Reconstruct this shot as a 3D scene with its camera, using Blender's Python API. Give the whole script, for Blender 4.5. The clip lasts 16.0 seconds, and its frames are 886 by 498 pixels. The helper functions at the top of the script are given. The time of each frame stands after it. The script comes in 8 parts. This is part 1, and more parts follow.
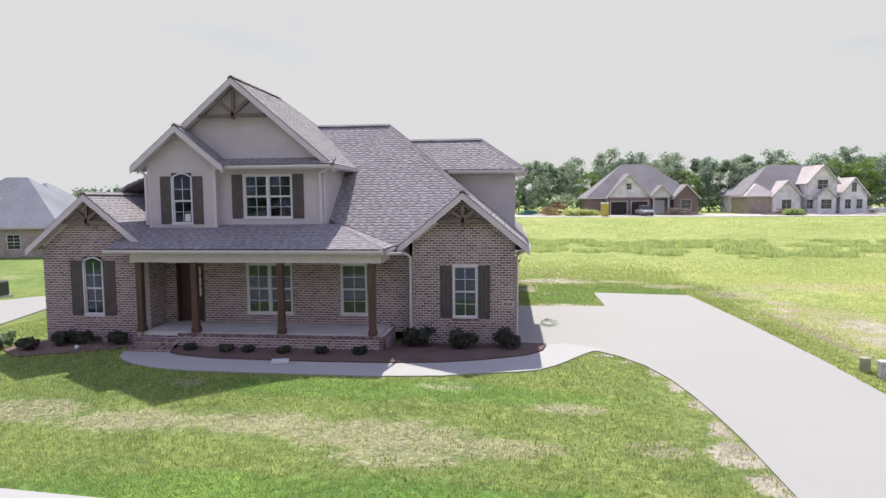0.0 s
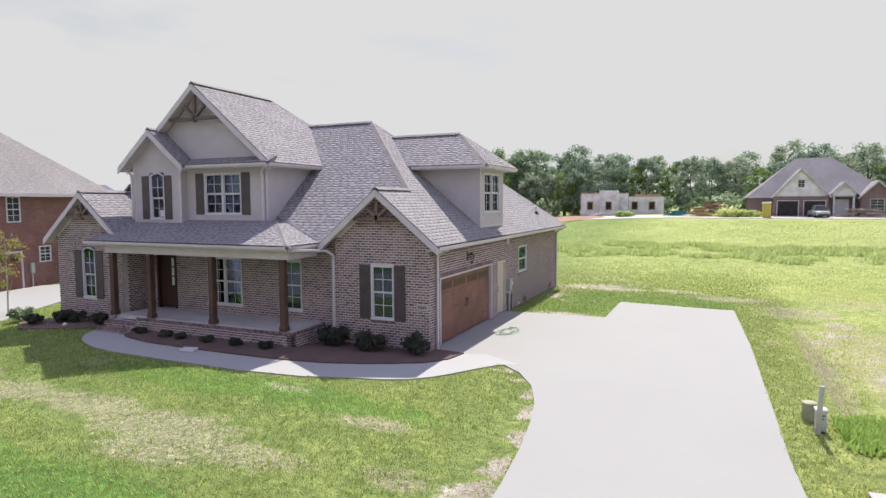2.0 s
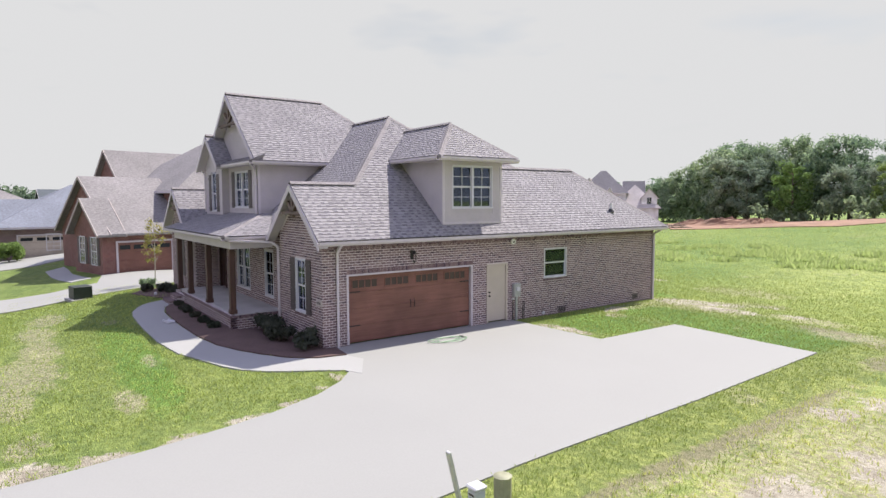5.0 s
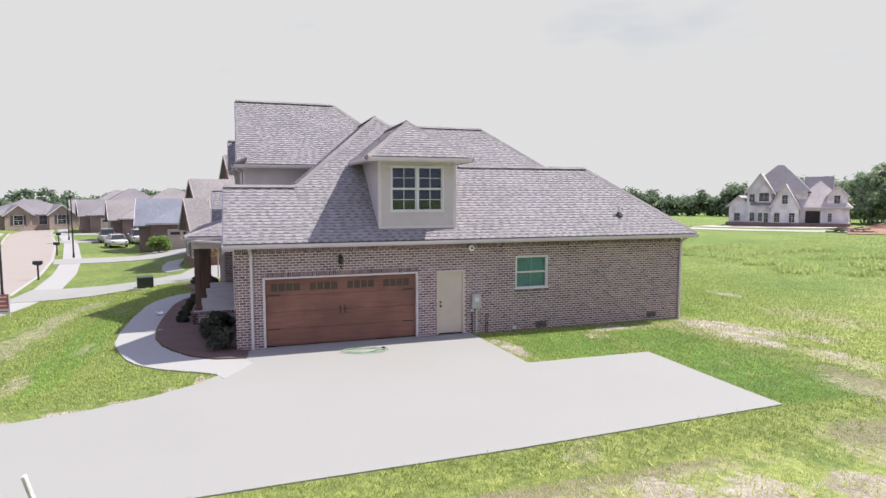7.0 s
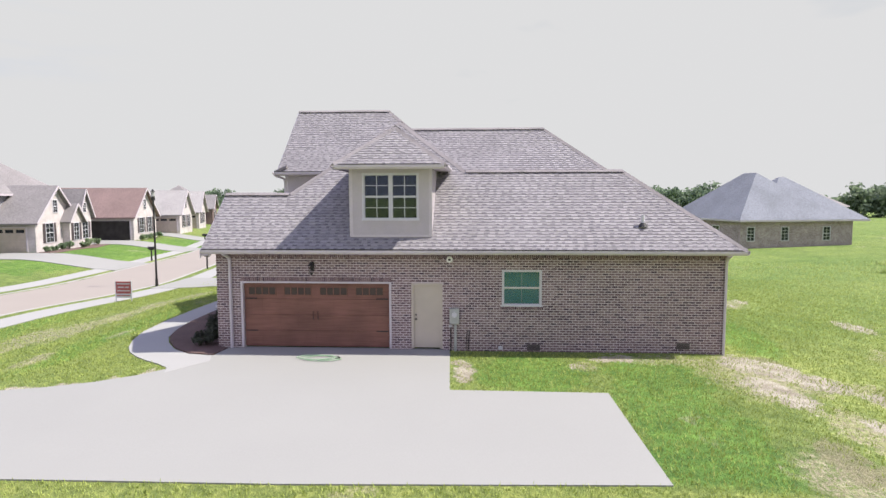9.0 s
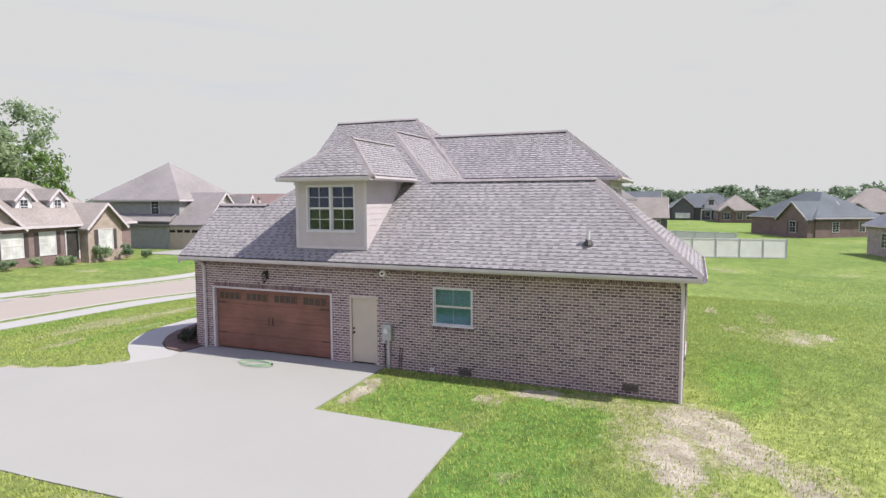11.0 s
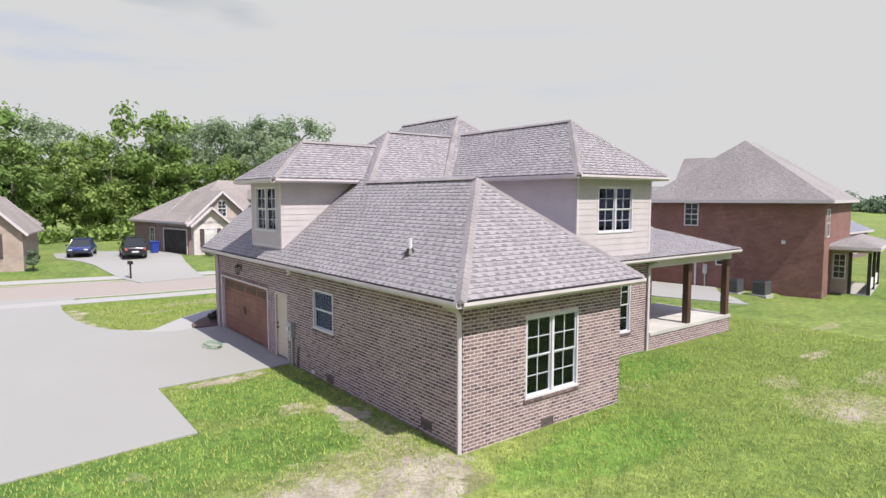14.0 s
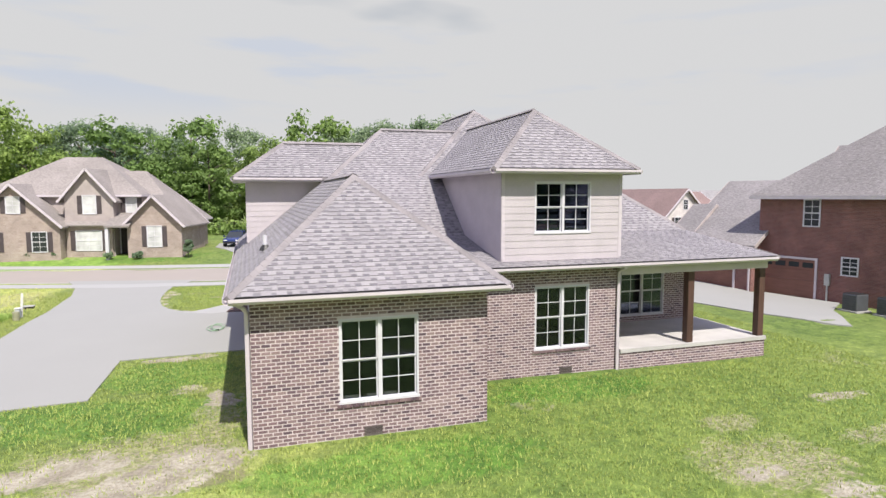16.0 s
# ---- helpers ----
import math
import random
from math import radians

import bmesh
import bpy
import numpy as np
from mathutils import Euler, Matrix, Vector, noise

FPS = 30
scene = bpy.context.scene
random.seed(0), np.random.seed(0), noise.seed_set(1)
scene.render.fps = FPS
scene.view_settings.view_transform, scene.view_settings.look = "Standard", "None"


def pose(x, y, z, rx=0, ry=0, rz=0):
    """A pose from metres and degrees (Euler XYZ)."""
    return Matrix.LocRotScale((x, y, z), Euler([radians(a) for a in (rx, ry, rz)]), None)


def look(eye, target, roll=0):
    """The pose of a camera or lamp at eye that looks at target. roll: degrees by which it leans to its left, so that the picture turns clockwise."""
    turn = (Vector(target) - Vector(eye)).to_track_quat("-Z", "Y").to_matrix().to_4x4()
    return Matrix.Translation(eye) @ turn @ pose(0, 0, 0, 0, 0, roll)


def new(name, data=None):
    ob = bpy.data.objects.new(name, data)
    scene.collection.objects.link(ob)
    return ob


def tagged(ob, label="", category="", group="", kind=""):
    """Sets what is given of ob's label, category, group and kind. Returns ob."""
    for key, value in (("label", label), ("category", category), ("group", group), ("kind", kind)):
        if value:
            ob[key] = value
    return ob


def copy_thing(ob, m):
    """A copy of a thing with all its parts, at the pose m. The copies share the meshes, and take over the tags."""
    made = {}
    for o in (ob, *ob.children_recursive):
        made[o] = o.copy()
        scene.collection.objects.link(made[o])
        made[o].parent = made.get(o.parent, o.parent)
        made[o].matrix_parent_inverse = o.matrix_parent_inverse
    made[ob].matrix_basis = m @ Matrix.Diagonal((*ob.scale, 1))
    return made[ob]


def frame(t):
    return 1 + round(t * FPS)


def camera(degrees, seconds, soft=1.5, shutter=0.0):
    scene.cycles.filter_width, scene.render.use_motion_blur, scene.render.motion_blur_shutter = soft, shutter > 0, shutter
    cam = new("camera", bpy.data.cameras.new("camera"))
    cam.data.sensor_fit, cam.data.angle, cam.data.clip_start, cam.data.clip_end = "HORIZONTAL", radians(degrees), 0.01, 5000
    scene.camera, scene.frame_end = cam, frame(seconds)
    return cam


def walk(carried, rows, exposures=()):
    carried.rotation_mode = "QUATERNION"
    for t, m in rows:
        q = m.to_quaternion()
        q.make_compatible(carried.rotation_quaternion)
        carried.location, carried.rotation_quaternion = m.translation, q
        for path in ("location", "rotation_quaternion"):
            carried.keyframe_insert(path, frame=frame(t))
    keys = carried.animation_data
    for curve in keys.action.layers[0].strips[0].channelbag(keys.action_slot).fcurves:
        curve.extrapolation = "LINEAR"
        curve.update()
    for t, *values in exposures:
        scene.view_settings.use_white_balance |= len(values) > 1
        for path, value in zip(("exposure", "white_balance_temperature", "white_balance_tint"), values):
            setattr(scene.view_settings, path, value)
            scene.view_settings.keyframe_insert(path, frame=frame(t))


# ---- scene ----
cam = camera(72.6, 16.0, 1.5)
PATH = [
    (0, (-0.123, -19.807, 4.758), (-0.348, -17.826, 4.6), -0.4),
    (0.5, (2.067, -19.404, 4.712), (1.719, -17.441, 4.553), -0.4),
    (1, (4.107, -18.662, 4.655), (3.605, -16.733, 4.498), -0.5),
    (1.5, (6.037, -17.716, 4.639), (5.368, -15.838, 4.482), -0.4),
    (2, (7.889, -16.669, 4.633), (7.079, -14.847, 4.477), -0.3),
    (2.5, (9.69, -15.558, 4.641), (8.747, -13.802, 4.484), -0.3),
    (3, (11.27, -14.275, 4.658), (10.171, -12.611, 4.499), -0.3),
    (5.5, (17.736, -5.749, 4.46), (16.035, -4.711, 4.299), -0.1),
    (6, (18.419, -3.756, 4.521), (16.646, -2.846, 4.357), -0.1),
    (6.5, (19.023, -1.707, 4.562), (17.186, -0.931, 4.397), -0.1),
    (7, (19.38, 0.26, 4.639), (17.489, 0.889, 4.473), -0.1),
    (7.5, (19.579, 2.332, 4.821), (17.638, 2.785, 4.649), -0.1),
    (8, (19.608, 4.389, 4.899), (17.631, 4.643, 4.731), -0.1),
    (8.5, (19.547, 6.486, 4.929), (17.555, 6.544, 4.763), -0.1),
    (9, (19.377, 8.559, 4.967), (17.387, 8.451, 4.794), -0.1),
    (11.5, (15.485, 18.523, 5.392), (13.724, 17.589, 5.227), -0.1),
    (12, (14.262, 20.256, 5.5), (12.596, 19.164, 5.331), -0.0),
    (12.5, (12.889, 21.869, 5.47), (11.32, 20.641, 5.302), 0.0),
    (13, (11.327, 23.396, 5.401), (9.865, 22.041, 5.234), -0.1),
    (13.5, (9.671, 24.781, 5.332), (8.322, 23.314, 5.165), 0.0),
    (14, (7.931, 26.064, 5.333), (6.712, 24.488, 5.166), 0.0),
    (14.5, (6.115, 27.151, 5.374), (5.035, 25.476, 5.204), 0.0),
    (15, (4.149, 28.148, 5.414), (3.224, 26.384, 5.238), 0.0),
    (15.5, (2.098, 28.976, 5.421), (1.331, 27.137, 5.243), -0.0),
    (16, (-0.035, 29.618, 5.33), (-0.647, 27.722, 5.153), -0.2),
]
walk(cam, [(t, look(eye, target, roll)) for t, eye, target, roll in PATH],
     [(0, .14), (3, .15), (5.5, .17), (9, .15), (11.5, .07), (16, .05)])

# ---- world, sun ----
world = bpy.data.worlds.new("world")
scene.world = world
world.use_nodes = True
wn, wl = world.node_tree.nodes, world.node_tree.links
wn.clear()
w_out = wn.new("ShaderNodeOutputWorld")
w_bg = wn.new("ShaderNodeBackground")
w_sky = wn.new("ShaderNodeTexSky")
w_sky.sky_type, w_sky.sun_disc = "NISHITA", False
SUN_EL, SUN_AZ = radians(55.5), radians(-6.5)      # azimuth from +y towards +x
w_sky.sun_elevation, w_sky.sun_rotation = SUN_EL, SUN_AZ
w_sky.air_density, w_sky.dust_density = 1.2, 2.0
w_dim = wn.new("ShaderNodeVectorMath")
w_dim.operation = "SCALE"
w_dim.inputs["Scale"].default_value = 0.085
wl.new(w_sky.outputs[0], w_dim.inputs[0])
# thin bright cloud over the sky, with soft bluish rifts
w_tc = wn.new("ShaderNodeTexCoord")
w_map = wn.new("ShaderNodeMapping")
w_map.inputs["Scale"].default_value = (1.0, 1.0, 3.6)
w_noise = wn.new("ShaderNodeTexNoise")
w_noise.inputs["Scale"].default_value, w_noise.inputs["Detail"].default_value = 2.1, 4
w_ramp = wn.new("ShaderNodeValToRGB")
w_ramp.color_ramp.elements[0].position, w_ramp.color_ramp.elements[0].color = 0.22, (0.45, 0.45, 0.45, 1)
w_ramp.color_ramp.elements[1].position, w_ramp.color_ramp.elements[1].color = 0.40, (1, 1, 1, 1)
w_mix = wn.new("ShaderNodeMix")
w_mix.data_type = "RGBA"
# white haze low down, deepening to blue overhead
w_sep, w_high, w_tone = wn.new("ShaderNodeSeparateXYZ"), wn.new("ShaderNodeMapRange"), wn.new("ShaderNodeMix")
w_high.interpolation_type = "SMOOTHSTEP"
w_high.inputs[1].default_value, w_high.inputs[2].default_value = 0.30, 0.58
w_tone.data_type = "RGBA"
w_tone.inputs[6].default_value, w_tone.inputs[7].default_value = (0.66, 0.66, 0.667, 1), (0.60, 0.625, 0.98, 1)
wl.new(w_tc.outputs["Generated"], w_sep.inputs[0])
wl.new(w_sep.outputs[2], w_high.inputs[0])
wl.new(w_high.outputs[0], w_tone.inputs[0])
wl.new(w_tone.outputs[2], w_mix.inputs[7])
wl.new(w_tc.outputs["Generated"], w_map.inputs[0])
wl.new(w_map.outputs[0], w_noise.inputs["Vector"])
wl.new(w_noise.outputs[0], w_ramp.inputs[0])
wl.new(w_ramp.outputs[0], w_mix.inputs[0])
wl.new(w_dim.outputs[0], w_mix.inputs[6])
# grey-blue streaks of cloud low in the south
def w_range(sock, a, b):
    r = wn.new("ShaderNodeMapRange")
    r.interpolation_type = "SMOOTHSTEP"
    r.inputs[1].default_value, r.inputs[2].default_value = a, b
    wl.new(sock, r.inputs[0])
    return r.outputs[0]


def w_times(a, b):
    o = wn.new("ShaderNodeMath")
    o.operation = "MULTIPLY"
    for i, v in enumerate((a, b)):
        if hasattr(v, "is_output"):
            wl.new(v, o.inputs[i])
        else:
            o.inputs[i].default_value = v
    return o.outputs[0]


w_map2, w_noise2, w_streak = wn.new("ShaderNodeMapping"), wn.new("ShaderNodeTexNoise"), wn.new("ShaderNodeMix")
w_map2.inputs["Scale"].default_value = (1.0, 1.0, 6.5)
w_noise2.inputs["Scale"].default_value, w_noise2.inputs["Detail"].default_value = 3.2, 6
wl.new(w_tc.outputs["Generated"], w_map2.inputs[0])
wl.new(w_map2.outputs[0], w_noise2.inputs["Vector"])
w_band = w_times(w_times(w_range(w_sep.outputs[2], .10, .17), w_range(w_sep.outputs[2], .30, .22)), w_range(w_sep.outputs[1], -.45, -.8))
w_streak.data_type = "RGBA"
w_streak.inputs[7].default_value = (0.54, 0.60, 0.72, 1)
wl.new(w_times(w_times(w_band, w_range(w_noise2.outputs[0], .50, .64)), .62), w_streak.inputs[0])
wl.new(w_mix.outputs[2], w_streak.inputs[6])
wl.new(w_streak.outputs[2], w_bg.inputs[0])
wl.new(w_bg.outputs[0], w_out.inputs[0])

sun_data = bpy.data.lights.new("sun", "SUN")
sun_data.energy, sun_data.angle, sun_data.color = 6.6, radians(0.6), (1.0, 0.935, 0.84)
sun = new("sun", sun_data)
sun_from = Vector((math.sin(SUN_AZ) * math.cos(SUN_EL), math.cos(SUN_AZ) * math.cos(SUN_EL), math.sin(SUN_EL)))
sun.matrix_world = look(sun_from * 60, (0, 0, 0))


# ---- materials ----
def shader(name, rough=0.7, metal=0.0):
    m = bpy.data.materials.new(name)
    m.use_nodes = True
    b = m.node_tree.nodes["Principled BSDF"]
    b.inputs["Roughness"].default_value, b.inputs["Metallic"].default_value = rough, metal
    return m, m.node_tree.nodes, m.node_tree.links, b


def mixed(n, l, fac, a, b, mode="MIX"):
    """A colour mix node; fac, a, b are sockets or values."""
    x = n.new("ShaderNodeMix")
    x.data_type, x.blend_type = "RGBA", mode
    for i, v in ((0, fac), (6, a), (7, b)):
        if hasattr(v, "is_output"):
            l.new(v, x.inputs[i])
        else:
            x.inputs[i].default_value = v if i == 0 else (*v, 1)
    return x.outputs[2]


def noise_fac(n, l, scale, lo=0.35, hi=0.65, detail=4, stretch=None, coord="Object"):
    tc = n.new("ShaderNodeTexCoord")
    nz = n.new("ShaderNodeTexNoise")
    nz.inputs["Scale"].default_value, nz.inputs["Detail"].default_value = scale, detail
    if stretch:
        mp = n.new("ShaderNodeMapping")
        mp.inputs["Scale"].default_value = stretch
        l.new(tc.outputs[coord], mp.inputs[0])
        l.new(mp.outputs[0], nz.inputs["Vector"])
    else:
        l.new(tc.outputs[coord], nz.inputs["Vector"])
    mr = n.new("ShaderNodeMapRange")
    mr.inputs[1].default_value, mr.inputs[2].default_value = lo, hi
    l.new(nz.outputs[0], mr.inputs[0])
    return mr.outputs[0]


def bump(n, l, b, fac, strength=0.3, dist=0.01):
    bp = n.new("ShaderNodeBump")
    bp.inputs["Strength"].default_value, bp.inputs["Distance"].default_value = strength, dist
    l.new(fac, bp.inputs["Height"])
    l.new(bp.outputs[0], b.inputs["Normal"])


def simple(name, col, rough=0.6, var=0.15, scale=6.0, metal=0.0, fine=60.0, relief=0.15):
    """A plain surface with broad and fine variation."""
    m, n, l, b = shader(name, rough, metal)
    dark = tuple(c * (1 - var) for c in col)
    light = tuple(min(1, c * (1 + var * 0.6)) for c in col)
    c1 = mixed(n, l, noise_fac(n, l, scale), dark, light)
    f2 = noise_fac(n, l, fine, 0.3, 0.7)
    c2 = mixed(n, l, f2, tuple(c * 0.92 for c in (1, 1, 1)), (1, 1, 1))
    c3 = mixed(n, l, 1.0, c1, c2, "MULTIPLY")
    l.new(c3, b.inputs["Base Color"])
    if relief:
        bump(n, l, b, f2, relief, 0.004)
    return m


def pieces(name, colours, rough=0.85, fine=40.0, broad=0.6, relief=0.3, dirt=0.2):
    """A surface made of many pieces: every piece takes one of the colours by its own random number."""
    m, n, l, b = shader(name, rough)
    geo, info = n.new("ShaderNodeNewGeometry"), n.new("ShaderNodeObjectInfo")
    add = n.new("ShaderNodeMath")
    add.operation = "ADD"
    l.new(geo.outputs["Random Per Island"], add.inputs[0])
    l.new(info.outputs["Random"], add.inputs[1])
    fr = n.new("ShaderNodeMath")
    fr.operation = "FRACT"
    l.new(add.outputs[0], fr.inputs[0])
    ramp = n.new("ShaderNodeValToRGB")
    ramp.color_ramp.interpolation = "CONSTANT"
    el = ramp.color_ramp.elements
    while len(el) < len(colours):
        el.new(0.5)
    for i, c in enumerate(colours):
        el[i].position, el[i].color = i / len(colours), (*c, 1)
    l.new(fr.outputs[0], ramp.inputs[0])
    f = noise_fac(n, l, fine, 0.3, 0.7)
    c = mixed(n, l, f, (0.78, 0.78, 0.78), (1.12, 1.12, 1.12))
    c = mixed(n, l, 1.0, ramp.outputs[0], c, "MULTIPLY")
    c2 = mixed(n, l, noise_fac(n, l, broad), (1 - dirt,) * 3, (1, 1, 1))
    c = mixed(n, l, 1.0, c, c2, "MULTIPLY")
    l.new(c, b.inputs["Base Color"])
    bump(n, l, b, f, relief, 0.004)
    return m


M_brick = pieces("brick", [(.218, .147, .160), (.255, .181, .188), (.148, .098, .117), (.290, .212, .214), (.190, .128, .141), (.237, .164, .173), (.110, .075, .094), (.268, .194, .198), (.170, .114, .129), (.208, .139, .151)], 0.9, 40, .6, .3, .14)
M_mortar = simple("mortar", (.605, .535, .55), 0.95, 0.10, 3, fine=80)
M_shingle = pieces("shingle", [(.296, .281, .301), (.266, .252, .271), (.314, .300, .318), (.281, .267, .286), (.248, .234, .254), (.305, .290, .310)], 0.88, 90, 0.5, 0.5, 0.12)
M_shdark = pieces("dark_shingle", [(.177, .167, .190), (.199, .187, .211), (.159, .150, .172), (.212, .203, .225)], 0.92, 90, 0.5, 0.5, 0.12)
M_shbase = simple("shingle_base", (.25, .23, .24), 0.95, 0.2, 1.2, fine=50)
M_siding = simple("siding", (.470, .430, .463), 0.65, 0.06, 1.5, fine=25, relief=0.05)
M_trim = simple("cream_trim", (.555, .508, .552), 0.5, 0.06, 2.0, fine=30, relief=0.03)
M_white = simple("white_vinyl", (.60, .595, .645), 0.4, 0.05, 2.0, relief=0.02)
M_shutter = simple("shutter", (.070, .055, .060), 0.55, 0.2, 3.0, relief=0.1)
M_door = simple("beige_door", (.50, .44, .385), 0.5, 0.05, 1.5, relief=0.03)
M_black = simple("black_metal", (.018, .017, .018), 0.45, 0.2, 5, relief=0.05)
M_meter = simple("grey_metal", (.42, .43, .44), 0.45, 0.1, 5, metal=0.3, relief=0.03)
M_inside = simple("room_paint", (.22, .21, .20), 0.9, 0.1, 1.0, relief=0)
# side window: the glass's teal reflection painted on a sheet behind it
M_teal_sheen = simple("teal_sheen_sheet", (.20, .40, .43), 0.8, 0.1, 2.0, relief=0.02)
# near-black sheet behind the glass stands in for the unlit room's darkness
M_night = simple("unlit_room", (.012, .016, .034), 0.9, 0.3, 1.0, relief=0)
# front windows: pale street reflection painted as grey; also colours the lamp globe
M_grey_fill = simple("grey_fill", (.36, .37, .36), 0.8, 0.12, 1.5, relief=0.02)
M_garagepane = simple("smoked_pane", (.055, .036, .030), 0.5, 0.2, 2.0, relief=0)
M_pale = simple("pale_blind", (.68, .70, .68), 0.8, 0.05, 2.0, relief=0.02)


def wood(name, dark, light, rough=0.6, stretch=(14, 14, 0.7)):
    m, n, l, b = shader(name, rough)
    f = noise_fac(n, l, 2.0, 0.3, 0.7, 6, stretch)
    c = mixed(n, l, f, dark, light)
    c = mixed(n, l, 1.0, c, mixed(n, l, noise_fac(n, l, 0.9), (.75, .75, .75), (1.05, 1.05, 1.05)), "MULTIPLY")
    l.new(c, b.inputs["Base Color"])
    bump(n, l, b, f, 0.25, 0.004)
    return m


M_post = wood("stained_timber", (.065, .034, .027), (.11, .056, .043))
M_truss = wood("weathered_timber", (.10, .070, .058), (.17, .12, .10))
M_garage = wood("woodgrain_steel", (.168, .072, .055), (.228, .104, .080), 0.62, (14, 0.7, 14))
M_fdoor = wood("mahogany_door", (.034, .016, .014), (.055, .025, .021), 0.4)


def glass_material(name, tint=(0.9, 0.95, 0.93), extra=0.10, sheen=(.62, .70, .95)):
    m = bpy.data.materials.new(name)
    m.use_nodes = True
    n, l = m.node_tree.nodes, m.node_tree.links
    n.clear()
    out, tr, gl, mx = (n.new("ShaderNode" + k) for k in ("OutputMaterial", "BsdfTransparent", "BsdfGlossy", "MixShader"))
    fr, ad = n.new("ShaderNodeFresnel"), n.new("ShaderNodeMath")
    fr.inputs[0].default_value = 1.45
    gl.inputs["Color"].default_value = (*sheen, 1)
    ad.operation, ad.use_clamp = "ADD", True
    ad.inputs[1].default_value = extra
    tr.inputs[0].default_value = (*tint, 1)
    gl.inputs["Roughness"].default_value = 0.02
    l.new(fr.outputs[0], ad.inputs[0])
    l.new(ad.outputs[0], mx.inputs[0])
    l.new(tr.outputs[0], mx.inputs[1])
    l.new(gl.outputs[0], mx.inputs[2])
    l.new(mx.outputs[0], out.inputs[0])
    return m


M_glass = glass_material("window_glass", (.50, .54, .57), 0.03)
M_coated = glass_material("coated_glass", (.80, .90, .90), 0.07, (.33, .44, .62))
M_dark = simple("dark_interior", (.035, .031, .030), 0.9, 0.3, 1.5, relief=0)


# ---- mesh helpers ----
def bm_new():
    return bmesh.new()


def box(bm, x0, x1, y0, y1, z0, z1):
    v = [bm.verts.new((x, y, z)) for z in (z0, z1) for y in (y0, y1) for x in (x0, x1)]
    for f in ((0, 2, 3, 1), (4, 5, 7, 6), (0, 1, 5, 4), (2, 6, 7, 3), (0, 4, 6, 2), (1, 3, 7, 5)):
        bm.faces.new([v[i] for i in f])
    return v


def tube(bm, pts, r, seg=8, r1=None, caps=True):
    """A round bar along points; r to r1."""
    pts = [Vector(p) for p in pts]
    rings = []
    for i, p in enumerate(pts):
        d = (pts[min(i + 1, len(pts) - 1)] - pts[max(i - 1, 0)]).normalized()
        a = d.orthogonal().normalized()
        if i and rings:
            a = (prev - d * prev.dot(d)).normalized()
        prev = a
        b = d.cross(a)
        rr = r + ((r1 if r1 is not None else r) - r) * i / max(1, len(pts) - 1)
        rings.append([bm.verts.new(p + (a * math.cos(k * 2 * math.pi / seg) + b * math.sin(k * 2 * math.pi / seg)) * rr) for k in range(seg)])
    for i in range(len(rings) - 1):
        for k in range(seg):
            bm.faces.new((rings[i][k], rings[i][(k + 1) % seg], rings[i + 1][(k + 1) % seg], rings[i + 1][k]))
    if caps:
        bm.faces.new(rings[0][::-1])
        bm.faces.new(rings[-1])


def beam(bm, a, b, w, h, up=(0, 0, 1)):
    """A squared bar from a to b, w wide and h high."""
    a, b = Vector(a), Vector(b)
    d = (b - a).normalized()
    s = d.cross(Vector(up)).normalized() * (w / 2)
    u = s.cross(d).normalized() * (h / 2)
    v = [bm.verts.new(p + i * s + j * u) for p in (a, b) for i, j in ((-1, -1), (1, -1), (1, 1), (-1, 1))]
    for f in ((0, 3, 2, 1), (4, 5, 6, 7), (0, 1, 5, 4), (1, 2, 6, 5), (2, 3, 7, 6), (3, 0, 4, 7)):
        bm.faces.new([v[i] for i in f])


def slab(bm, poly, thick, down=(0, 0, -1)):
    """A plate: its top is the polygon, and it goes thick metres down."""
    d = Vector(down) * thick
    top = [bm.verts.new(p) for p in poly]
    low = [bm.verts.new(Vector(p) + d) for p in poly]
    bm.faces.new(top)
    bm.faces.new(low[::-1])
    for i in range(len(poly)):
        j = (i + 1) % len(poly)
        bm.faces.new((top[j], top[i], low[i], low[j]))


def empty(name, parent=None, m=None):
    ob = new(name)
    ob.empty_display_size = 0.2
    if parent:
        ob.parent = parent
    if m is not None:
        ob.matrix_basis = m
    return ob


def part(name, bm, material, parent=None, label="", bevel=0.0, smooth=False, m=None):
    me = bpy.data.meshes.new(name)
    bmesh.ops.recalc_face_normals(bm, faces=bm.faces)
    if bevel:
        bmesh.ops.bevel(bm, geom=list(bm.edges), offset=bevel, segments=1, affect="EDGES", clamp_overlap=True)
    bm.to_mesh(me)
    bm.free()
    for mt in material if isinstance(material, (list, tuple)) else [material]:
        me.materials.append(mt)
    if smooth:
        me.polygons.foreach_set("use_smooth", [True] * len(me.polygons))
    ob = new(name, me)
    if parent:
        ob.parent = parent
    if m is not None:
        ob.matrix_basis = m
    if label:
        ob["label"] = label
    return ob


def boxes(name, material, parent, rows, label="", bevel=0.0):
    bm = bm_new()
    for r in rows:
        box(bm, *r)
    return part(name, bm, material, parent, label, bevel)


BOX_F = np.array(((0, 2, 3, 1), (4, 5, 7, 6), (0, 1, 5, 4), (2, 6, 7, 3), (0, 4, 6, 2), (1, 3, 7, 5)))


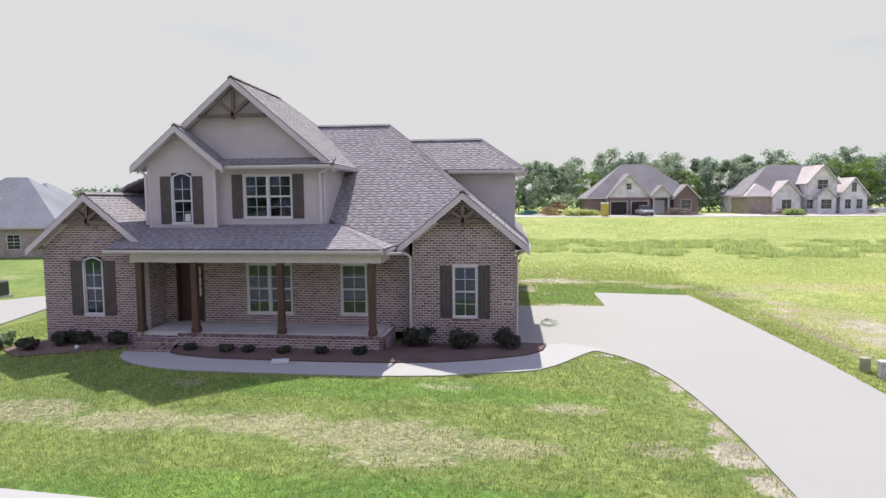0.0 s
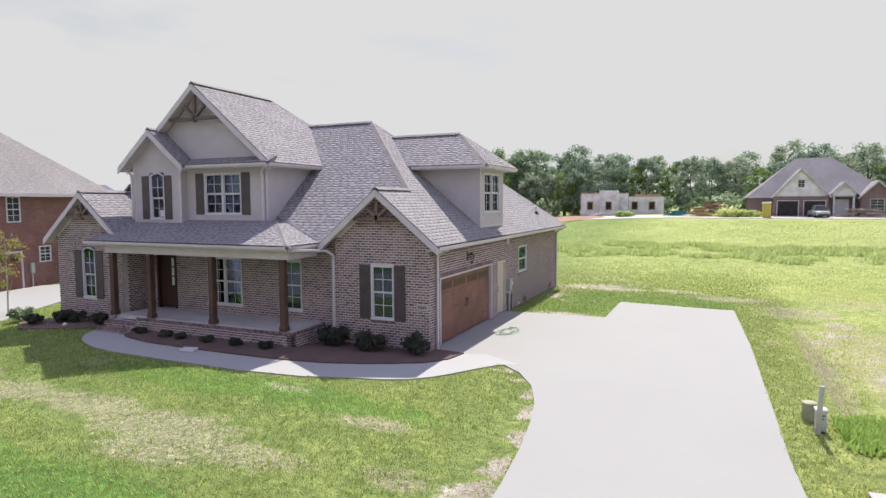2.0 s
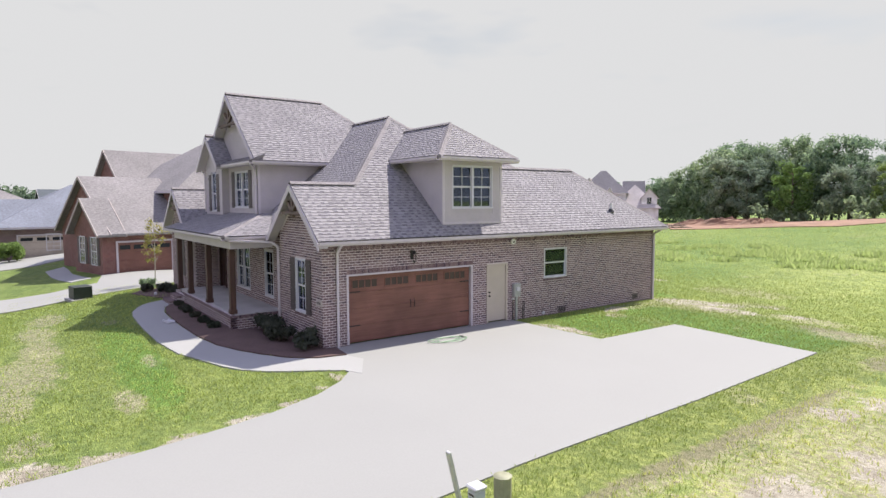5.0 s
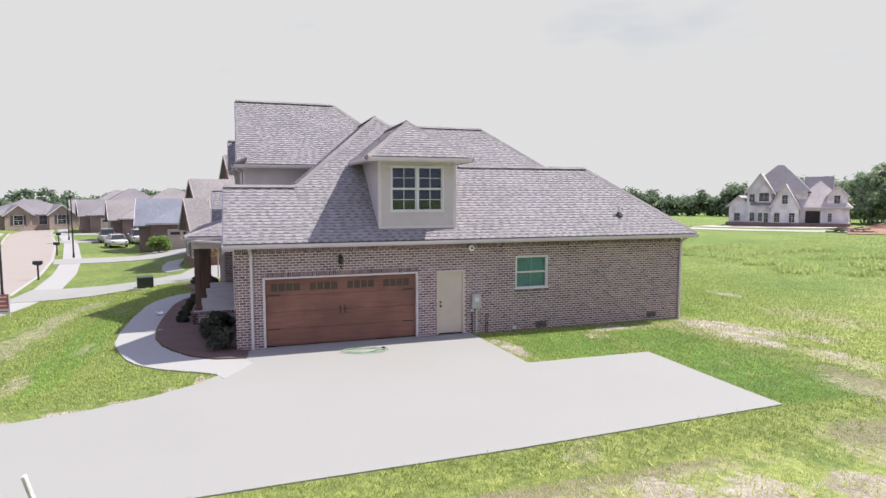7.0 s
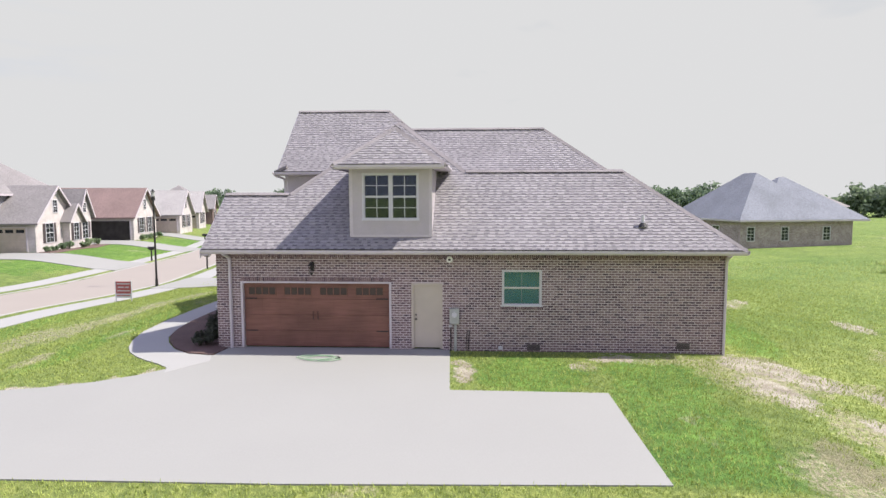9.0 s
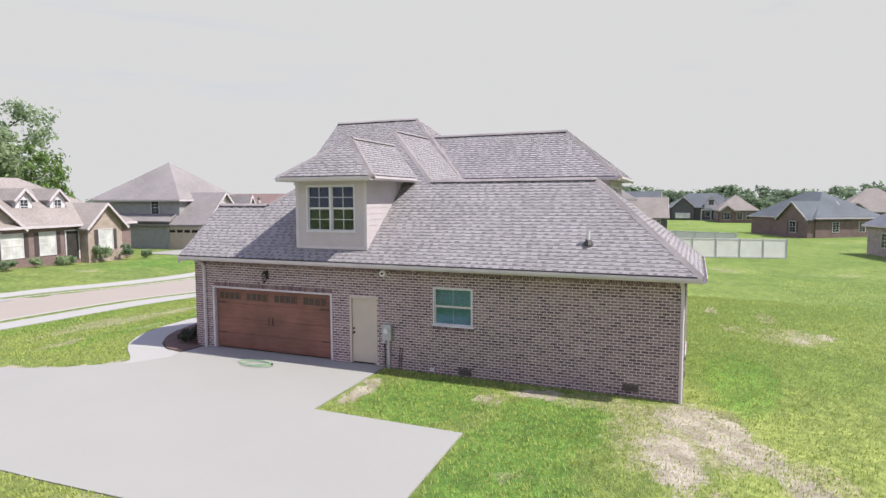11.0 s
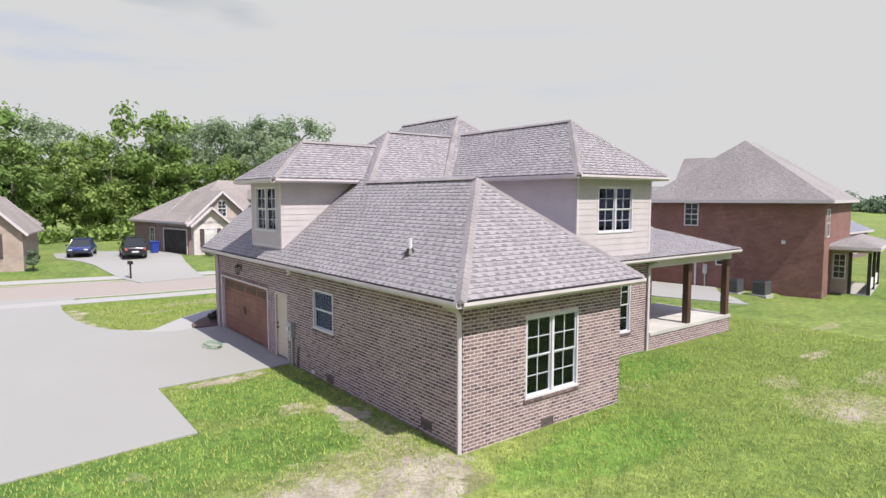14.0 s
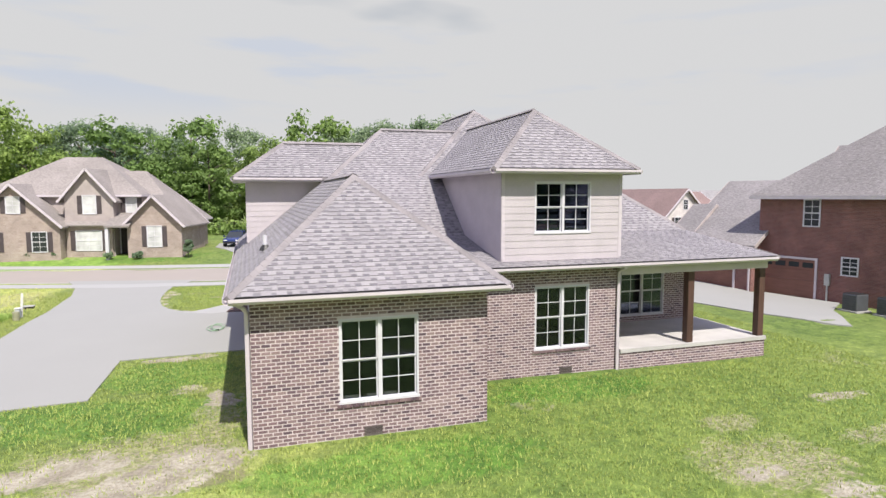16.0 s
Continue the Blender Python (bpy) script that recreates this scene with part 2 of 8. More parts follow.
def many_boxes(name, material, parent, rows, m=None, kind="stuff", label=""):
    """Many small boxes (x0, x1, y0, y1, z0, z1) joined into one mesh."""
    r = np.array(rows, dtype=float).reshape(-1, 6)
    v = np.stack([np.stack([r[:, i], r[:, 2 + j], r[:, 4 + k]], 1) for k in (0, 1) for j in (0, 1) for i in (0, 1)], 1).reshape(-1, 3)
    f = (BOX_F[None] + 8 * np.arange(len(r))[:, None, None]).reshape(-1, 4)
    me = bpy.data.meshes.new(name)
    me.from_pydata(v.tolist(), [], f.tolist())
    me.materials.append(material)
    ob = new(name, me)
    if parent:
        ob.parent = parent
    if m is not None:
        ob.matrix_basis = m
    return tagged(ob, kind=kind, label=label)


def cut(spans, a, b):
    """Takes the stretch a..b out of a list of stretches."""
    out = []
    for s, e in spans:
        if b <= s or a >= e:
            out.append((s, e))
        else:
            if a - s > 1e-4:
                out.append((s, a))
            if e - b > 1e-4:
                out.append((b, e))
    return out


def face_frame(axis, at, sign):
    """A wall's own frame: local x along the wall, local y outwards (at the face), local z up."""
    if axis == "y":
        return Matrix(((1, 0, 0, 0), (0, sign, 0, at), (0, 0, 1, 0), (0, 0, 0, 1)))
    return Matrix(((0, sign, 0, at), (1, 0, 0, 0), (0, 0, 1, 0), (0, 0, 0, 1)))


COURSE, BRICK_L, JOINT = 0.0813, 0.2032, 0.0235


def wall_cells(bm, u0, u1, z0, top, holes, thick):
    """The wall's core with its openings; top(u) is its upper edge. Local frame, outside at y = 0."""
    us = sorted({u0, u1, *[h[0] for h in holes], *[h[1] for h in holes], *[b for b in top_breaks(top) if u0 < b < u1]})
    us = [u for u in us if u0 <= u <= u1]
    for a, b in zip(us, us[1:]):
        mid = (a + b) / 2
        spans = [(z0, 99.0)]
        for h in holes:
            if h[0] < mid < h[1]:
                spans = cut(spans, h[2], h[3])
        for s, e in spans:
            ea, eb = (top(a), top(b)) if e > 90 else (e, e)
            if max(ea, eb) <= s + 1e-3:
                continue
            poly = [(a, 0, s), (b, 0, s), (b, 0, max(eb, s + 0.002)), (a, 0, max(ea, s + 0.002))]
            slab(bm, poly, thick, (0, -1, 0))
    bmesh.ops.remove_doubles(bm, verts=bm.verts, dist=1e-4)


class Top:
    """The upper edge of a wall: level, or a gable."""

    def __init__(self, level, ridge=None, slope=0.83):
        self.level, self.ridge, self.slope = level, ridge, slope
        self.breaks = [ridge[0]] if ridge else []

    def __call__(self, u):
        return self.level if not self.ridge else self.ridge[1] - abs(u - self.ridge[0]) * self.slope


def top_breaks(top):
    return top.breaks


def brick_rows(u0, u1, z0, top, holes, proud=0.006, shift=0.0):
    rows = []
    k0 = int(round(z0 / COURSE))
    zmax = max(top(u0), top(u1), *[top(b) for b in top.breaks] or [0])
    k = k0
    while k * COURSE < zmax - 0.02:
        za, zb = k * COURSE + JOINT / 2, (k + 1) * COURSE - JOINT / 2
        spans = [(u0, u1)]
        for h in holes:
            if h[2] < zb - 0.012 and h[3] > za + 0.012:
                spans = cut(spans, h[0], h[1])
        off = (BRICK_L / 2 if k % 2 else 0.0) + shift
        for s, e in spans:
            i = math.floor((s - off) / BRICK_L)
            u = off + i * BRICK_L
            while u < e:
                a, b = max(u + JOINT / 2, s), min(u + BRICK_L - JOINT / 2, e)
                if b - a > 0.03 and min(top(a), top(b)) > zb - 0.005:
                    p = proud + random.uniform(-0.002, 0.002)
                    rows.append((a, b, -0.01, p, za, zb))
                u += BRICK_L
        k += 1
    return rows


def soldier(a, b, z0, z1, proud=0.012):
    """Upright bricks side by side."""
    n = max(1, round((b - a) / 0.0677))
    w = (b - a) / n
    return [(a + i * w + 0.005, a + (i + 1) * w - 0.005, -0.01, proud, z0, z1) for i in range(n)]


def brick_wall(parent, axis, at, sign, u0, u1, z0, top, holes=(), thick=0.2, extra=(), core=M_mortar, mat=M_brick, bricks=True, solo=None, shift=0.0, ends=(0.0, 0.0)):
    """One brick wall; holes are (u0, u1, z0, z1); solo(a, z) tells which bricks are objects of their own."""
    m = face_frame(axis, at, sign)
    bm = bm_new()
    wall_cells(bm, u0 + ends[0], u1 - ends[1], z0, top, list(holes), thick)
    w = part("wall", bm, core, parent, m=m)
    if not bricks:
        return w
    keep_out = list(holes) + [(e[0], e[1], e[4], e[5]) for e in extra]
    rows = brick_rows(u0, u1, z0, top, keep_out, shift=shift)
    rows += [tuple(e) for e in extra]
    own = [r for r in rows if solo and solo(r)][:300]
    rest = [r for r in rows if not (solo and solo(r))] + [r for r in rows if solo and solo(r)][300:]
    many_boxes("bricks", mat, w, rest)
    shared = {}
    for r in own:
        key = (round(r[1] - r[0], 3), round(r[5] - r[4], 3))
        if key not in shared:
            b = bm_new()
            box(b, 0, key[0], -0.01, 0.008, 0, key[1])
            ob = part("brick", b, mat, w)
            shared[key] = ob.data
        else:
            ob = new("brick", shared[key])
            ob.parent = w
        ob.matrix_basis = Matrix.Translation((r[0], r[3] - 0.008, r[4]))
    return w


def shingle_roof(parent, poly, thick=0.10, mat=M_shingle, base=M_shbase, tabs=True, solo=None, exposure=0.143, name="roof_slope"):
    """One roof slope with its shingle tabs, laid in courses from the eave up; poly lies in one plane."""
    pts = [Vector(p) for p in poly]
    nrm = Vector((0, 0, 0))
    for i in range(len(pts)):
        nrm += (pts[i] - pts[0]).cross(pts[(i + 1) % len(pts)] - pts[0])
    nrm.normalize()
    if nrm.z < 0:
        nrm = -nrm
    bm = bm_new()
    slab(bm, pts, thick)
    ob = part(name, bm, base, parent)
    if not tabs:
        return ob
    along = Vector((0, 0, 1)).cross(nrm).normalized()
    up = nrm.cross(along).normalized()
    o = min(pts, key=lambda p: p.z)
    q = [((p - o).dot(along), (p - o).dot(up)) for p in pts]
    vmax = max(b for a, b in q)
    frame_m = Matrix(((along.x, up.x, nrm.x, o.x), (along.y, up.y, nrm.y, o.y), (along.z, up.z, nrm.z, o.z), (0, 0, 0, 1)))

    def span(v):
        xs = []
        for (a0, b0), (a1, b1) in zip(q, q[1:] + q[:1]):
            if (b0 - v) * (b1 - v) < 0:
                xs.append(a0 + (a1 - a0) * (v - b0) / (b1 - b0))
        xs.sort()
        return list(zip(xs[::2], xs[1::2]))

    rng = random.Random(int(abs(o.x * 131 + o.y * 17 + o.z * 7 + vmax * 1000)))
    VF, own = {0: ([], []), 1: ([], [])}, []
    c = 0
    while c * exposure < vmax:
        v0, v1 = c * exposure, min((c + 1) * exposure - .012, vmax)
        for s, e in span(min((v0 + v1) / 2, vmax - 1e-3)):
            u = s - rng.uniform(0.0, 2.0)
            dark = rng.random() < 0.5
            while u < e:
                w = rng.uniform(0.09, 0.18) if dark else rng.uniform(0.10, 0.24)
                a, b = max(u, s), min(u + w, e)
                h = 0.006 if dark else 0.017
                if b - a > 0.02:
                    lo = v0 - 0.006
                    if solo and solo(o + along * a + up * v0) and len(own) < 300:
                        own.append((a, b, lo, v0 + .06 if dark else v1, h, dark))
                    else:
                        V, F = VF[int(dark)]
                        k = len(V)
                        V += [(a, lo, 0), (b, lo, 0), (b, v1, 0.001), (a, v1, 0.001), (a, lo, h), (b, lo, h), (b, v1, 0.003), (a, v1, 0.003)]
                        F += [(k + 4, k + 5, k + 6, k + 7), (k, k + 1, k + 5, k + 4), (k + 1, k + 2, k + 6, k + 5), (k + 3, k, k + 4, k + 7)]
                    if dark and v1 - v0 > .1:
                        V, F = VF[0]
                        k, vm = len(V), v0 + rng.uniform(.052, .066)
                        V += [(a, vm, h - .002), (b, vm, h - .002), (b, vm, h + .004), (a, vm, h + .004), (b, v1, .005), (a, v1, .005)]
                        F += [(k, k + 1, k + 2, k + 3), (k + 3, k + 2, k + 4, k + 5)]
                u += w
                dark = not dark
        c += 1
    for key, mt in ((0, mat), (1, M_shdark)):
        me = bpy.data.meshes.new("shingles")
        me.from_pydata(VF[key][0], [], VF[key][1])
        me.materials.append(mt)
        st = new("shingles", me)
        st.parent, st.matrix_basis = ob, frame_m
        tagged(st, kind="stuff")
    shared = {}
    for a, b, lo, v1, h, dark in own:
        wd = round(b - a, 2)
        key = (wd, dark)
        if key not in shared:
            me = bpy.data.meshes.new("shingle")
            me.from_pydata([(0, 0, 0), (wd, 0, 0), (wd, v1 - lo, .001), (0, v1 - lo, .001), (0, 0, h), (wd, 0, h), (wd, v1 - lo, .003), (0, v1 - lo, .003)],
                           [], [(4, 5, 6, 7), (0, 1, 5, 4), (1, 2, 6, 5), (3, 0, 4, 7)])
            me.materials.append(M_shdark if dark else mat)
            shared[key] = me
        sh = new("shingle", shared[key])
        sh.parent, sh.matrix_basis = ob, frame_m @ Matrix.Translation((a, lo, 0))
    return ob


def ridge_cap(parent, a, b, mat=M_shbase, w=0.13):
    """Bent cap shingles along a ridge or hip."""
    a, b = Vector(a), Vector(b)
    n = max(1, int((b - a).length / 0.18))
    if abs(a.z - b.z) < .01:
        a, b = a + Vector((0, 0, .022)), b + Vector((0, 0, .022))
        vent = bm_new()
        beam(vent, a - Vector((0, 0, .048)), b - Vector((0, 0, .048)), .20, .032)
        part("ridge_vent", vent, M_black, parent)
    bm = bm_new()
    d = (b - a) / n
    s = d.normalized().cross(Vector((0, 0, 1))).normalized() * w
    for i in range(n):
        p, q = a + d * i, a + d * (i + 1.04)
        up, up2 = Vector((0, 0, 0.042)), Vector((0, 0, 0.030))
        dn = Vector((0, 0, -0.055))
        v = [bm.verts.new(x) for x in (p - s + dn, p + up, p + s + dn, q - s + dn, q + up2, q + s + dn)]
        bm.faces.new((v[0], v[1], v[4], v[3]))
        bm.faces.new((v[1], v[2], v[5], v[4]))
        bm.faces.new((v[0], v[2], v[1]))
    return tagged(part("ridge_cap", bm, mat, parent), kind="stuff")


def window(parent, axis, at, sign, u0, u1, z0, z1, sashes=1, cols=2, rows=2, arch=False, mat=M_white, back_sheet=None, sill=None, lean=0.0, glass=M_glass, out=0.0):
    """A hung window with its frame, sashes, glazing bars and panes; sashes side by side."""
    w = empty("window", parent, face_frame(axis, at, sign))
    fr, d = 0.047, -0.05
    rise = 0.16 if arch else 0.0
    zt = z1 - rise
    bm = bm_new()
    box(bm, u0, u0 + fr, d - 0.05, 0.022, z0, zt)
    box(bm, u1 - fr, u1, d - 0.05, 0.022, z0, zt)
    box(bm, u0 - 0.02, u1 + 0.02, d - 0.05, 0.035, z0 - 0.01, z0 + fr)
    if not arch:
        box(bm, u0 + fr, u1 - fr, d - 0.05, 0.022, z1 - fr, z1)
    else:
        n = 12
        for i in range(n):
            t0, t1 = i / n, (i + 1) / n
            f0, f1 = (u0 + (u1 - u0) * t for t in (t0, t1))
            g0, g1 = (zt + rise * (1 - (2 * t - 1) ** 2) for t in (t0, t1))
            slab(bm, [(f0, 0.022, g0), (f1, 0.022, g1), (f1, 0.022, g1 - fr), (f0, 0.022, g0 - fr)], 0.09, (0, -1, 0))
    pitch = (u1 - u0) / sashes
    for i in range(1, sashes):
        c = u0 + pitch * i
        box(bm, c - 0.037, c + 0.037, d - 0.05, 0.02, z0 + fr, z1 - fr)
    part("frame", bm, mat, w)
    zm = (z0 + zt) / 2
    for i in range(sashes):
        a = u0 + pitch * i + (fr if i == 0 else 0.037)
        b = u0 + pitch * (i + 1) - (fr if i == sashes - 1 else 0.037)
        for k, (s, e, y) in enumerate(((z0 + fr, zm, d - 0.012), (zm, (zt if arch else z1 - fr), d + 0.012))):
            bm = bm_new()
            r = 0.032
            box(bm, a, a + r, y - 0.02, y + 0.014, s, e)
            box(bm, b - r, b, y - 0.02, y + 0.014, s, e)
            box(bm, a + r, b - r, y - 0.02, y + 0.014, s, s + r)
            if not (arch and k == 1):
                box(bm, a + r, b - r, y - 0.02, y + 0.014, e - r, e)
            part("sash", bm, mat, w)
            bm = bm_new()
            for j in range(1, cols):
                c = a + (b - a) * j / cols
                box(bm, c - 0.009, c + 0.009, y - 0.012, y + 0.008, s + r, e - r)
            for j in range(1, rows):
                c = s + (e - s) * j / rows
                box(bm, a + r, b - r, y - 0.0115, y + 0.0075, c - 0.009, c + 0.009)
            part("glazing_bar", bm, mat, w)
            bm = bm_new()
            box(bm, a + 0.01, b - 0.01, y - 0.004 + out, y - 0.001 + out, s + 0.01, e - 0.01 + (rise if arch and k == 1 else 0))
            for v in bm.verts:
                if k == 1 and v.co.z > (s + e) / 2:
                    v.co.y -= lean
            g = part("pane", bm, glass, w)
            g.visible_shadow = False
    # sheet behind the panes, its colour standing in for reflection and dark rooms
    if back_sheet:
        boxes("back_sheet", back_sheet, w, [(u0 + 0.03, u1 - 0.03, d - 0.14, d - 0.12, z0 + 0.03, z1 - 0.03)])
    if sill:
        many_boxes("sill", M_brick, w, [(a, b, -0.01, 0.05, z0 - 0.085, z0 - 0.015) for a, b in
                   ((r[0], r[1]) for r in soldier(u0 - 0.06, u1 + 0.06, 0, 1))])
    return w


def shutters(parent, axis, at, sign, u0, u1, z0, z1, w=0.40, arch=False):
    for a, b in ((u0 - w - 0.02, u0 - 0.02), (u1 + 0.02, u1 + w + 0.02)):
        sh = empty("shutter", parent, face_frame(axis, at, sign))
        z1b = z1 - (0.12 if arch else 0)
        for i in range(3):
            boxes("board", M_shutter, sh, [(a + i * w / 3 + 0.003, a + (i + 1) * w / 3 - 0.003, 0.010, 0.032, z0, z1b)])
        for z in (z0 + 0.12, z1b - 0.22):
            boxes("batten", M_shutter, sh, [(a + 0.01, b - 0.01, 0.032, 0.05, z, z + 0.09)])


def siding(parent, axis, at, sign, u0, u1, z0, top, holes=(), exposure=0.18, thick=0.15, mat=M_siding):
    """Lapped boards on a sheathed wall."""
    m = face_frame(axis, at, sign)
    bm = bm_new()
    wall_cells(bm, u0, u1, z0, top, list(holes), thick)
    w = part("wall", bm, mat, parent, m=m)
    zmax = max(top(u0), top(u1), *[top(b) for b in top.breaks] or [0])
    z = z0
    while z < zmax - 0.02:
        ze = min(z + exposure, zmax)
        spans = [(u0, u1)]
        if top.ridge:
            half = (top.ridge[1] - ze) / top.slope
            spans = [(max(u0, top.ridge[0] - half), min(u1, top.ridge[0] + half))]
        for h in holes:
            if h[2] < ze - 0.01 and h[3] > z + 0.01:
                spans = cut(spans, h[0], h[1])
        for a, b in spans:
            if b - a < 0.03:
                continue
            bm = bm_new()
            v = [bm.verts.new(p) for p in ((a, 0, z), (b, 0, z), (b, 0.016, z), (a, 0.016, z), (a, 0.0, ze), (b, 0.0, ze), (b, 0.006, ze), (a, 0.006, ze))]
            for f in ((3, 2, 6, 7), (0, 1, 2, 3), (0, 3, 7, 4), (1, 5, 6, 2)):
                bm.faces.new([v[i] for i in f])
            part("siding_board", bm, mat, w)
        z += exposure
    return w


def gutter(parent, a, b, out, mat=M_trim):
    """Fascia and an open gutter along an eave from a to b; out: the way it faces."""
    a, b, o = Vector(a), Vector(b), Vector(out)
    bm = bm_new()
    prof = [(0.0, 0.0), (0.0, -0.13), (0.07, -0.13), (0.115, -0.07), (0.115, 0.0), (0.10, 0.0), (0.10, -0.06), (0.065, -0.115), (0.012, -0.115), (0.012, 0.0)]
    ra, rb = ([bm.verts.new(p + o * x + Vector((0, 0, z))) for x, z in prof] for p in (a, b))
    for i in range(len(prof)):
        j = (i + 1) % len(prof)
        bm.faces.new((ra[i], ra[j], rb[j], rb[i]))
    bm.faces.new(ra)
    bm.faces.new(rb[::-1])
    # black strip stands in for the shadow gap between shingles and gutter
    eave = bm_new()
    up = Vector((0, 0, .012))
    beam(eave, a + o * .026 + up, b + o * .026 + up, .010, .028)
    part("eave_shadow_strip", eave, M_black, parent, "thin dark strip for the shadow gap above the gutter")
    return part("gutter", bm, mat, parent)


def rake(parent, peak, left, right, thick=0.035, deep=0.22, mat=M_trim, out=(0, -1, 0)):
    """The two sloping boards of a gable, with their returns at the eaves."""
    for foot in (left, right):
        bm = bm_new()
        p, f = Vector(peak), Vector(foot)
        o = Vector(out) * thick
        d = Vector((0, 0, -deep))
        quad = [p, f, f + d, p + d]
        v = [bm.verts.new(x) for x in quad] + [bm.verts.new(x + o) for x in quad]
        for fc in ((0, 1, 2, 3), (4, 7, 6, 5), (0, 4, 5, 1), (1, 5, 6, 2), (2, 6, 7, 3), (3, 7, 4, 0)):
            bm.faces.new([v[i] for i in fc])
        part("rake_board", bm, mat, parent)


def downspout(parent, pts, mat=M_trim):
    bm = bm_new()
    for p, q in zip(pts, pts[1:]):
        beam(bm, p, q, 0.09, 0.08, (0.3, 0.9, 0.1) if abs(q[2] - p[2]) > 0.5 else (0, 0, 1))
    return part("downspout", bm, mat, parent, bevel=0.008)


def truss(parent, cx, y, zpeak, half, drop, slope=0.83):
    """The timber ornament under a gable's peak: collar beam, king post, two struts."""
    zc = zpeak - drop
    for a, b in (((cx - half, y, zc), (cx + half, y, zc)), ((cx, y, zc - 0.12), (cx, y, zpeak - 0.25)),
                 ((cx, y, zc + 0.05), (cx - half * 0.45, y, zc + drop * 0.46)), ((cx, y, zc + 0.05), (cx + half * 0.45, y, zc + drop * 0.46))):
        bm = bm_new()
        beam(bm, a, b, 0.11, 0.11, (0, 1, 0))
        part("gable_timber", bm, M_truss, parent, bevel=0.008)


# ---- the house ----
house = tagged(empty("house"), "two-storey brown brick house with grey shingle roof and brown shutters", "house")
EZ, S = 3.30, 0.83                                   # eave height, pitch


def near_brick(r):
    return 0.6 < r[4] < 1.75 and r[0] > 14.2


def near_back(r):
    return 0.2 < r[4] < 1.9 and r[0] > -1.75


B0 = -0.55
# ground floor, garden front
brick_wall(house, "y", 0.0, -1, -3.4, 0.0, B0, Top(0, (-1.7, 5.02 - 0.12)), [(-2.06, -1.23, 0.87, 2.63)],
           extra=soldier(-2.10, -1.19, 0.76, 0.86, 0.03))
brick_wall(house, "y", -0.85, -1, -16.1, -12.4, B0, Top(0, (-14.25, 5.02 - 0.12)), [(-14.66, -13.92, 0.95, 2.95)])
brick_wall(house, "y", 0.35, -1, -12.4, -3.6, 0.3, Top(3.5), [(-9.37, -7.71, 0.85, 2.63), (-5.98, -5.05, 0.85, 2.63), (-11.95, -10.97, 0.55, 2.63)])
brick_wall(house, "x", -12.4, 1, -0.65, 0.349, B0, Top(3.5))
brick_wall(house, "x", -3.4, -1, 0.2, 0.35, B0, Top(3.2), bricks=False)
# garage side
side_holes = [(0.87, 5.75, -0.6, 2.14), (6.48, 7.48, -0.6, 2.15), (9.41, 10.69, 1.43, 2.62)]
brick_wall(house, "x", 0.0, 1, 0.0, 16.5, B0, Top(3.2), side_holes,
           extra=soldier(0.80, 5.82, 2.15, 2.35) + soldier(9.35, 10.75, 1.32, 1.42, 0.03) + soldier(0.0, 16.5, 3.0, 3.19, 0.008), solo=near_brick, ends=(.2, .2))
# back
brick_wall(house, "y", 16.5, 1, -5.37, 0.0, B0, Top(3.2), [(-3.67, -1.85, 0.72, 2.63)], solo=near_back)
brick_wall(house, "y", 13.65, 1, -10.93, -5.2, B0, Top(3.2), [(-9.87, -8.04, 0.71, 2.63)])
brick_wall(house, "y", 10.3, 1, -16.3, -10.73, B0, Top(3.5), [(-15.2, -13.25, 0.75, 2.63)])
brick_wall(house, "x", -10.93, -1, 10.3, 13.45, B0, Top(3.5))
brick_wall(house, "x", -5.37, -1, 13.65, 16.3, B0, Top(3.2))
brick_wall(house, "x", -16.3, -1, -0.6, 10.1, B0, Top(3.2), bricks=False)
# upper floor
siding(house, "y", 0.05, -1, -12.7, -10.25, 3.90, Top(0, (-11.475, 7.28)), [(-11.86, -11.10, 4.02, 5.80)], 0.19)
siding(house, "y", 0.35, -1, -10.25, -6.5, 3.90, Top(6.1), [(-9.38, -7.63, 4.2, 5.73)], 0.19)
siding(house, "y", 0.48, -1, -12.55, -6.65, 6.28, Top(0, (-9.6, 8.80), 0.85), (), 0.19)
siding(house, "x", -6.5, 1, 0.35, 4.5, 3.6, Top(6.1), (), 0.19)
siding(house, "x", -12.7, -1, 0.05, 7.0, 3.6, Top(6.1), (), 0.19)
siding(house, "x", -10.25, 1, 0.05, 0.35, 3.9, Top(6.1), (), 0.19)
# garage dormer
siding(house, "x", 0.0, 1, 4.5, 7.14, 3.66, Top(6.0), [(4.9, 6.73, 4.21, 5.73)], 0.19)
siding(house, "y", 7.14, 1, -3.0, 0.0, 3.66, Top(6.0), (), 0.19)
siding(house, "y", 4.5, -1, -3.0, 0.0, 3.66, Top(6.0), (), 0.19)
# back dormer
siding(house, "y", 13.65, 1, -10.93, -6.95, 3.40, Top(6.1), [(-9.87, -8.0, 4.2, 5.73)], 0.2)
siding(house, "x", -6.95, 1, 7.5, 13.65, 3.40, Top(6.1), (), 0.2)
siding(house, "x", -10.93, -1, 7.5, 13.65, 3.40, Top(6.1), (), 0.2)


# roof slopes
def near_roof(p):
    return -2.2 < p.x < 0.5 and 13.9 < p.y < 17.2 and p.z < 4.4


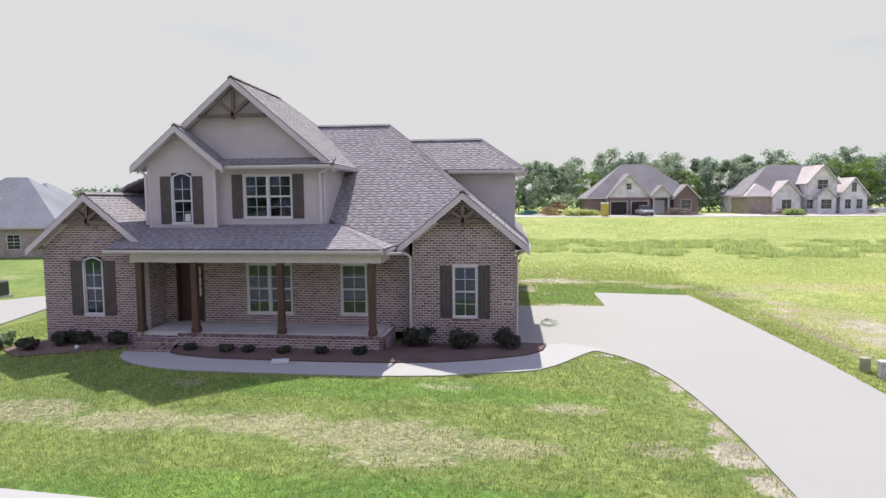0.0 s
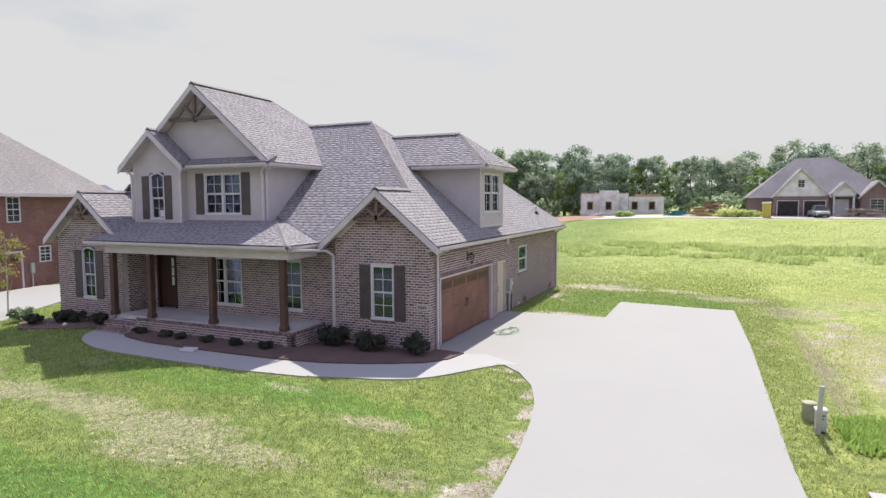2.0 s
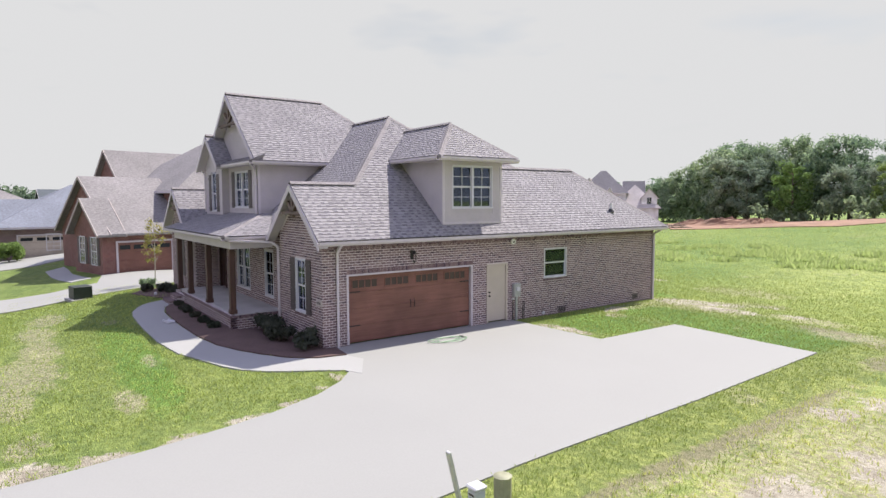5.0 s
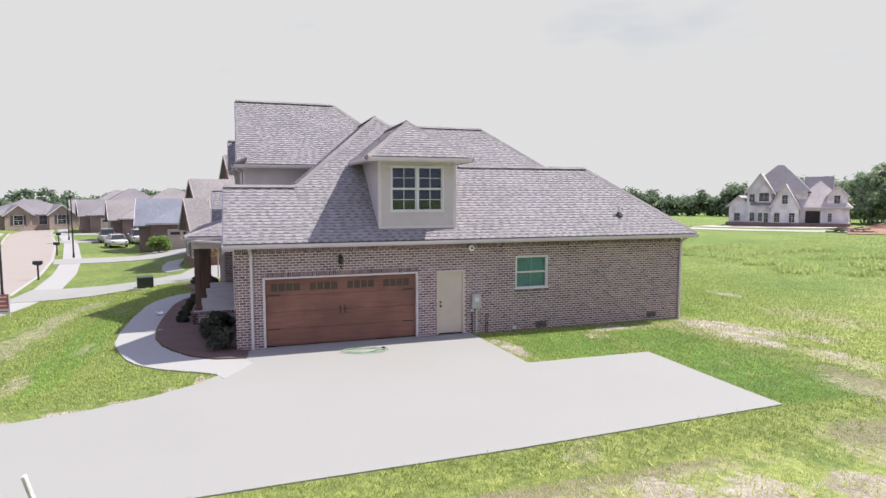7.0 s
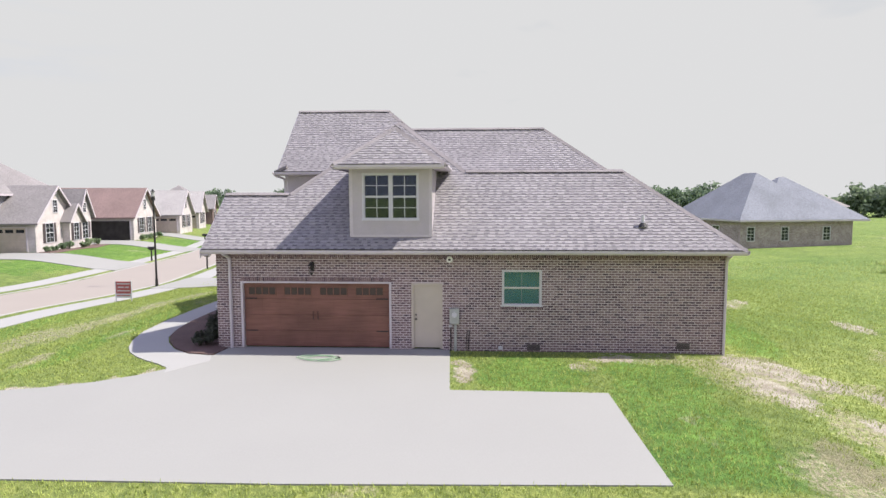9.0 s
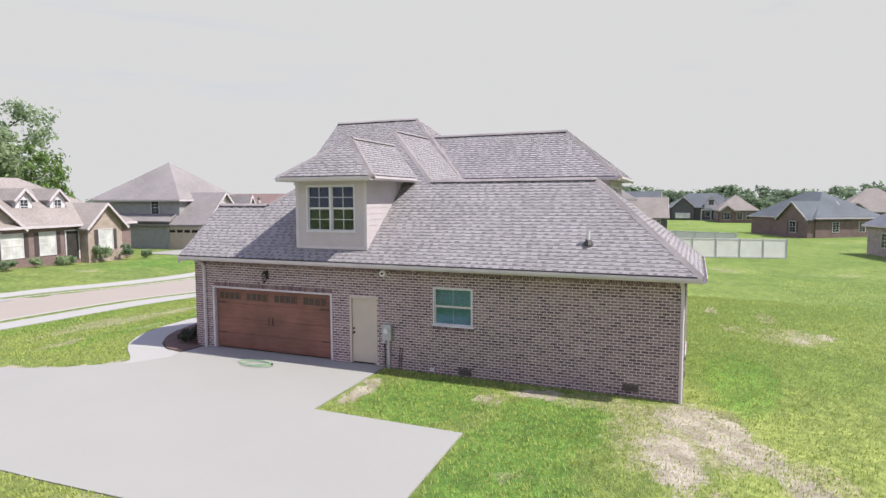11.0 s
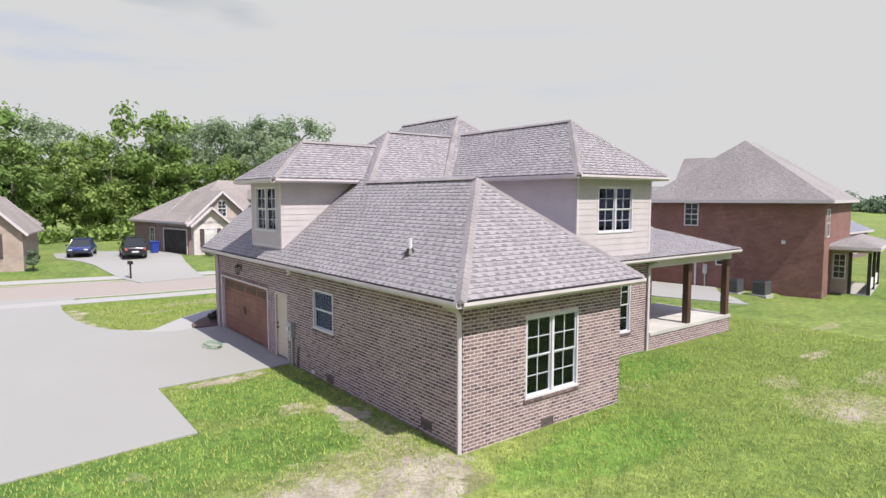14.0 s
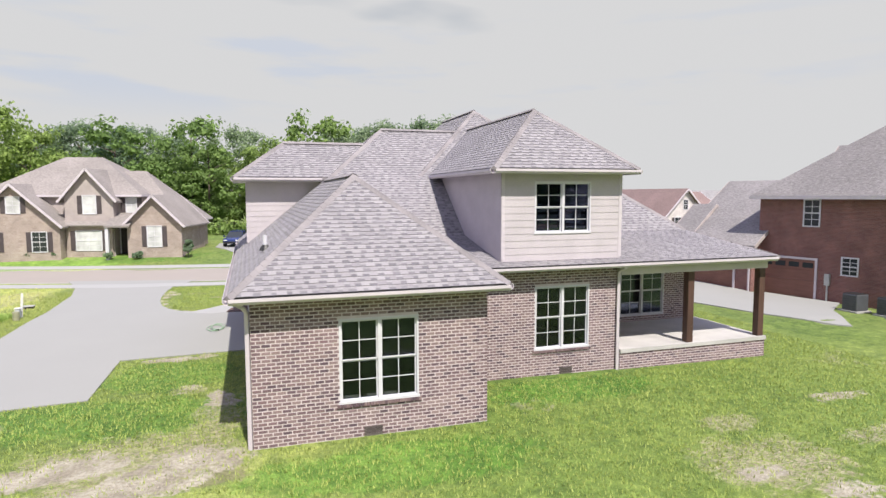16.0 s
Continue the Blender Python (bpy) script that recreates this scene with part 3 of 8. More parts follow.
WR = (-2.68, 8.2, 5.873)      # where the back wing's ridge meets the main hip
slopes = [
    [(.42, -.3, EZ), (.42, 16.92, EZ), (-2.68, 13.82, 5.873), WR, (-5.2, 5.5, 7.965), (-1.7, 1.99, 5.06), (-1.7, -.3, 5.06)],
    [(-1.7, -.3, 5.06), (-1.7, 1.99, 5.06), (-3.82, -.13, EZ), (-3.82, -.3, EZ)],
    [(-5.2, 5.5, 7.965), (-8.4, 5.5, 7.965), (-6.6, .9, 4.155), (-6.48, .9, 4.155), (-4.0, -.13, EZ), (-3.82, -.13, EZ), (-1.7, 1.99, 5.06)],
    [(-5.2, 5.5, 7.965), WR, (-4.945, 10.62, 3.99), (-15.92, 10.62, 3.99), (-11.1, 5.5, 7.965)],
    [(-4.945, 10.62, 3.99), (-5.776, 14.07, EZ), (-16.75, 14.07, EZ), (-15.92, 10.62, 3.99)],
    [(-2.68, 13.82, 5.873), (-5.78, 16.92, EZ), (-5.776, 14.07, EZ), (-4.945, 10.62, 3.99), WR],
    [(-2.68, 13.82, 5.873), (.42, 16.92, EZ), (-5.78, 16.92, EZ)],
    [(-16.75, 1.0, EZ), (-16.75, 14.07, EZ), (-15.92, 10.62, 3.99), (-11.1, 5.5, 7.965), (-14.2, 1.0, 5.41)],
    # upper block
    [(-6.1, .1, 6.05), (-6.1, 7.95, 6.05), (-9.6, 4.45, 9.02), (-9.6, .1, 9.02)],
    [(-13.1, .1, 6.05), (-9.6, .1, 9.02), (-9.6, 4.45, 9.02), (-13.1, 7.95, 6.05)],
    [(-9.6, 4.45, 9.02), (-6.1, 7.95, 6.05), (-13.1, 7.95, 6.05)],
    # bay gable
    [(-9.83, -.28, 6.05), (-9.83, .5, 6.05), (-11.475, .5, 7.41), (-11.475, -.28, 7.41)],
    [(-13.12, -.28, 6.05), (-11.475, -.28, 7.41), (-11.475, 1.6, 7.41), (-13.12, 1.6, 6.05)],
    # skirt roof under the main gable
    [(-10.0, -.02, 6.06), (-6.1, -.02, 6.06), (-6.1, .5, 6.30), (-10.0, .5, 6.30)],
    # left wing
    [(-12.05, -1.17, EZ), (-12.05, 3.0, EZ), (-14.25, 3.0, 5.1), (-14.25, -1.17, 5.1)],
    [(-16.45, -1.17, EZ), (-14.25, -1.17, 5.1), (-14.25, 3.0, 5.1), (-16.45, 3.0, EZ)],
    # porch roof
    [(-13.2, -1.75, EZ), (-4.0, -1.75, EZ), (-6.1, .36, 4.0), (-13.2, .36, 4.0)],
    [(-4.0, -1.75, EZ), (-4.0, -.13, EZ), (-6.1, .71, 4.0), (-6.1, .36, 4.0)],
    # garage dormer
    [(.42, 4.05, 6.0), (.42, 7.6, 6.0), (-1.36, 5.825, 7.33)],
    [(.42, 7.6, 6.0), (-2.83, 7.6, 6.0), (-4.43, 5.825, 7.33), (-1.36, 5.825, 7.33)],
    [(.42, 4.05, 6.0), (-1.36, 5.825, 7.33), (-4.43, 5.825, 7.33), (-2.83, 4.05, 6.0)],
    # back dormer
    [(-6.55, 14.05, 6.1), (-6.55, 7.9, 6.1), (-8.93, 5.5, 8.07), (-8.93, 11.67, 8.07)],
    [(-11.31, 14.05, 6.1), (-8.93, 11.67, 8.07), (-8.93, 5.5, 8.07), (-11.31, 7.9, 6.1)],
    [(-8.93, 11.67, 8.07), (-6.55, 14.05, 6.1), (-11.31, 14.05, 6.1)],
]
for i, poly in enumerate(slopes):
    shingle_roof(house, poly, solo=near_roof if i in (0, 6) else None)
for a, b in (((-1.7, -.3, 5.06), (-1.7, 1.99, 5.06)), ((-1.7, 1.99, 5.06), (-5.2, 5.5, 7.965)), ((-5.2, 5.5, 7.965), (-8.6, 5.5, 7.965)),
             ((-5.2, 5.5, 7.965), WR), (WR, (-2.68, 13.82, 5.873)), ((.42, 16.92, EZ), (-2.68, 13.82, 5.873)), ((-5.78, 16.92, EZ), (-2.68, 13.82, 5.873)),
             ((-9.6, .1, 9.02), (-9.6, 4.45, 9.02)), ((-6.1, 7.95, 6.05), (-9.6, 4.45, 9.02)), ((-13.1, 7.95, 6.05), (-9.6, 4.45, 9.02)),
             ((-11.475, -.28, 7.41), (-11.475, .5, 7.41)), ((-14.25, -1.17, 5.1), (-14.25, 3.0, 5.1)), ((-4.0, -1.75, EZ), (-6.1, .36, 4.0)),
             ((.42, 4.05, 6.0), (-1.36, 5.825, 7.33)), ((.42, 7.6, 6.0), (-1.36, 5.825, 7.33)), ((-1.36, 5.825, 7.33), (-4.43, 5.825, 7.33)),
             ((-6.55, 14.05, 6.1), (-8.93, 11.67, 8.07)), ((-11.31, 14.05, 6.1), (-8.93, 11.67, 8.07)), ((-8.93, 11.67, 8.07), (-8.93, 5.5, 8.07)),
             ((-16.75, 14.07, EZ), (-15.92, 10.62, 3.99)), ((-15.92, 10.62, 3.99), (-11.1, 5.5, 7.965))):
    ridge_cap(house, a, b)

# eaves: gutters, soffits, rake boards
for a, b, o in (((.40, -.3, EZ - .03), (.40, 16.9, EZ - .03), (1, 0, 0)), ((.40, 16.90, EZ - .03), (-5.76, 16.90, EZ - .03), (0, 1, 0)),
                ((-5.76, 14.05, EZ - .03), (-16.7, 14.05, EZ - .03), (0, 1, 0)), ((-13.2, -1.73, EZ - .03), (-4.0, -1.73, EZ - .03), (0, -1, 0)),
                ((-4.02, -1.73, EZ - .03), (-4.02, -.13, EZ - .03), (1, 0, 0)), ((-6.12, -.02, 6.02), (-6.12, 7.9, 6.02), (1, 0, 0)),
                ((-10.0, 0.0, 6.02), (-6.12, 0.0, 6.02), (0, -1, 0)), ((-13.08, .0, 6.02), (-13.08, 7.9, 6.02), (-1, 0, 0)),
                ((.40, 4.07, 5.97), (.40, 7.58, 5.97), (1, 0, 0)), ((.40, 7.58, 5.97), (-2.6, 7.58, 5.97), (0, 1, 0)), ((.40, 4.07, 5.97), (-2.6, 4.07, 5.97), (0, -1, 0)),
                ((-6.57, 14.03, 6.07), (-11.29, 14.03, 6.07), (0, 1, 0)), ((-6.57, 8.0, 6.07), (-6.57, 14.03, 6.07), (1, 0, 0)), ((-11.29, 8.0, 6.07), (-11.29, 14.03, 6.07), (-1, 0, 0)),
                ((-16.72, 1, EZ - .03), (-16.72, 14.05, EZ - .03), (-1, 0, 0)), ((-5.76, 16.9, EZ - .03), (-5.76, 14.2, EZ - .03), (-1, 0, 0))):
    gutter(house, a, b, o)
for r in ((0.008, .40, -.26, 16.88, 3.14, 3.17), (-5.75, 0.008, 16.51, 16.88, 3.14, 3.17), (-5.75, -5.38, 14.05, 16.5, 3.14, 3.17), (-10.93, -5.76, 13.66, 14.03, 3.14, 3.17),
          (-16.7, -10.94, 10.31, 14.03, 3.14, 3.17), (-13.15, -4.03, -1.70, .34, 3.12, 3.16), (-6.49, -6.13, .02, 4.5, 5.90, 5.93), (-10.24, -6.5, .01, .34, 5.90, 5.93),
          (0.008, .39, 4.1, 7.55, 5.87, 5.90), (-2.6, .008, 7.16, 7.57, 5.871, 5.901), (-2.6, .008, 4.08, 4.49, 5.871, 5.901), (-11.28, -6.58, 13.67, 14.02, 5.97, 6.0), (-6.94, -6.58, 7.9, 13.66, 5.97, 6.0)):
    boxes("soffit", M_trim, house, [r])
rake(house, (-1.7, -.30, 5.02), (-3.86, -.30, 3.23), (.46, -.30, 3.23))
rake(house, (-14.25, -1.17, 5.06), (-16.46, -1.17, 3.23), (-12.04, -1.17, 3.23))
rake(house, (-9.6, .1, 8.98), (-13.12, .1, 5.99), (-6.08, .1, 5.99))
rake(house, (-11.475, -.28, 7.37), (-13.14, -.28, 5.99), (-9.81, -.28, 5.99))
# closed rake soffits and frieze boards under the front gables
for cx, y0, y1, zp, half, sl in ((-1.7, -.29, 0, 4.90, 2.15, .83), (-14.25, -1.16, -.85, 4.94, 2.2, .83), (-9.6, .11, .48, 8.86, 3.5, .85), (-11.475, -.27, .05, 7.25, 1.66, .83)):
    for s in (-1, 1):
        bm = bm_new()
        slab(bm, [(cx, y0, zp), (cx + s * half, y0, zp - half * sl), (cx + s * half, y1, zp - half * sl), (cx, y1, zp)], 0.03)
        part("rake_soffit", bm, M_trim, house)
truss(house, -1.7, -.20, 4.88, 0.85, 0.78)
truss(house, -14.25, -1.07, 4.92, 0.85, 0.78)
truss(house, -9.6, .22, 8.85, 1.25, 1.12, 0.85)
# downspouts
downspout(house, [(.46, .42, 3.15), (.14, .48, 3.0), (.06, .48, 2.9), (.06, .48, -.1)])
downspout(house, [(.46, 16.42, 3.15), (.14, 16.44, 3.0), (.06, 16.45, 2.9), (.06, 16.45, -.1)])
downspout(house, [(-4.0, -1.6, 3.15), (-3.62, -.2, 3.05), (-3.46, -.06, 2.9), (-3.46, -.06, .2)])
downspout(house, [(-6.2, -.05, 5.9), (-6.6, .24, 5.75), (-6.6, .28, 5.6), (-6.6, .28, 4.0)])
downspout(house, [(-10.85, 14.1, 3.15), (-10.86, 13.75, 3.0), (-10.86, 13.72, 2.9), (-10.86, 13.72, -.2)])
downspout(house, [(-12.95, -.1, 5.9), (-12.76, -.02, 5.75), (-12.76, .0, 5.6), (-12.76, .0, 4.0)])

# windows
window(house, "y", 0.0, -1, -2.06, -1.23, 0.87, 2.63, 1, 2, 2, back_sheet=M_grey_fill)
shutters(house, "y", 0.0, -1, -2.06, -1.23, 0.87, 2.63)
window(house, "y", -0.85, -1, -14.66, -13.92, 0.95, 2.95, 1, 2, 2, arch=True, back_sheet=M_grey_fill)
shutters(house, "y", -0.85, -1, -14.66, -13.92, 0.95, 2.95, 0.42, True)
window(house, "y", 0.35, -1, -9.37, -7.71, 0.85, 2.63, 2, 2, 2, back_sheet=M_grey_fill)
window(house, "y", 0.35, -1, -5.98, -5.05, 0.85, 2.63, 1, 2, 2, back_sheet=M_grey_fill)
window(house, "y", 0.05, -1, -11.86, -11.10, 4.02, 5.80, 1, 2, 2, arch=True)
shutters(house, "y", 0.05, -1, -11.86, -11.10, 4.02, 5.80, 0.38, True)
window(house, "y", 0.35, -1, -9.38, -7.63, 4.2, 5.73, 2, 2, 2, back_sheet=M_night, lean=.035)
shutters(house, "y", 0.35, -1, -9.38, -7.63, 4.2, 5.73, 0.40)
window(house, "x", 0.0, 1, 9.41, 10.69, 1.43, 2.62, 1, 2, 1, back_sheet=M_teal_sheen, glass=M_coated, out=.013)
window(house, "x", 0.0, 1, 4.9, 6.73, 4.21, 5.73, 2, 2, 2, back_sheet=M_night, lean=.045)
window(house, "y", 16.5, 1, -3.67, -1.85, 0.72, 2.63, 2, 2, 2, sill=True)
window(house, "y", 13.65, 1, -9.87, -8.04, 0.71, 2.63, 2, 2, 2, sill=True)
window(house, "y", 13.65, 1, -9.87, -8.0, 4.2, 5.73, 2, 2, 2, back_sheet=M_night)
window(house, "y", 10.3, 1, -15.2, -13.25, 0.75, 2.63, 2, 2, 2)

# rooms behind the glass
for r in ((-16.1, -12.6, -.62, 3.0, .40, .45), (-12.2, -.25, .6, 13.4, .40, .45), (-5.15, -.25, 13.4, 16.28, .38, .43), (-16.1, -10.9, 3.0, 10.08, .38, .43)):
    boxes("room_floor", M_inside, house, [r])
for r in ((-16.1, -.25, .6, 10.0, 3.02, 3.06), (-5.15, -.25, 10.0, 16.28, 3.0, 3.04), (-10.7, -5.15, 10.0, 13.4, 3.01, 3.05)):
    boxes("room_ceiling", M_inside, house, [r])
for r in ((-10.3, -10.2, .6, 10.0, .45, 3.0), (-7.0, -6.9, .6, 13.4, .45, 3.0), (-5.1, -.3, 12.3, 12.4, .43, 3.0), (-15.9, -10.5, 5.0, 5.1, .45, 3.0), (-3.4, -.3, 7.9, 8.0, .0, 3.0), (-10.6, -7.1, 9.0, 9.1, .43, 3.0)):
    boxes("room_wall", M_inside, house, [r])

# garage door
gd = empty("garage_door", house)
for k in range(4):
    z0, z1 = 0.012 + k * 0.53, 0.012 + (k + 1) * 0.53 - 0.006
    bm = bm_new()
    box(bm, -.14, -.095, 0.89, 5.73, z0, z1)
    if k < 3:
        for i in range(8):
            y0 = 0.93 + i * 0.598
            box(bm, -.095, -.0915, y0, y0 + 0.56, z0 + 0.04, z1 - 0.04)
    part("door_section", bm, M_garage, gd, bevel=0.003)
for i in range(4):
    y0 = 1.02 + i * 1.196
    boxes("window_surround", M_garage, gd, [(-.095, -.075, y0, y0 + .94, 1.72, 1.745), (-.095, -.075, y0, y0 + .94, 1.985, 2.01)] +
          [(-.095, -.0755, y0 + j * .2275, y0 + j * .2275 + .03, 1.745, 1.985) for j in range(5)])
    boxes("pane", M_garagepane, gd, [(-.092, -.088, y0 + .02, y0 + .92, 1.745, 1.985)])
    boxes("dark_backing", M_dark, gd, [(-.0945, -.093, y0 + .02, y0 + .92, 1.745, 1.985)])
for y0, y1 in ((.92, 1.32), (5.30, 5.70)):
    for z in (.52, 1.60):
        boxes("strap_hinge", M_black, gd, [(-.088, -.078, y0, y1, z, z + .035)], bevel=0.003)
for y in (3.20, 3.36):
    bm = bm_new()
    tube(bm, [(-.088, y, .92), (-.05, y, .95), (-.045, y, 1.06), (-.05, y, 1.17), (-.088, y, 1.20)], .012, 6)
    part("pull_handle", bm, M_black, gd)
boxes("door_casing", M_trim, house, [(-.15, .022, .80, .875, -.02, 2.14), (-.15, .022, 5.745, 5.82, -.02, 2.14), (-.15, .022, .80, 5.82, 2.14, 2.20)], bevel=0.004)
boxes("reveal", M_trim, house, [(-.2, -.14, .84, 5.78, 2.13, 2.2)])
# side door
sd = empty("side_door", house)
boxes("leaf", M_door, sd, [(-.08, -.035, 6.55, 7.41, .03, 2.09)], bevel=0.004)
boxes("door_casing", M_door, sd, [(-.12, .022, 6.47, 6.55, 0, 2.16), (-.12, .022, 7.41, 7.49, 0, 2.16), (-.12, .022, 6.55, 7.41, 2.09, 2.16)], bevel=0.004)
for z, r in ((.98, .032), (1.12, .026)):
    bm = bm_new()
    tube(bm, [(-.035, 6.62, z), (.03, 6.62, z)], r, 10)
    part("door_knob", bm, M_black, sd)
# front door
fd = empty("front_door", house)
boxes("leaf", M_fdoor, fd, [(-11.88, -11.04, .42, .47, .57, 2.58)], bevel=0.004)
boxes("door_casing", M_fdoor, fd, [(-11.96, -11.88, .30, .5, .55, 2.64), (-11.04, -10.96, .30, .5, .55, 2.64), (-11.88, -11.04, .30, .5, 2.58, 2.64)])
for z in (1.45, 1.82, 2.19):
    boxes("pane", M_pale, fd, [(-11.28, -11.10, .405, .42, z, z + .32)])
for x in (-11.70, -11.35):
    boxes("panel", M_fdoor, fd, [(x - .12, x + .12, .408, .42, .75, 1.35)], bevel=0.006)

# front porch: brick base, floor, posts, beam
brick_wall(house, "y", -1.55, -1, -12.4, -4.05, -.4, Top(.48), [(-12.3, -10.9, -.6, .60)], extra=soldier(-10.9, -4.05, .47, .545, .03))
brick_wall(house, "x", -4.05, 1, -1.55, .2, -.4, Top(.48), extra=soldier(-1.55, .2, .47, .545, .03))
M_porch = simple("porch_concrete", (.46, .445, .44), 0.8, 0.12, 1.2, fine=40)
boxes("porch_floor", M_porch, house, [(-12.2, -4.25, -1.35, .35, .40, .545)])
for top, yf in ((.375, -1.82), (.195, -2.13)):
    st = empty("porch_step", house)
    boxes("step_core", M_mortar, st, [(-12.27, -10.93, yf + .012, -1.36, -.3, top - .014)])
    many_boxes("step_edge", M_brick, st, [(r[0], r[1], yf, yf + .195, top - .088, top) for r in soldier(-12.28, -10.92, 0, 1)])
    many_boxes("step_tread", M_brick, st, [(-12.28 + .2267 * k, -12.29 + .2267 * (k + 1), yf + .205, yf + .30, top - .02, top) for k in range(6)])
    many_boxes("step_riser", M_brick, st, [(-12.28 + .2267 * k, -12.30 + .2267 * (k + 1), yf + .004, yf + .1, top - .175, top - .108) for k in range(6)])
for x in (-12.25, -10.35, -7.45, -4.47):
    p = empty("porch_post", house)
    boxes("shaft", M_post, p, [(x - .10, x + .10, -1.46, -1.26, .55, 2.86)], bevel=0.012)
    boxes("plinth", M_post, p, [(x - .125, x + .125, -1.485, -1.235, .545, .70)], bevel=0.01)
boxes("porch_beam", M_trim, house, [(-12.5, -4.15, -1.50, -1.22, 2.84, 3.13), (-4.43, -4.15, -1.22, -.0, 2.84, 3.13), (-12.5, -12.4, -1.22, .0, 2.84, 3.13)], bevel=0.006)
# back porch
brick_wall(house, "y", 13.75, 1, -16.65, -10.93, -.6, Top(.40))
brick_wall(house, "x", -16.65, -1, 10.3, 13.6, -.6, Top(.40))
boxes("porch_floor", M_porch, house, [(-16.69, -10.94, 10.3, 13.79, .41, .535)])
for x in (-13.6, -16.5):
    p = empty("porch_post", house)
    boxes("shaft", M_post, p, [(x - .12, x + .12, 13.48, 13.72, .535, 2.86)], bevel=0.012)
boxes("porch_beam", M_trim, house, [(-16.68, -10.95, 13.46, 13.74, 2.86, 3.13), (-16.68, -16.40, 10.3, 13.46, 2.86, 3.13)], bevel=0.006)


# ---- ground ----
def smooth(a, b, v):
    t = min(1.0, max(0.0, (v - a) / (b - a)))
    return t * t * (3 - 2 * t)


def gz(x, y):
    """The lie of the land."""
    z = -0.06
    if y < -0.5:
        z -= 0.031 * min(-0.5 - y, 9.5)
    if y > 15:
        z -= 0.02 * min(y - 15, 12)
    if x < -6 and y > 10:
        z -= 0.010 * min(-6 - x, 10)
    if y < 0:
        z -= 0.40 * smooth(-6, -20, x) * smooth(-2, -9, y)
        z += 0.85 * smooth(0, -8.5, y - float(np.interp(x, STREET_X, STREET_F)))
    z += 2.6 * smooth(22, 92, y) * smooth(-62, 5, x) + 0.5 * smooth(25, 70, y) * smooth(0, -60, x)
    if y < 0 and x < 1.5:         # the raised bed and path before the porch
        z += 0.13 * smooth(1.5, -1.0, x) * smooth(-.3, -1.6, y) * smooth(-7.5, -4.2, y) * smooth(-19, -16, x)
    z -= 0.024 * min(12.0, max(0.0, -18 - x)) * smooth(-2, 4, y)
    z -= 0.10 * smooth(3.5, 9.0, x) * smooth(-9, -3, y)
    return z


def near_line(x):
    """Where the house lots end at the pavement, and where the far kerb of the street runs."""
    return float(np.interp(x, STREET_X, STREET_N)), float(np.interp(x, STREET_X, STREET_F))


STREET_X = [-220, -120, -90, -65, -42, -30, -20, -12, -6, 0, 8, 15, 25, 40, 70]
STREET_N = [-50, -33, -26, -19, -13.5, -11.2, -9.9, -9.9, -10.6, -10.95, -12.0, -14.2, -18, -24, -37]
STREET_F = [-58, -41, -34, -27, -20.9, -19.4, -18.8, -18.3, -19.1, -20.3, -21.8, -23.5, -27, -33, -46]


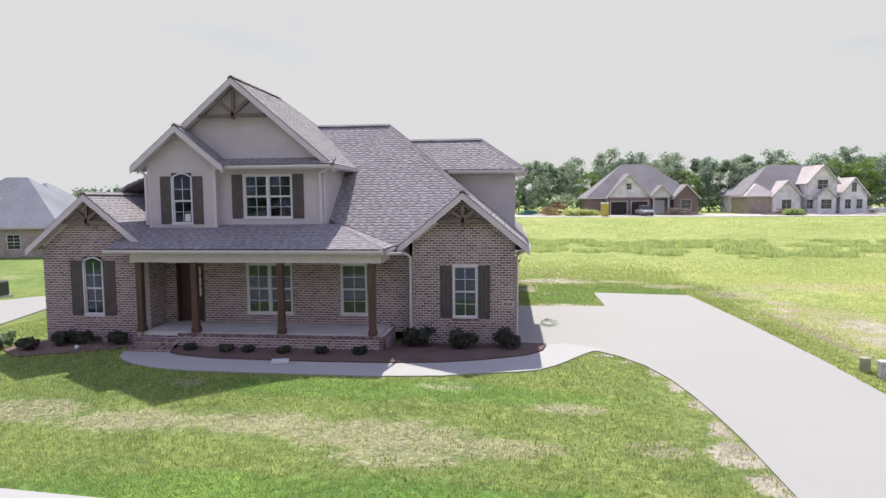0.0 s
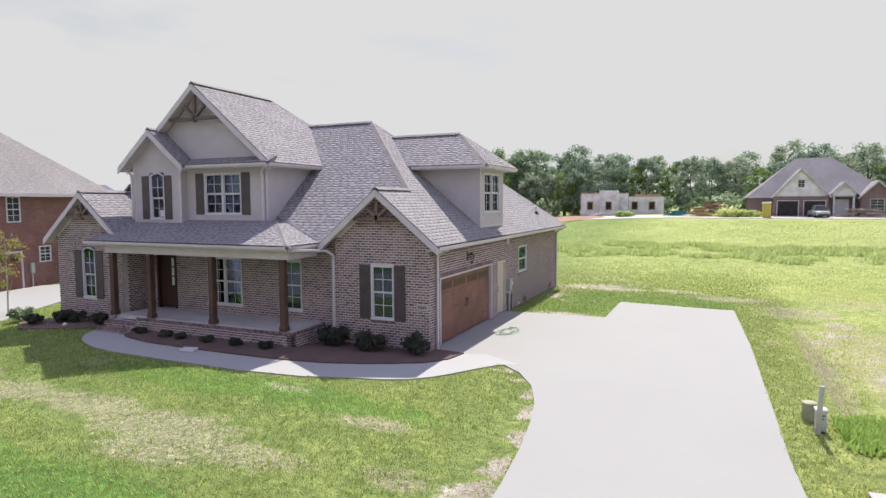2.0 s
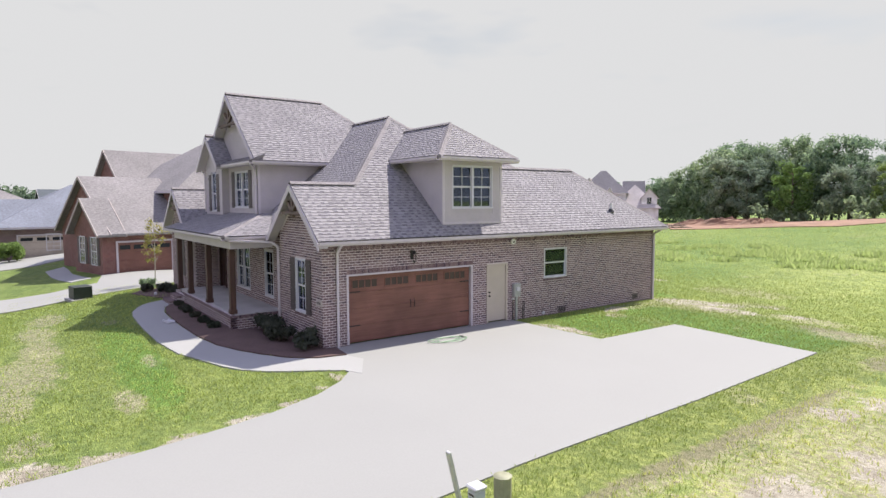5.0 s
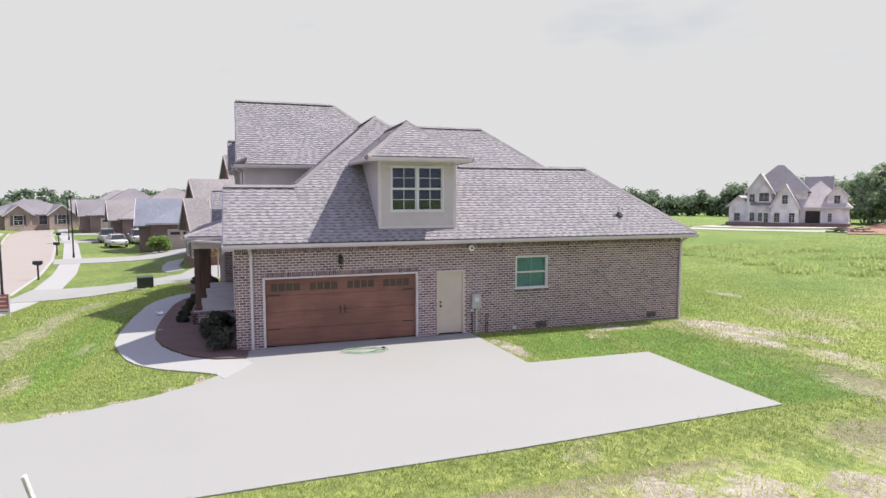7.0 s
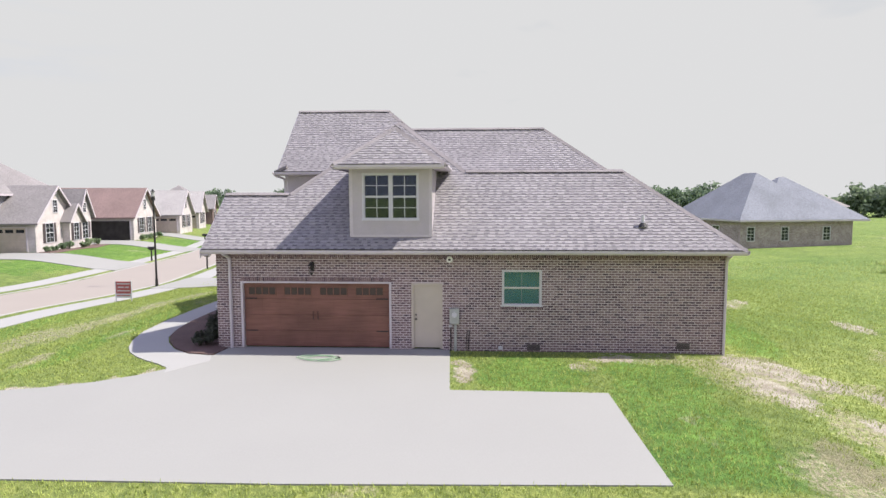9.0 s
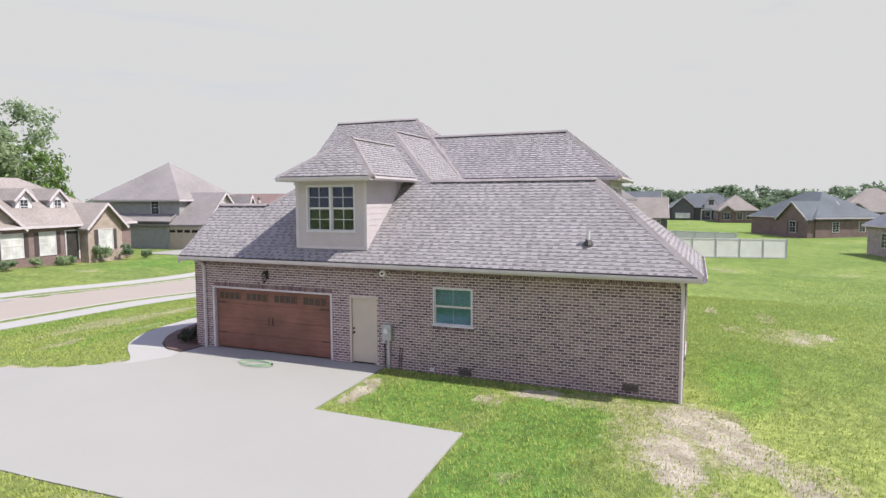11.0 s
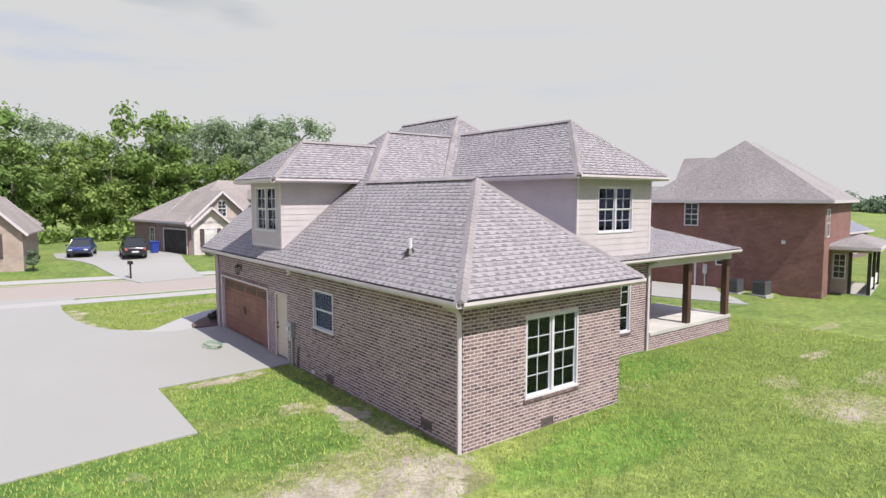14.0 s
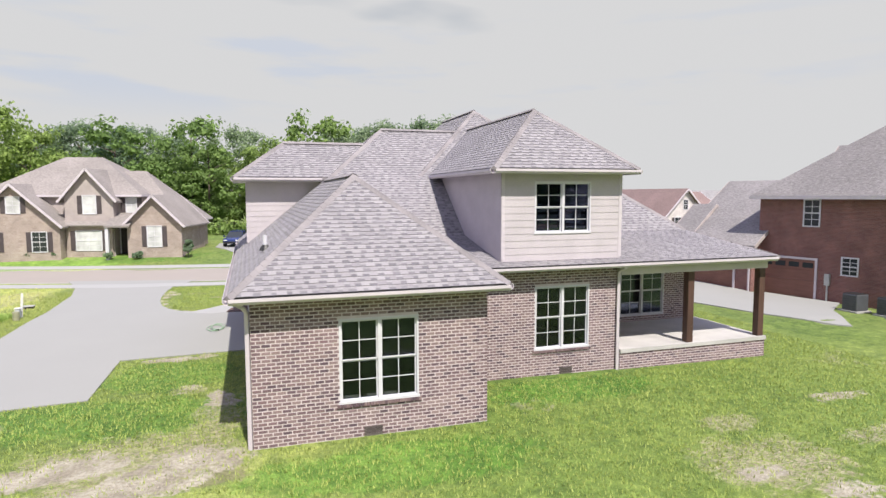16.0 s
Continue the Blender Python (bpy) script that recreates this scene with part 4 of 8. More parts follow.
def lawn_material():
    m, n, l, b = shader("lawn", 0.9)
    tc = n.new("ShaderNodeTexCoord")
    fine = noise_fac(n, l, 9.0, 0.25, 0.75, 6)
    blade = noise_fac(n, l, 38.0, 0.3, 0.7, 3)
    broad = noise_fac(n, l, 0.11, 0.38, 0.62, 5)
    mid = noise_fac(n, l, 0.55, 0.35, 0.65, 5)
    sep = n.new("ShaderNodeSeparateXYZ")
    l.new(tc.outputs["Object"], sep.inputs[0])

    def ramp(sock, a, c):
        r = n.new("ShaderNodeMapRange")
        r.interpolation_type = "SMOOTHSTEP"
        r.inputs[1].default_value, r.inputs[2].default_value = a, c
        l.new(sock, r.inputs[0])
        return r.outputs[0]

    def op(kind, a, c):
        o = n.new("ShaderNodeMath")
        o.operation, o.use_clamp = kind, kind == "ADD"
        for i, v in enumerate((a, c)):
            if hasattr(v, "is_output"):
                l.new(v, o.inputs[i])
            else:
                o.inputs[i].default_value = v
        return o.outputs[0]

    def layer(name):
        a, q = n.new("ShaderNodeVertexColor"), n.new("ShaderNodeSeparateColor")
        a.layer_name = name
        l.new(a.outputs[0], q.inputs[0])
        return q

    wear, strip = layer("wear"), layer("strip")

    def ragged(mask, lo, hi, wide, fine_):
        """The mask with a torn edge: broken up by coarse and fine clumps."""
        f = op("ADD", op("MULTIPLY", noise_fac(n, l, wide, .3, .7, 7), .62), op("MULTIPLY", noise_fac(n, l, fine_, .3, .7, 5), .38))
        t = n.new("ShaderNodeMath")
        t.operation = "ADD"
        l.new(mask, t.inputs[0])
        l.new(op("SUBTRACT", f, .5), t.inputs[1])
        return op("MULTIPLY", ramp(t.outputs[0], lo, hi), ramp(mask, .02, .2))

    def tinted(c, k):
        return mixed(n, l, 1.0, c, k, "MULTIPLY")

    # rough, yellower field beyond the mown lots
    edge = op("MULTIPLY", op("SUBTRACT", mid, .5), 1.6)
    wob = n.new("ShaderNodeMath")
    l.new(sep.outputs[0], wob.inputs[0])
    l.new(edge, wob.inputs[1])
    field = op("MAXIMUM", ramp(wob.outputs[0], 10.2, 11.6), op("MULTIPLY", ramp(sep.outputs[1], 14.5, 18.5), ramp(sep.outputs[0], -6.0, 3.5)))
    back = op("MULTIPLY", ramp(sep.outputs[1], 9.0, 14.0), ramp(sep.outputs[0], 2.0, -4.0))
    lot = mixed(n, l, broad, (.230, .314, .084), (.314, .378, .108))
    wild = mixed(n, l, broad, (.432, .502, .152), (.542, .585, .212))
    lot = mixed(n, l, back, lot, mixed(n, l, broad, (.215, .325, .066), (.30, .385, .095)))
    c = mixed(n, l, field, lot, wild)
    c = mixed(n, l, mid, tinted(c, (.74, .80, .70)), c)
    # lush patches by the paving and the walls, and the olive strip mown beside the drive
    lush = wear.outputs[2]
    c = mixed(n, l, op("MULTIPLY", ragged(lush, .12, .6, 1.2, 5.0), .9), c, tinted(c, (.62, .93, .52)))
    olive = strip.outputs[0]
    c = mixed(n, l, op("MULTIPLY", ramp(olive, .0, .4), .85), c, mixed(n, l, fine, (.27, .325, .085), (.36, .40, .12)))
    # clumps and tufts at several sizes
    c = mixed(n, l, noise_fac(n, l, 2.6, 0.34, 0.66, 6), tinted(c, (.70, .76, .66)), tinted(c, (1.14, 1.11, 1.06)))
    c = mixed(n, l, noise_fac(n, l, 5.5, 0.36, 0.64, 6), tinted(c, (.74, .78, .70)), tinted(c, (1.10, 1.08, 1.10)))
    c = mixed(n, l, fine, tinted(c, (.66, .70, .62)), tinted(c, (1.10, 1.08, 1.08)))
    c = mixed(n, l, blade, tinted(c, (.68, .72, .64)), tinted(c, (1.18, 1.15, 1.2)))
    # worn, straw-coloured grass
    straw_at = wear.outputs[1]
    scatter = noise_fac(n, l, 0.23, 0.55, 0.72, 7)
    straw = mixed(n, l, noise_fac(n, l, 7.0, .3, .7, 6), (.215, .178, .118), (.55, .48, .355))
    c = mixed(n, l, op("MULTIPLY", op("MAXIMUM", op("MULTIPLY", ragged(straw_at, .36, .80, 2.6, 10.0), noise_fac(n, l, 11.0, .36, .60, 5, (1.0, 2.2, 1.0))), op("MULTIPLY", ragged(scatter, .62, .95, 2.2, 8.0), .5)), .85), c, straw)
    # brown, matted line along the mown strip
    matted = strip.outputs[1]
    c = mixed(n, l, op("MULTIPLY", ragged(matted, .35, .70, 2.4, 9.0), .75), c, mixed(n, l, fine, (.15, .145, .075), (.29, .26, .155)))
    # trodden bare earth, torn at its edges, with tufts left standing in it
    bare_at = wear.outputs[0]
    earth = mixed(n, l, noise_fac(n, l, 1.6, .35, .65, 7), (.355, .318, .25), (.535, .495, .405))
    earth = mixed(n, l, noise_fac(n, l, 12.0, .3, .7, 5), tinted(earth, (.70, .68, .64)), tinted(earth, (1.08, 1.08, 1.08)))
    c = mixed(n, l, ragged(bare_at, .47, .80, 1.9, 8.0), c, earth)
    l.new(c, b.inputs["Base Color"])
    lumps = op("ADD", op("MULTIPLY", noise_fac(n, l, 5.5, 0.3, 0.7, 6), .55), op("MULTIPLY", blade, .45))
    bump(n, l, b, lumps, 0.8, 0.09)
    return m


# patches of the lawn: middle and half-widths of bare earth, straw, lush green, mown olive strip, matted brown
BARE = (
    (2.75, -0.85, 0.7, 0.35), (3.35, -1.5, 0.5, 0.5), (3.9, -2.5, 0.42, 0.8), (4.22, -3.6, 0.42, 0.9), (4.42, -5, 0.4, 1), (4.45, -6.4, 0.5, 1), (4.3, -7.7, 0.95, 1),
    (4.5, -9, 0.7, 0.9), (1, 16.5, 1.5, 1), (1.9, 17.3, 1.9, 1.2), (3.3, 16.3, 1.7, 1.1), (2.8, 17.7, 1.5, 1), (0.5, 16.8, 1, 0.6), (4.4, 16.5, 1.6, 0.9),
    (0.75, 13, 0.8, 0.9), (0.9, 12.4, 0.5, 0.6), (1.65, 11.5, 0.6, 0.45), (2.5, 8.25, 1.8, 0.6), (1.5, 8, 1, 0.35), (3, 18.1, 1.6, 0.8), (4.2, 18.8, 1.2, 0.7),
    (5.9, 17.6, 0.9, 0.6), (11.4, 6.7, 0.8, 1.0), (12.1, 8.2, 1.2, 1.2), (12.5, 10, 1.1, 1.2),
    (13.6, 4.6, 1.9, 2.4), (14, 0, 1.8, 1.8), (12.3, -1.8, 1, 1.2), (12.6, 2, 1.1, 1.5), (-9.7, 20.6, 1.0, .6), (-10.9, 21.6, 1.2, .6),
    (-15.3, 17.5, 1.8, 0.5), (-5, 23.5, 2, 0.8))
STRAW = (
    (-3, -7.4, 3.6, 1.3), (-5.8, -7, 2.8, 1), (-2.4, -8.4, 2.4, 0.7), (-9, -7, 2.8, 1), (-1.7, -4.5, 1.4, 0.4), (1.3, -5.5, 1.5, 0.6), (-0.4, -7.8, 2.6, 0.8),
    (-12.2, -6.5, 2.6, 1.1), (-8.8, -4.7, 0.8, 0.6), (2.9, -7.6, 1.2, 0.7), (2.4, 16.4, 3.6, 2.4), (0.8, 14.3, 1, 2), (1.7, 11.8, 0.9, 0.7), (13.2, 4, 3.4, 9),
    (11.0, 4, 0.5, 9.5), (8.9, 15.4, 2.6, 1.5), (6.4, 17.2, 2.6, 1.3), (11.6, 12.5, 2.2, 2.6), (-10.3, 20.2, 2.8, 2), (-14.2, 19.8, 2.4, 0.7), (-21, 15.8, 2.4, 0.6), (1.2, 22.5, 4, 2.5),
    (-11, 18.2, 1.4, 0.8), (12.5, -9, 3, 5), (3.9, 19, 2, 1.2), (18, 16, 9, 3))
LUSH = (
    (2.4, 10.2, 2.6, 2.4), (6.0, 13.4, 4.6, 2.0), (2.6, 13.6, 3.6, 2.0), (8.6, 12.6, 2.4, 2.0), (-3, 18, 4.2, 1.4), (-8.5, 15, 4, 1.3), (-3, -4.8, 9, 0.9), (-4, -10.2, 10, 1.3),
    (-40, -25.5, 34, 6), (22, -26.5, 26, 3.5))
OLIVE = (
    (9.8, 5, 1.5, 15), (9.9, -4, 1.3, 10))
MATTED = (
    (10.85, 3.5, 0.42, 9), (10.7, 12.4, 1.0, 1.9), (10.2, 14.6, 1.3, 1.0), (7.6, 15.8, 1.8, 0.8), (0.7, 17.5, 0.9, 0.6))
M_lawn = lawn_material()


def patch_mask(x, y, rows):
    """How far a point lies inside the nearest of the patches, 0 to 1, with soft rims."""
    m = np.zeros(len(x))
    for px_, py_, rx, ry in rows:
        t = np.clip((1 - np.hypot((x - px_) / rx, (y - py_) / ry)) / .75, 0, 1)
        m = np.maximum(m, t * t * (3 - 2 * t))
    return m


bm = bm_new()
xs = [-1500, -700, -400, -250, -150, -110] + [-90 + 4 * i for i in range(14)] + [-36 + 2 * i for i in range(8)] + [-20.4 + .3 * i for i in range(131)] + [20 + 2 * i for i in range(6)] + [35 + 5 * i for i in range(13)] + [110, 150, 250, 500, 1500]
ys = [-1500, -600, -300, -160, -100, -75, -55, -45] + [-36 + 1.5 * i for i in range(15)] + [-13.8 + .3 * i for i in range(131)] + [26 + 1.5 * i for i in range(8)] + [38 + 4 * i for i in range(16)] + [110, 140, 200, 400, 800, 1500]
g = [[bm.verts.new((x, y, gz(x, y))) for x in xs] for y in ys]
for j in range(len(ys) - 1):
    for i in range(len(xs) - 1):
        bm.faces.new((g[j][i], g[j][i + 1], g[j + 1][i + 1], g[j + 1][i]))
ground = tagged(part("ground", bm, M_lawn, smooth=True), "mown green lawn and field with straw-coloured worn patches", kind="structure")
gx, gy = (np.array([v.co[k] for v in ground.data.vertices]) for k in (0, 1))
for name, masks in (("wear", (BARE, STRAW, LUSH)), ("strip", (OLIVE, MATTED, ()))):
    col = np.ones((len(gx), 4), np.float32)
    for k, rows in enumerate(masks):
        col[:, k] = patch_mask(gx, gy, rows)
    ground.data.color_attributes.new(name, "FLOAT_COLOR", "POINT").data.foreach_set("color", col.ravel())


def concrete(name, col, broad=0.35):
    m, n, l, b = shader(name, 0.85)
    f = noise_fac(n, l, 30.0, 0.3, 0.7)
    c = mixed(n, l, noise_fac(n, l, broad), tuple(v * .975 for v in col), col)
    c = mixed(n, l, f, mixed(n, l, 1.0, c, (.95, .95, .95), "MULTIPLY"), c)
    l.new(c, b.inputs["Base Color"])
    bump(n, l, b, f, 0.1, 0.003)
    return m


M_drive = concrete("pale_concrete", (.288, .289, .278))
M_walk = concrete("walk_concrete", (.335, .335, .330))
M_road = concrete("road_concrete", (.302, .270, .244))
M_kerb = concrete("kerb_concrete", (.37, .36, .35))
M_mulch = pieces("mulch", [(.125, .079, .072), (.16, .104, .094), (.085, .055, .051)], 0.95, 30, 1.2, 0.6)
M_dirt = simple("red_earth", (.295, .175, .12), 0.95, 0.35, 0.5, fine=8, relief=0.5)


def flat(name, poly, mat, lift, thick=0.12, parent=None, step=1.5):
    """A paved slab of that outline, lying on the land and following it."""
    bm = bm_new()
    bm.faces.new([bm.verts.new((x, y, 0)) for x, y in poly])
    for k, axis in ((0, (1, 0, 0)), (1, (0, 1, 0))):
        lo, hi = min(p[k] for p in poly), max(p[k] for p in poly)
        st = max(step, (hi - lo) / 60)
        v = math.ceil(lo / st) * st
        while v < hi:
            co = (v, 0, 0) if k == 0 else (0, v, 0)
            bmesh.ops.bisect_plane(bm, geom=bm.verts[:] + bm.edges[:] + bm.faces[:], plane_co=co, plane_no=axis)
            v += st
    bmesh.ops.triangulate(bm, faces=bm.faces[:])
    r = bmesh.ops.extrude_face_region(bm, geom=bm.faces[:])
    top = {v for v in r["geom"] if isinstance(v, bmesh.types.BMVert)}
    for v in bm.verts:
        v.co.z = gz(v.co.x, v.co.y) + lift - (0 if v in top else thick)
    return part(name, bm, mat, parent)


def ribbon(name, off0, off1, mat, lift, label, side="n", x0=-215, x1=68, thick=0.1, skips=(), kind="structure"):
    """A strip along the street, from off0 to off1 metres from the near or the far line."""
    bm = bm_new()
    pts = [x0 + (x1 - x0) * i / 150 for i in range(151)]
    for a, b in zip(pts, pts[1:]):
        if any(s <= (a + b) / 2 <= e for s, e in skips):
            continue
        q = []
        for x, o in ((a, off0), (b, off0), (b, off1), (a, off1)):
            base = near_line(x)[0 if side == "n" else 1]
            q.append((x, base - o, gz(x, base - o) + lift))
        slab(bm, q, thick)
    bmesh.ops.remove_doubles(bm, verts=bm.verts, dist=0.001)
    return tagged(part(name, bm, mat), label, kind=kind)


DRIVES = ((4.8, 10.2),)
ribbon("pavement", 0.0, 1.5, M_walk, 0.035, "pale concrete pavement beside the lawn")
ribbon("kerb", 2.2, 2.42, M_kerb, 0.02, "low concrete kerb along the street", skips=DRIVES)
bm = bm_new()
px = [-215 + 283 * i / 150 for i in range(151)]
for a, b in zip(px, px[1:]):
    q = [(x, (near_line(x)[0] - 2.4, near_line(x)[1])[k], gz(x, near_line(x)[k]) - 0.0 + 0.006) for x, k in ((a, 0), (b, 0), (b, 1), (a, 1))]
    slab(bm, q, 0.12)
bmesh.ops.remove_doubles(bm, verts=bm.verts, dist=0.001)
tagged(part("road", bm, M_road), "pale tan concrete residential street", kind="structure")
ribbon("kerb", 0.0, 0.22, M_kerb, 0.02, "low concrete kerb along the street", side="f")
ribbon("pavement", .75, 1.95, M_walk, 0.035, "pale concrete pavement across the street", side="f")

DRIVE_POLY = [(-.14, .3), (1.0, .12), (2.5, -.38), (3.2, -1.0), (3.78, -1.9), (4.2, -3.1), (4.42, -4.3), (4.58, -5.6), (4.68, -7.0), (4.72, -9.4), (4.6, -11.4), (3.4, -14.2), (11.6, -16.3), (10.4, -13.2), (9.65, -9), (9.37, -4), (9.25, 1), (9.2, 5), (8.9, 12.07), (4.15, 11.95), (4.1, 7.9), (-.14, 7.72)]
drive = tagged(flat("driveway", DRIVE_POLY, M_drive, 0.03, step=.6),
               "pale concrete driveway bleached by the sun", kind="structure")
WALK_IN = [(1.07, .22), (.9, -.62), (.38, -1.35), (-.3, -1.88), (-1.0, -2.24), (-2.2, -2.58), (-3.6, -2.74), (-5.5, -2.78), (-7.4, -2.76), (-9.2, -2.68), (-10.4, -2.42)]
WALK_POLY = [(1.7, .45)] + WALK_IN + [(-10.95, -2.12), (-12.4, -2.12), (-12.25, -2.6), (-11.85, -3.0), (-11.3, -3.32), (-10.4, -3.65), (-9.3, -3.82), (-6.4, -3.92), (-4.0, -3.92), (-2.0, -3.74), (-.6, -3.34), (.1, -3.05), (.64, -2.7), (1.12, -2.22), (1.55, -1.68), (2.0, -1.05), (2.45, -.52), (3.0, -.3)]
front_walk = tagged(flat("pathway", WALK_POLY, M_walk, 0.036, step=.6),
                    "curved pale concrete garden path to the porch steps", kind="structure")
BED_POLY = [(x * .995 - .02, y + .04) for x, y in WALK_IN] + [(-10.88, -2.1), (-10.88, -1.5), (-4.0, -1.5), (-3.9, .2), (0, .05), (.1, .35)]
bed = tagged(flat("mulch_bed", BED_POLY, M_mulch, 0.065, step=.6),
             "dark brown mulch planting bed along the porch", kind="structure")
tagged(flat("mulch_bed", [(-12.4, -1.5), (-12.4, -.8), (-16.3, -.8), (-16.6, -2.2), (-15.5, -2.9), (-13.5, -2.2)], M_mulch, 0.05), "dark brown mulch planting bed under the arched window", kind="structure")


# ---- neighbouring houses ----
def far_brick(name, a, b, mortar, scale=5.0):
    m, n, l, bs = shader(name, 0.9)
    tc = n.new("ShaderNodeTexCoord")
    br = n.new("ShaderNodeTexBrick")
    sp, cb, ad = n.new("ShaderNodeSeparateXYZ"), n.new("ShaderNodeCombineXYZ"), n.new("ShaderNodeMath")
    l.new(tc.outputs["Object"], sp.inputs[0])
    l.new(sp.outputs[0], ad.inputs[0])
    l.new(sp.outputs[1], ad.inputs[1])
    l.new(ad.outputs[0], cb.inputs[0])
    l.new(sp.outputs[2], cb.inputs[1])
    l.new(cb.outputs[0], br.inputs["Vector"])
    br.inputs["Color1"].default_value, br.inputs["Color2"].default_value, br.inputs["Mortar"].default_value = (*a, 1), (*b, 1), (*mortar, 1)
    br.inputs["Scale"].default_value = 1.0
    br.inputs["Brick Width"].default_value, br.inputs["Row Height"].default_value, br.inputs["Mortar Size"].default_value = 0.2032, 0.0677, 0.007
    c = mixed(n, l, noise_fac(n, l, 1.1), (.82, .82, .82), (1.06, 1.06, 1.06))
    c = mixed(n, l, 1.0, br.outputs[0], c, "MULTIPLY")
    l.new(c, bs.inputs["Base Color"])
    bump(n, l, bs, br.outputs["Fac"], -0.4, 0.006)
    return m


def far_shingle(name, col):
    m, n, l, bs = shader(name, 0.92)
    c = mixed(n, l, noise_fac(n, l, 6.0, 0.3, 0.7, 5, (1, 1, 3)), tuple(v * .72 for v in col), tuple(v * 1.2 for v in col))
    c = mixed(n, l, 1.0, c, mixed(n, l, noise_fac(n, l, 0.35), (.86, .86, .86), (1.05, 1.05, 1.05)), "MULTIPLY")
    l.new(c, bs.inputs["Base Color"])
    bump(n, l, bs, noise_fac(n, l, 9.0), 0.5, 0.02)
    return m


F_red = far_brick("far_red_brick", (.225, .095, .082), (.145, .062, .058), (.30, .20, .185))
F_tan = far_brick("far_tan_brick", (.37, .30, .262), (.28, .215, .19), (.46, .405, .375))
F_brown = far_brick("far_brown_brick", (.165, .108, .112), (.215, .145, .142), (.26, .215, .21))
F_pale = far_brick("far_pale_brick", (.60, .55, .555), (.53, .48, .49), (.62, .585, .585))
F_soot = simple("far_dark_clapboard", (.095, .095, .105), 0.7, 0.12, 2.0)
F_teal = far_shingle("far_dark_teal_shingle", (.105, .122, .142))
F_wrap = simple("house_wrap", (.70, .68, .735), 0.6, 0.2, 0.8, fine=3, relief=0)
F_grey = far_shingle("far_grey_shingle", (.238, .223, .228))
F_tanroof = far_shingle("far_taupe_shingle", (.262, .236, .226))
F_blue = far_shingle("far_blue_shingle", (.205, .22, .258))
F_slate = far_shingle("far_slate_shingle", (.185, .20, .245))
F_dark = far_shingle("far_dark_shingle", (.20, .19, .21))
F_palegrey = far_shingle("far_pale_grey_shingle", (.37, .355, .358))
F_redroof = far_shingle("far_red_shingle", (.235, .165, .158))
F_clap = simple("far_clapboard", (.395, .345, .335), 0.7, 0.08, 2.0)
F_greyclap = simple("far_grey_clapboard", (.30, .305, .325), 0.7, 0.1, 2.0)
F_lumber = simple("raw_lumber", (.50, .35, .20), 0.8, 0.2, 4.0)
F_glass, _n, _l, _b = shader("far_window_glass", 0.06)
_b.inputs["Base Color"].default_value = (.03, .035, .04, 1)
F_blind = simple("far_window_blind", (.58, .59, .59), 0.5, 0.25, 1.2)
F_beige = simple("far_garage_door", (.48, .41, .35), 0.6, 0.08, 2.0)


def gable_block(h, x0, x1, y0, y1, z, rise, axis, wall, roof, over=0.4, trim=M_trim, base=-0.6):
    """Walls and a gable roof over one oblong; axis: the ridge's way."""
    bm = bm_new()
    if axis == "y":
        c = (x0 + x1) / 2
        prof = [(x0, base), (x1, base), (x1, z), (c, z + rise), (x0, z)]
        a, b = ([bm.verts.new((x, y, q)) for x, q in prof] for y in (y0, y1))
    else:
        c = (y0 + y1) / 2
        prof = [(y0, base), (y1, base), (y1, z), (c, z + rise), (y0, z)]
        a, b = ([bm.verts.new((x, y, q)) for y, q in prof] for x in (x0, x1))
    bm.faces.new(a)
    bm.faces.new(b[::-1])
    for i in range(5):
        j = (i + 1) % 5
        bm.faces.new((a[j], a[i], b[i], b[j]))
    part("wall", bm, wall, h)
    half = ((x1 - x0) if axis == "y" else (y1 - y0)) / 2
    s = rise / half
    o = over
    ez, rz = z - o * s + 0.12, z + rise + 0.12
    for sg in (-1, 1):
        bm = bm_new()
        if axis == "y":
            poly = [(c, y0 - o, rz), (c + sg * (half + o), y0 - o, ez), (c + sg * (half + o), y1 + o, ez), (c, y1 + o, rz)]
        else:
            poly = [(x0 - o, c, rz), (x0 - o, c + sg * (half + o), ez), (x1 + o, c + sg * (half + o), ez), (x1 + o, c, rz)]
        slab(bm, poly, 0.14)
        part("roof_slope", bm, roof, h)
    ends = ((y0 - o, -1), (y1 + o, 1)) if axis == "y" else ((x0 - o, -1), (x1 + o, 1))
    for e, sg in ends:
        bm = bm_new()
        for q in (-1, 1):
            if axis == "y":
                beam(bm, (c, e + sg * .02, rz - .09), (c + q * (half + o), e + sg * .02, ez - .09), .05, .18)
            else:
                beam(bm, (e + sg * .02, c, rz - .09), (e + sg * .02, c + q * (half + o), ez - .09), .05, .18)
        part("rake_board", bm, trim, h)


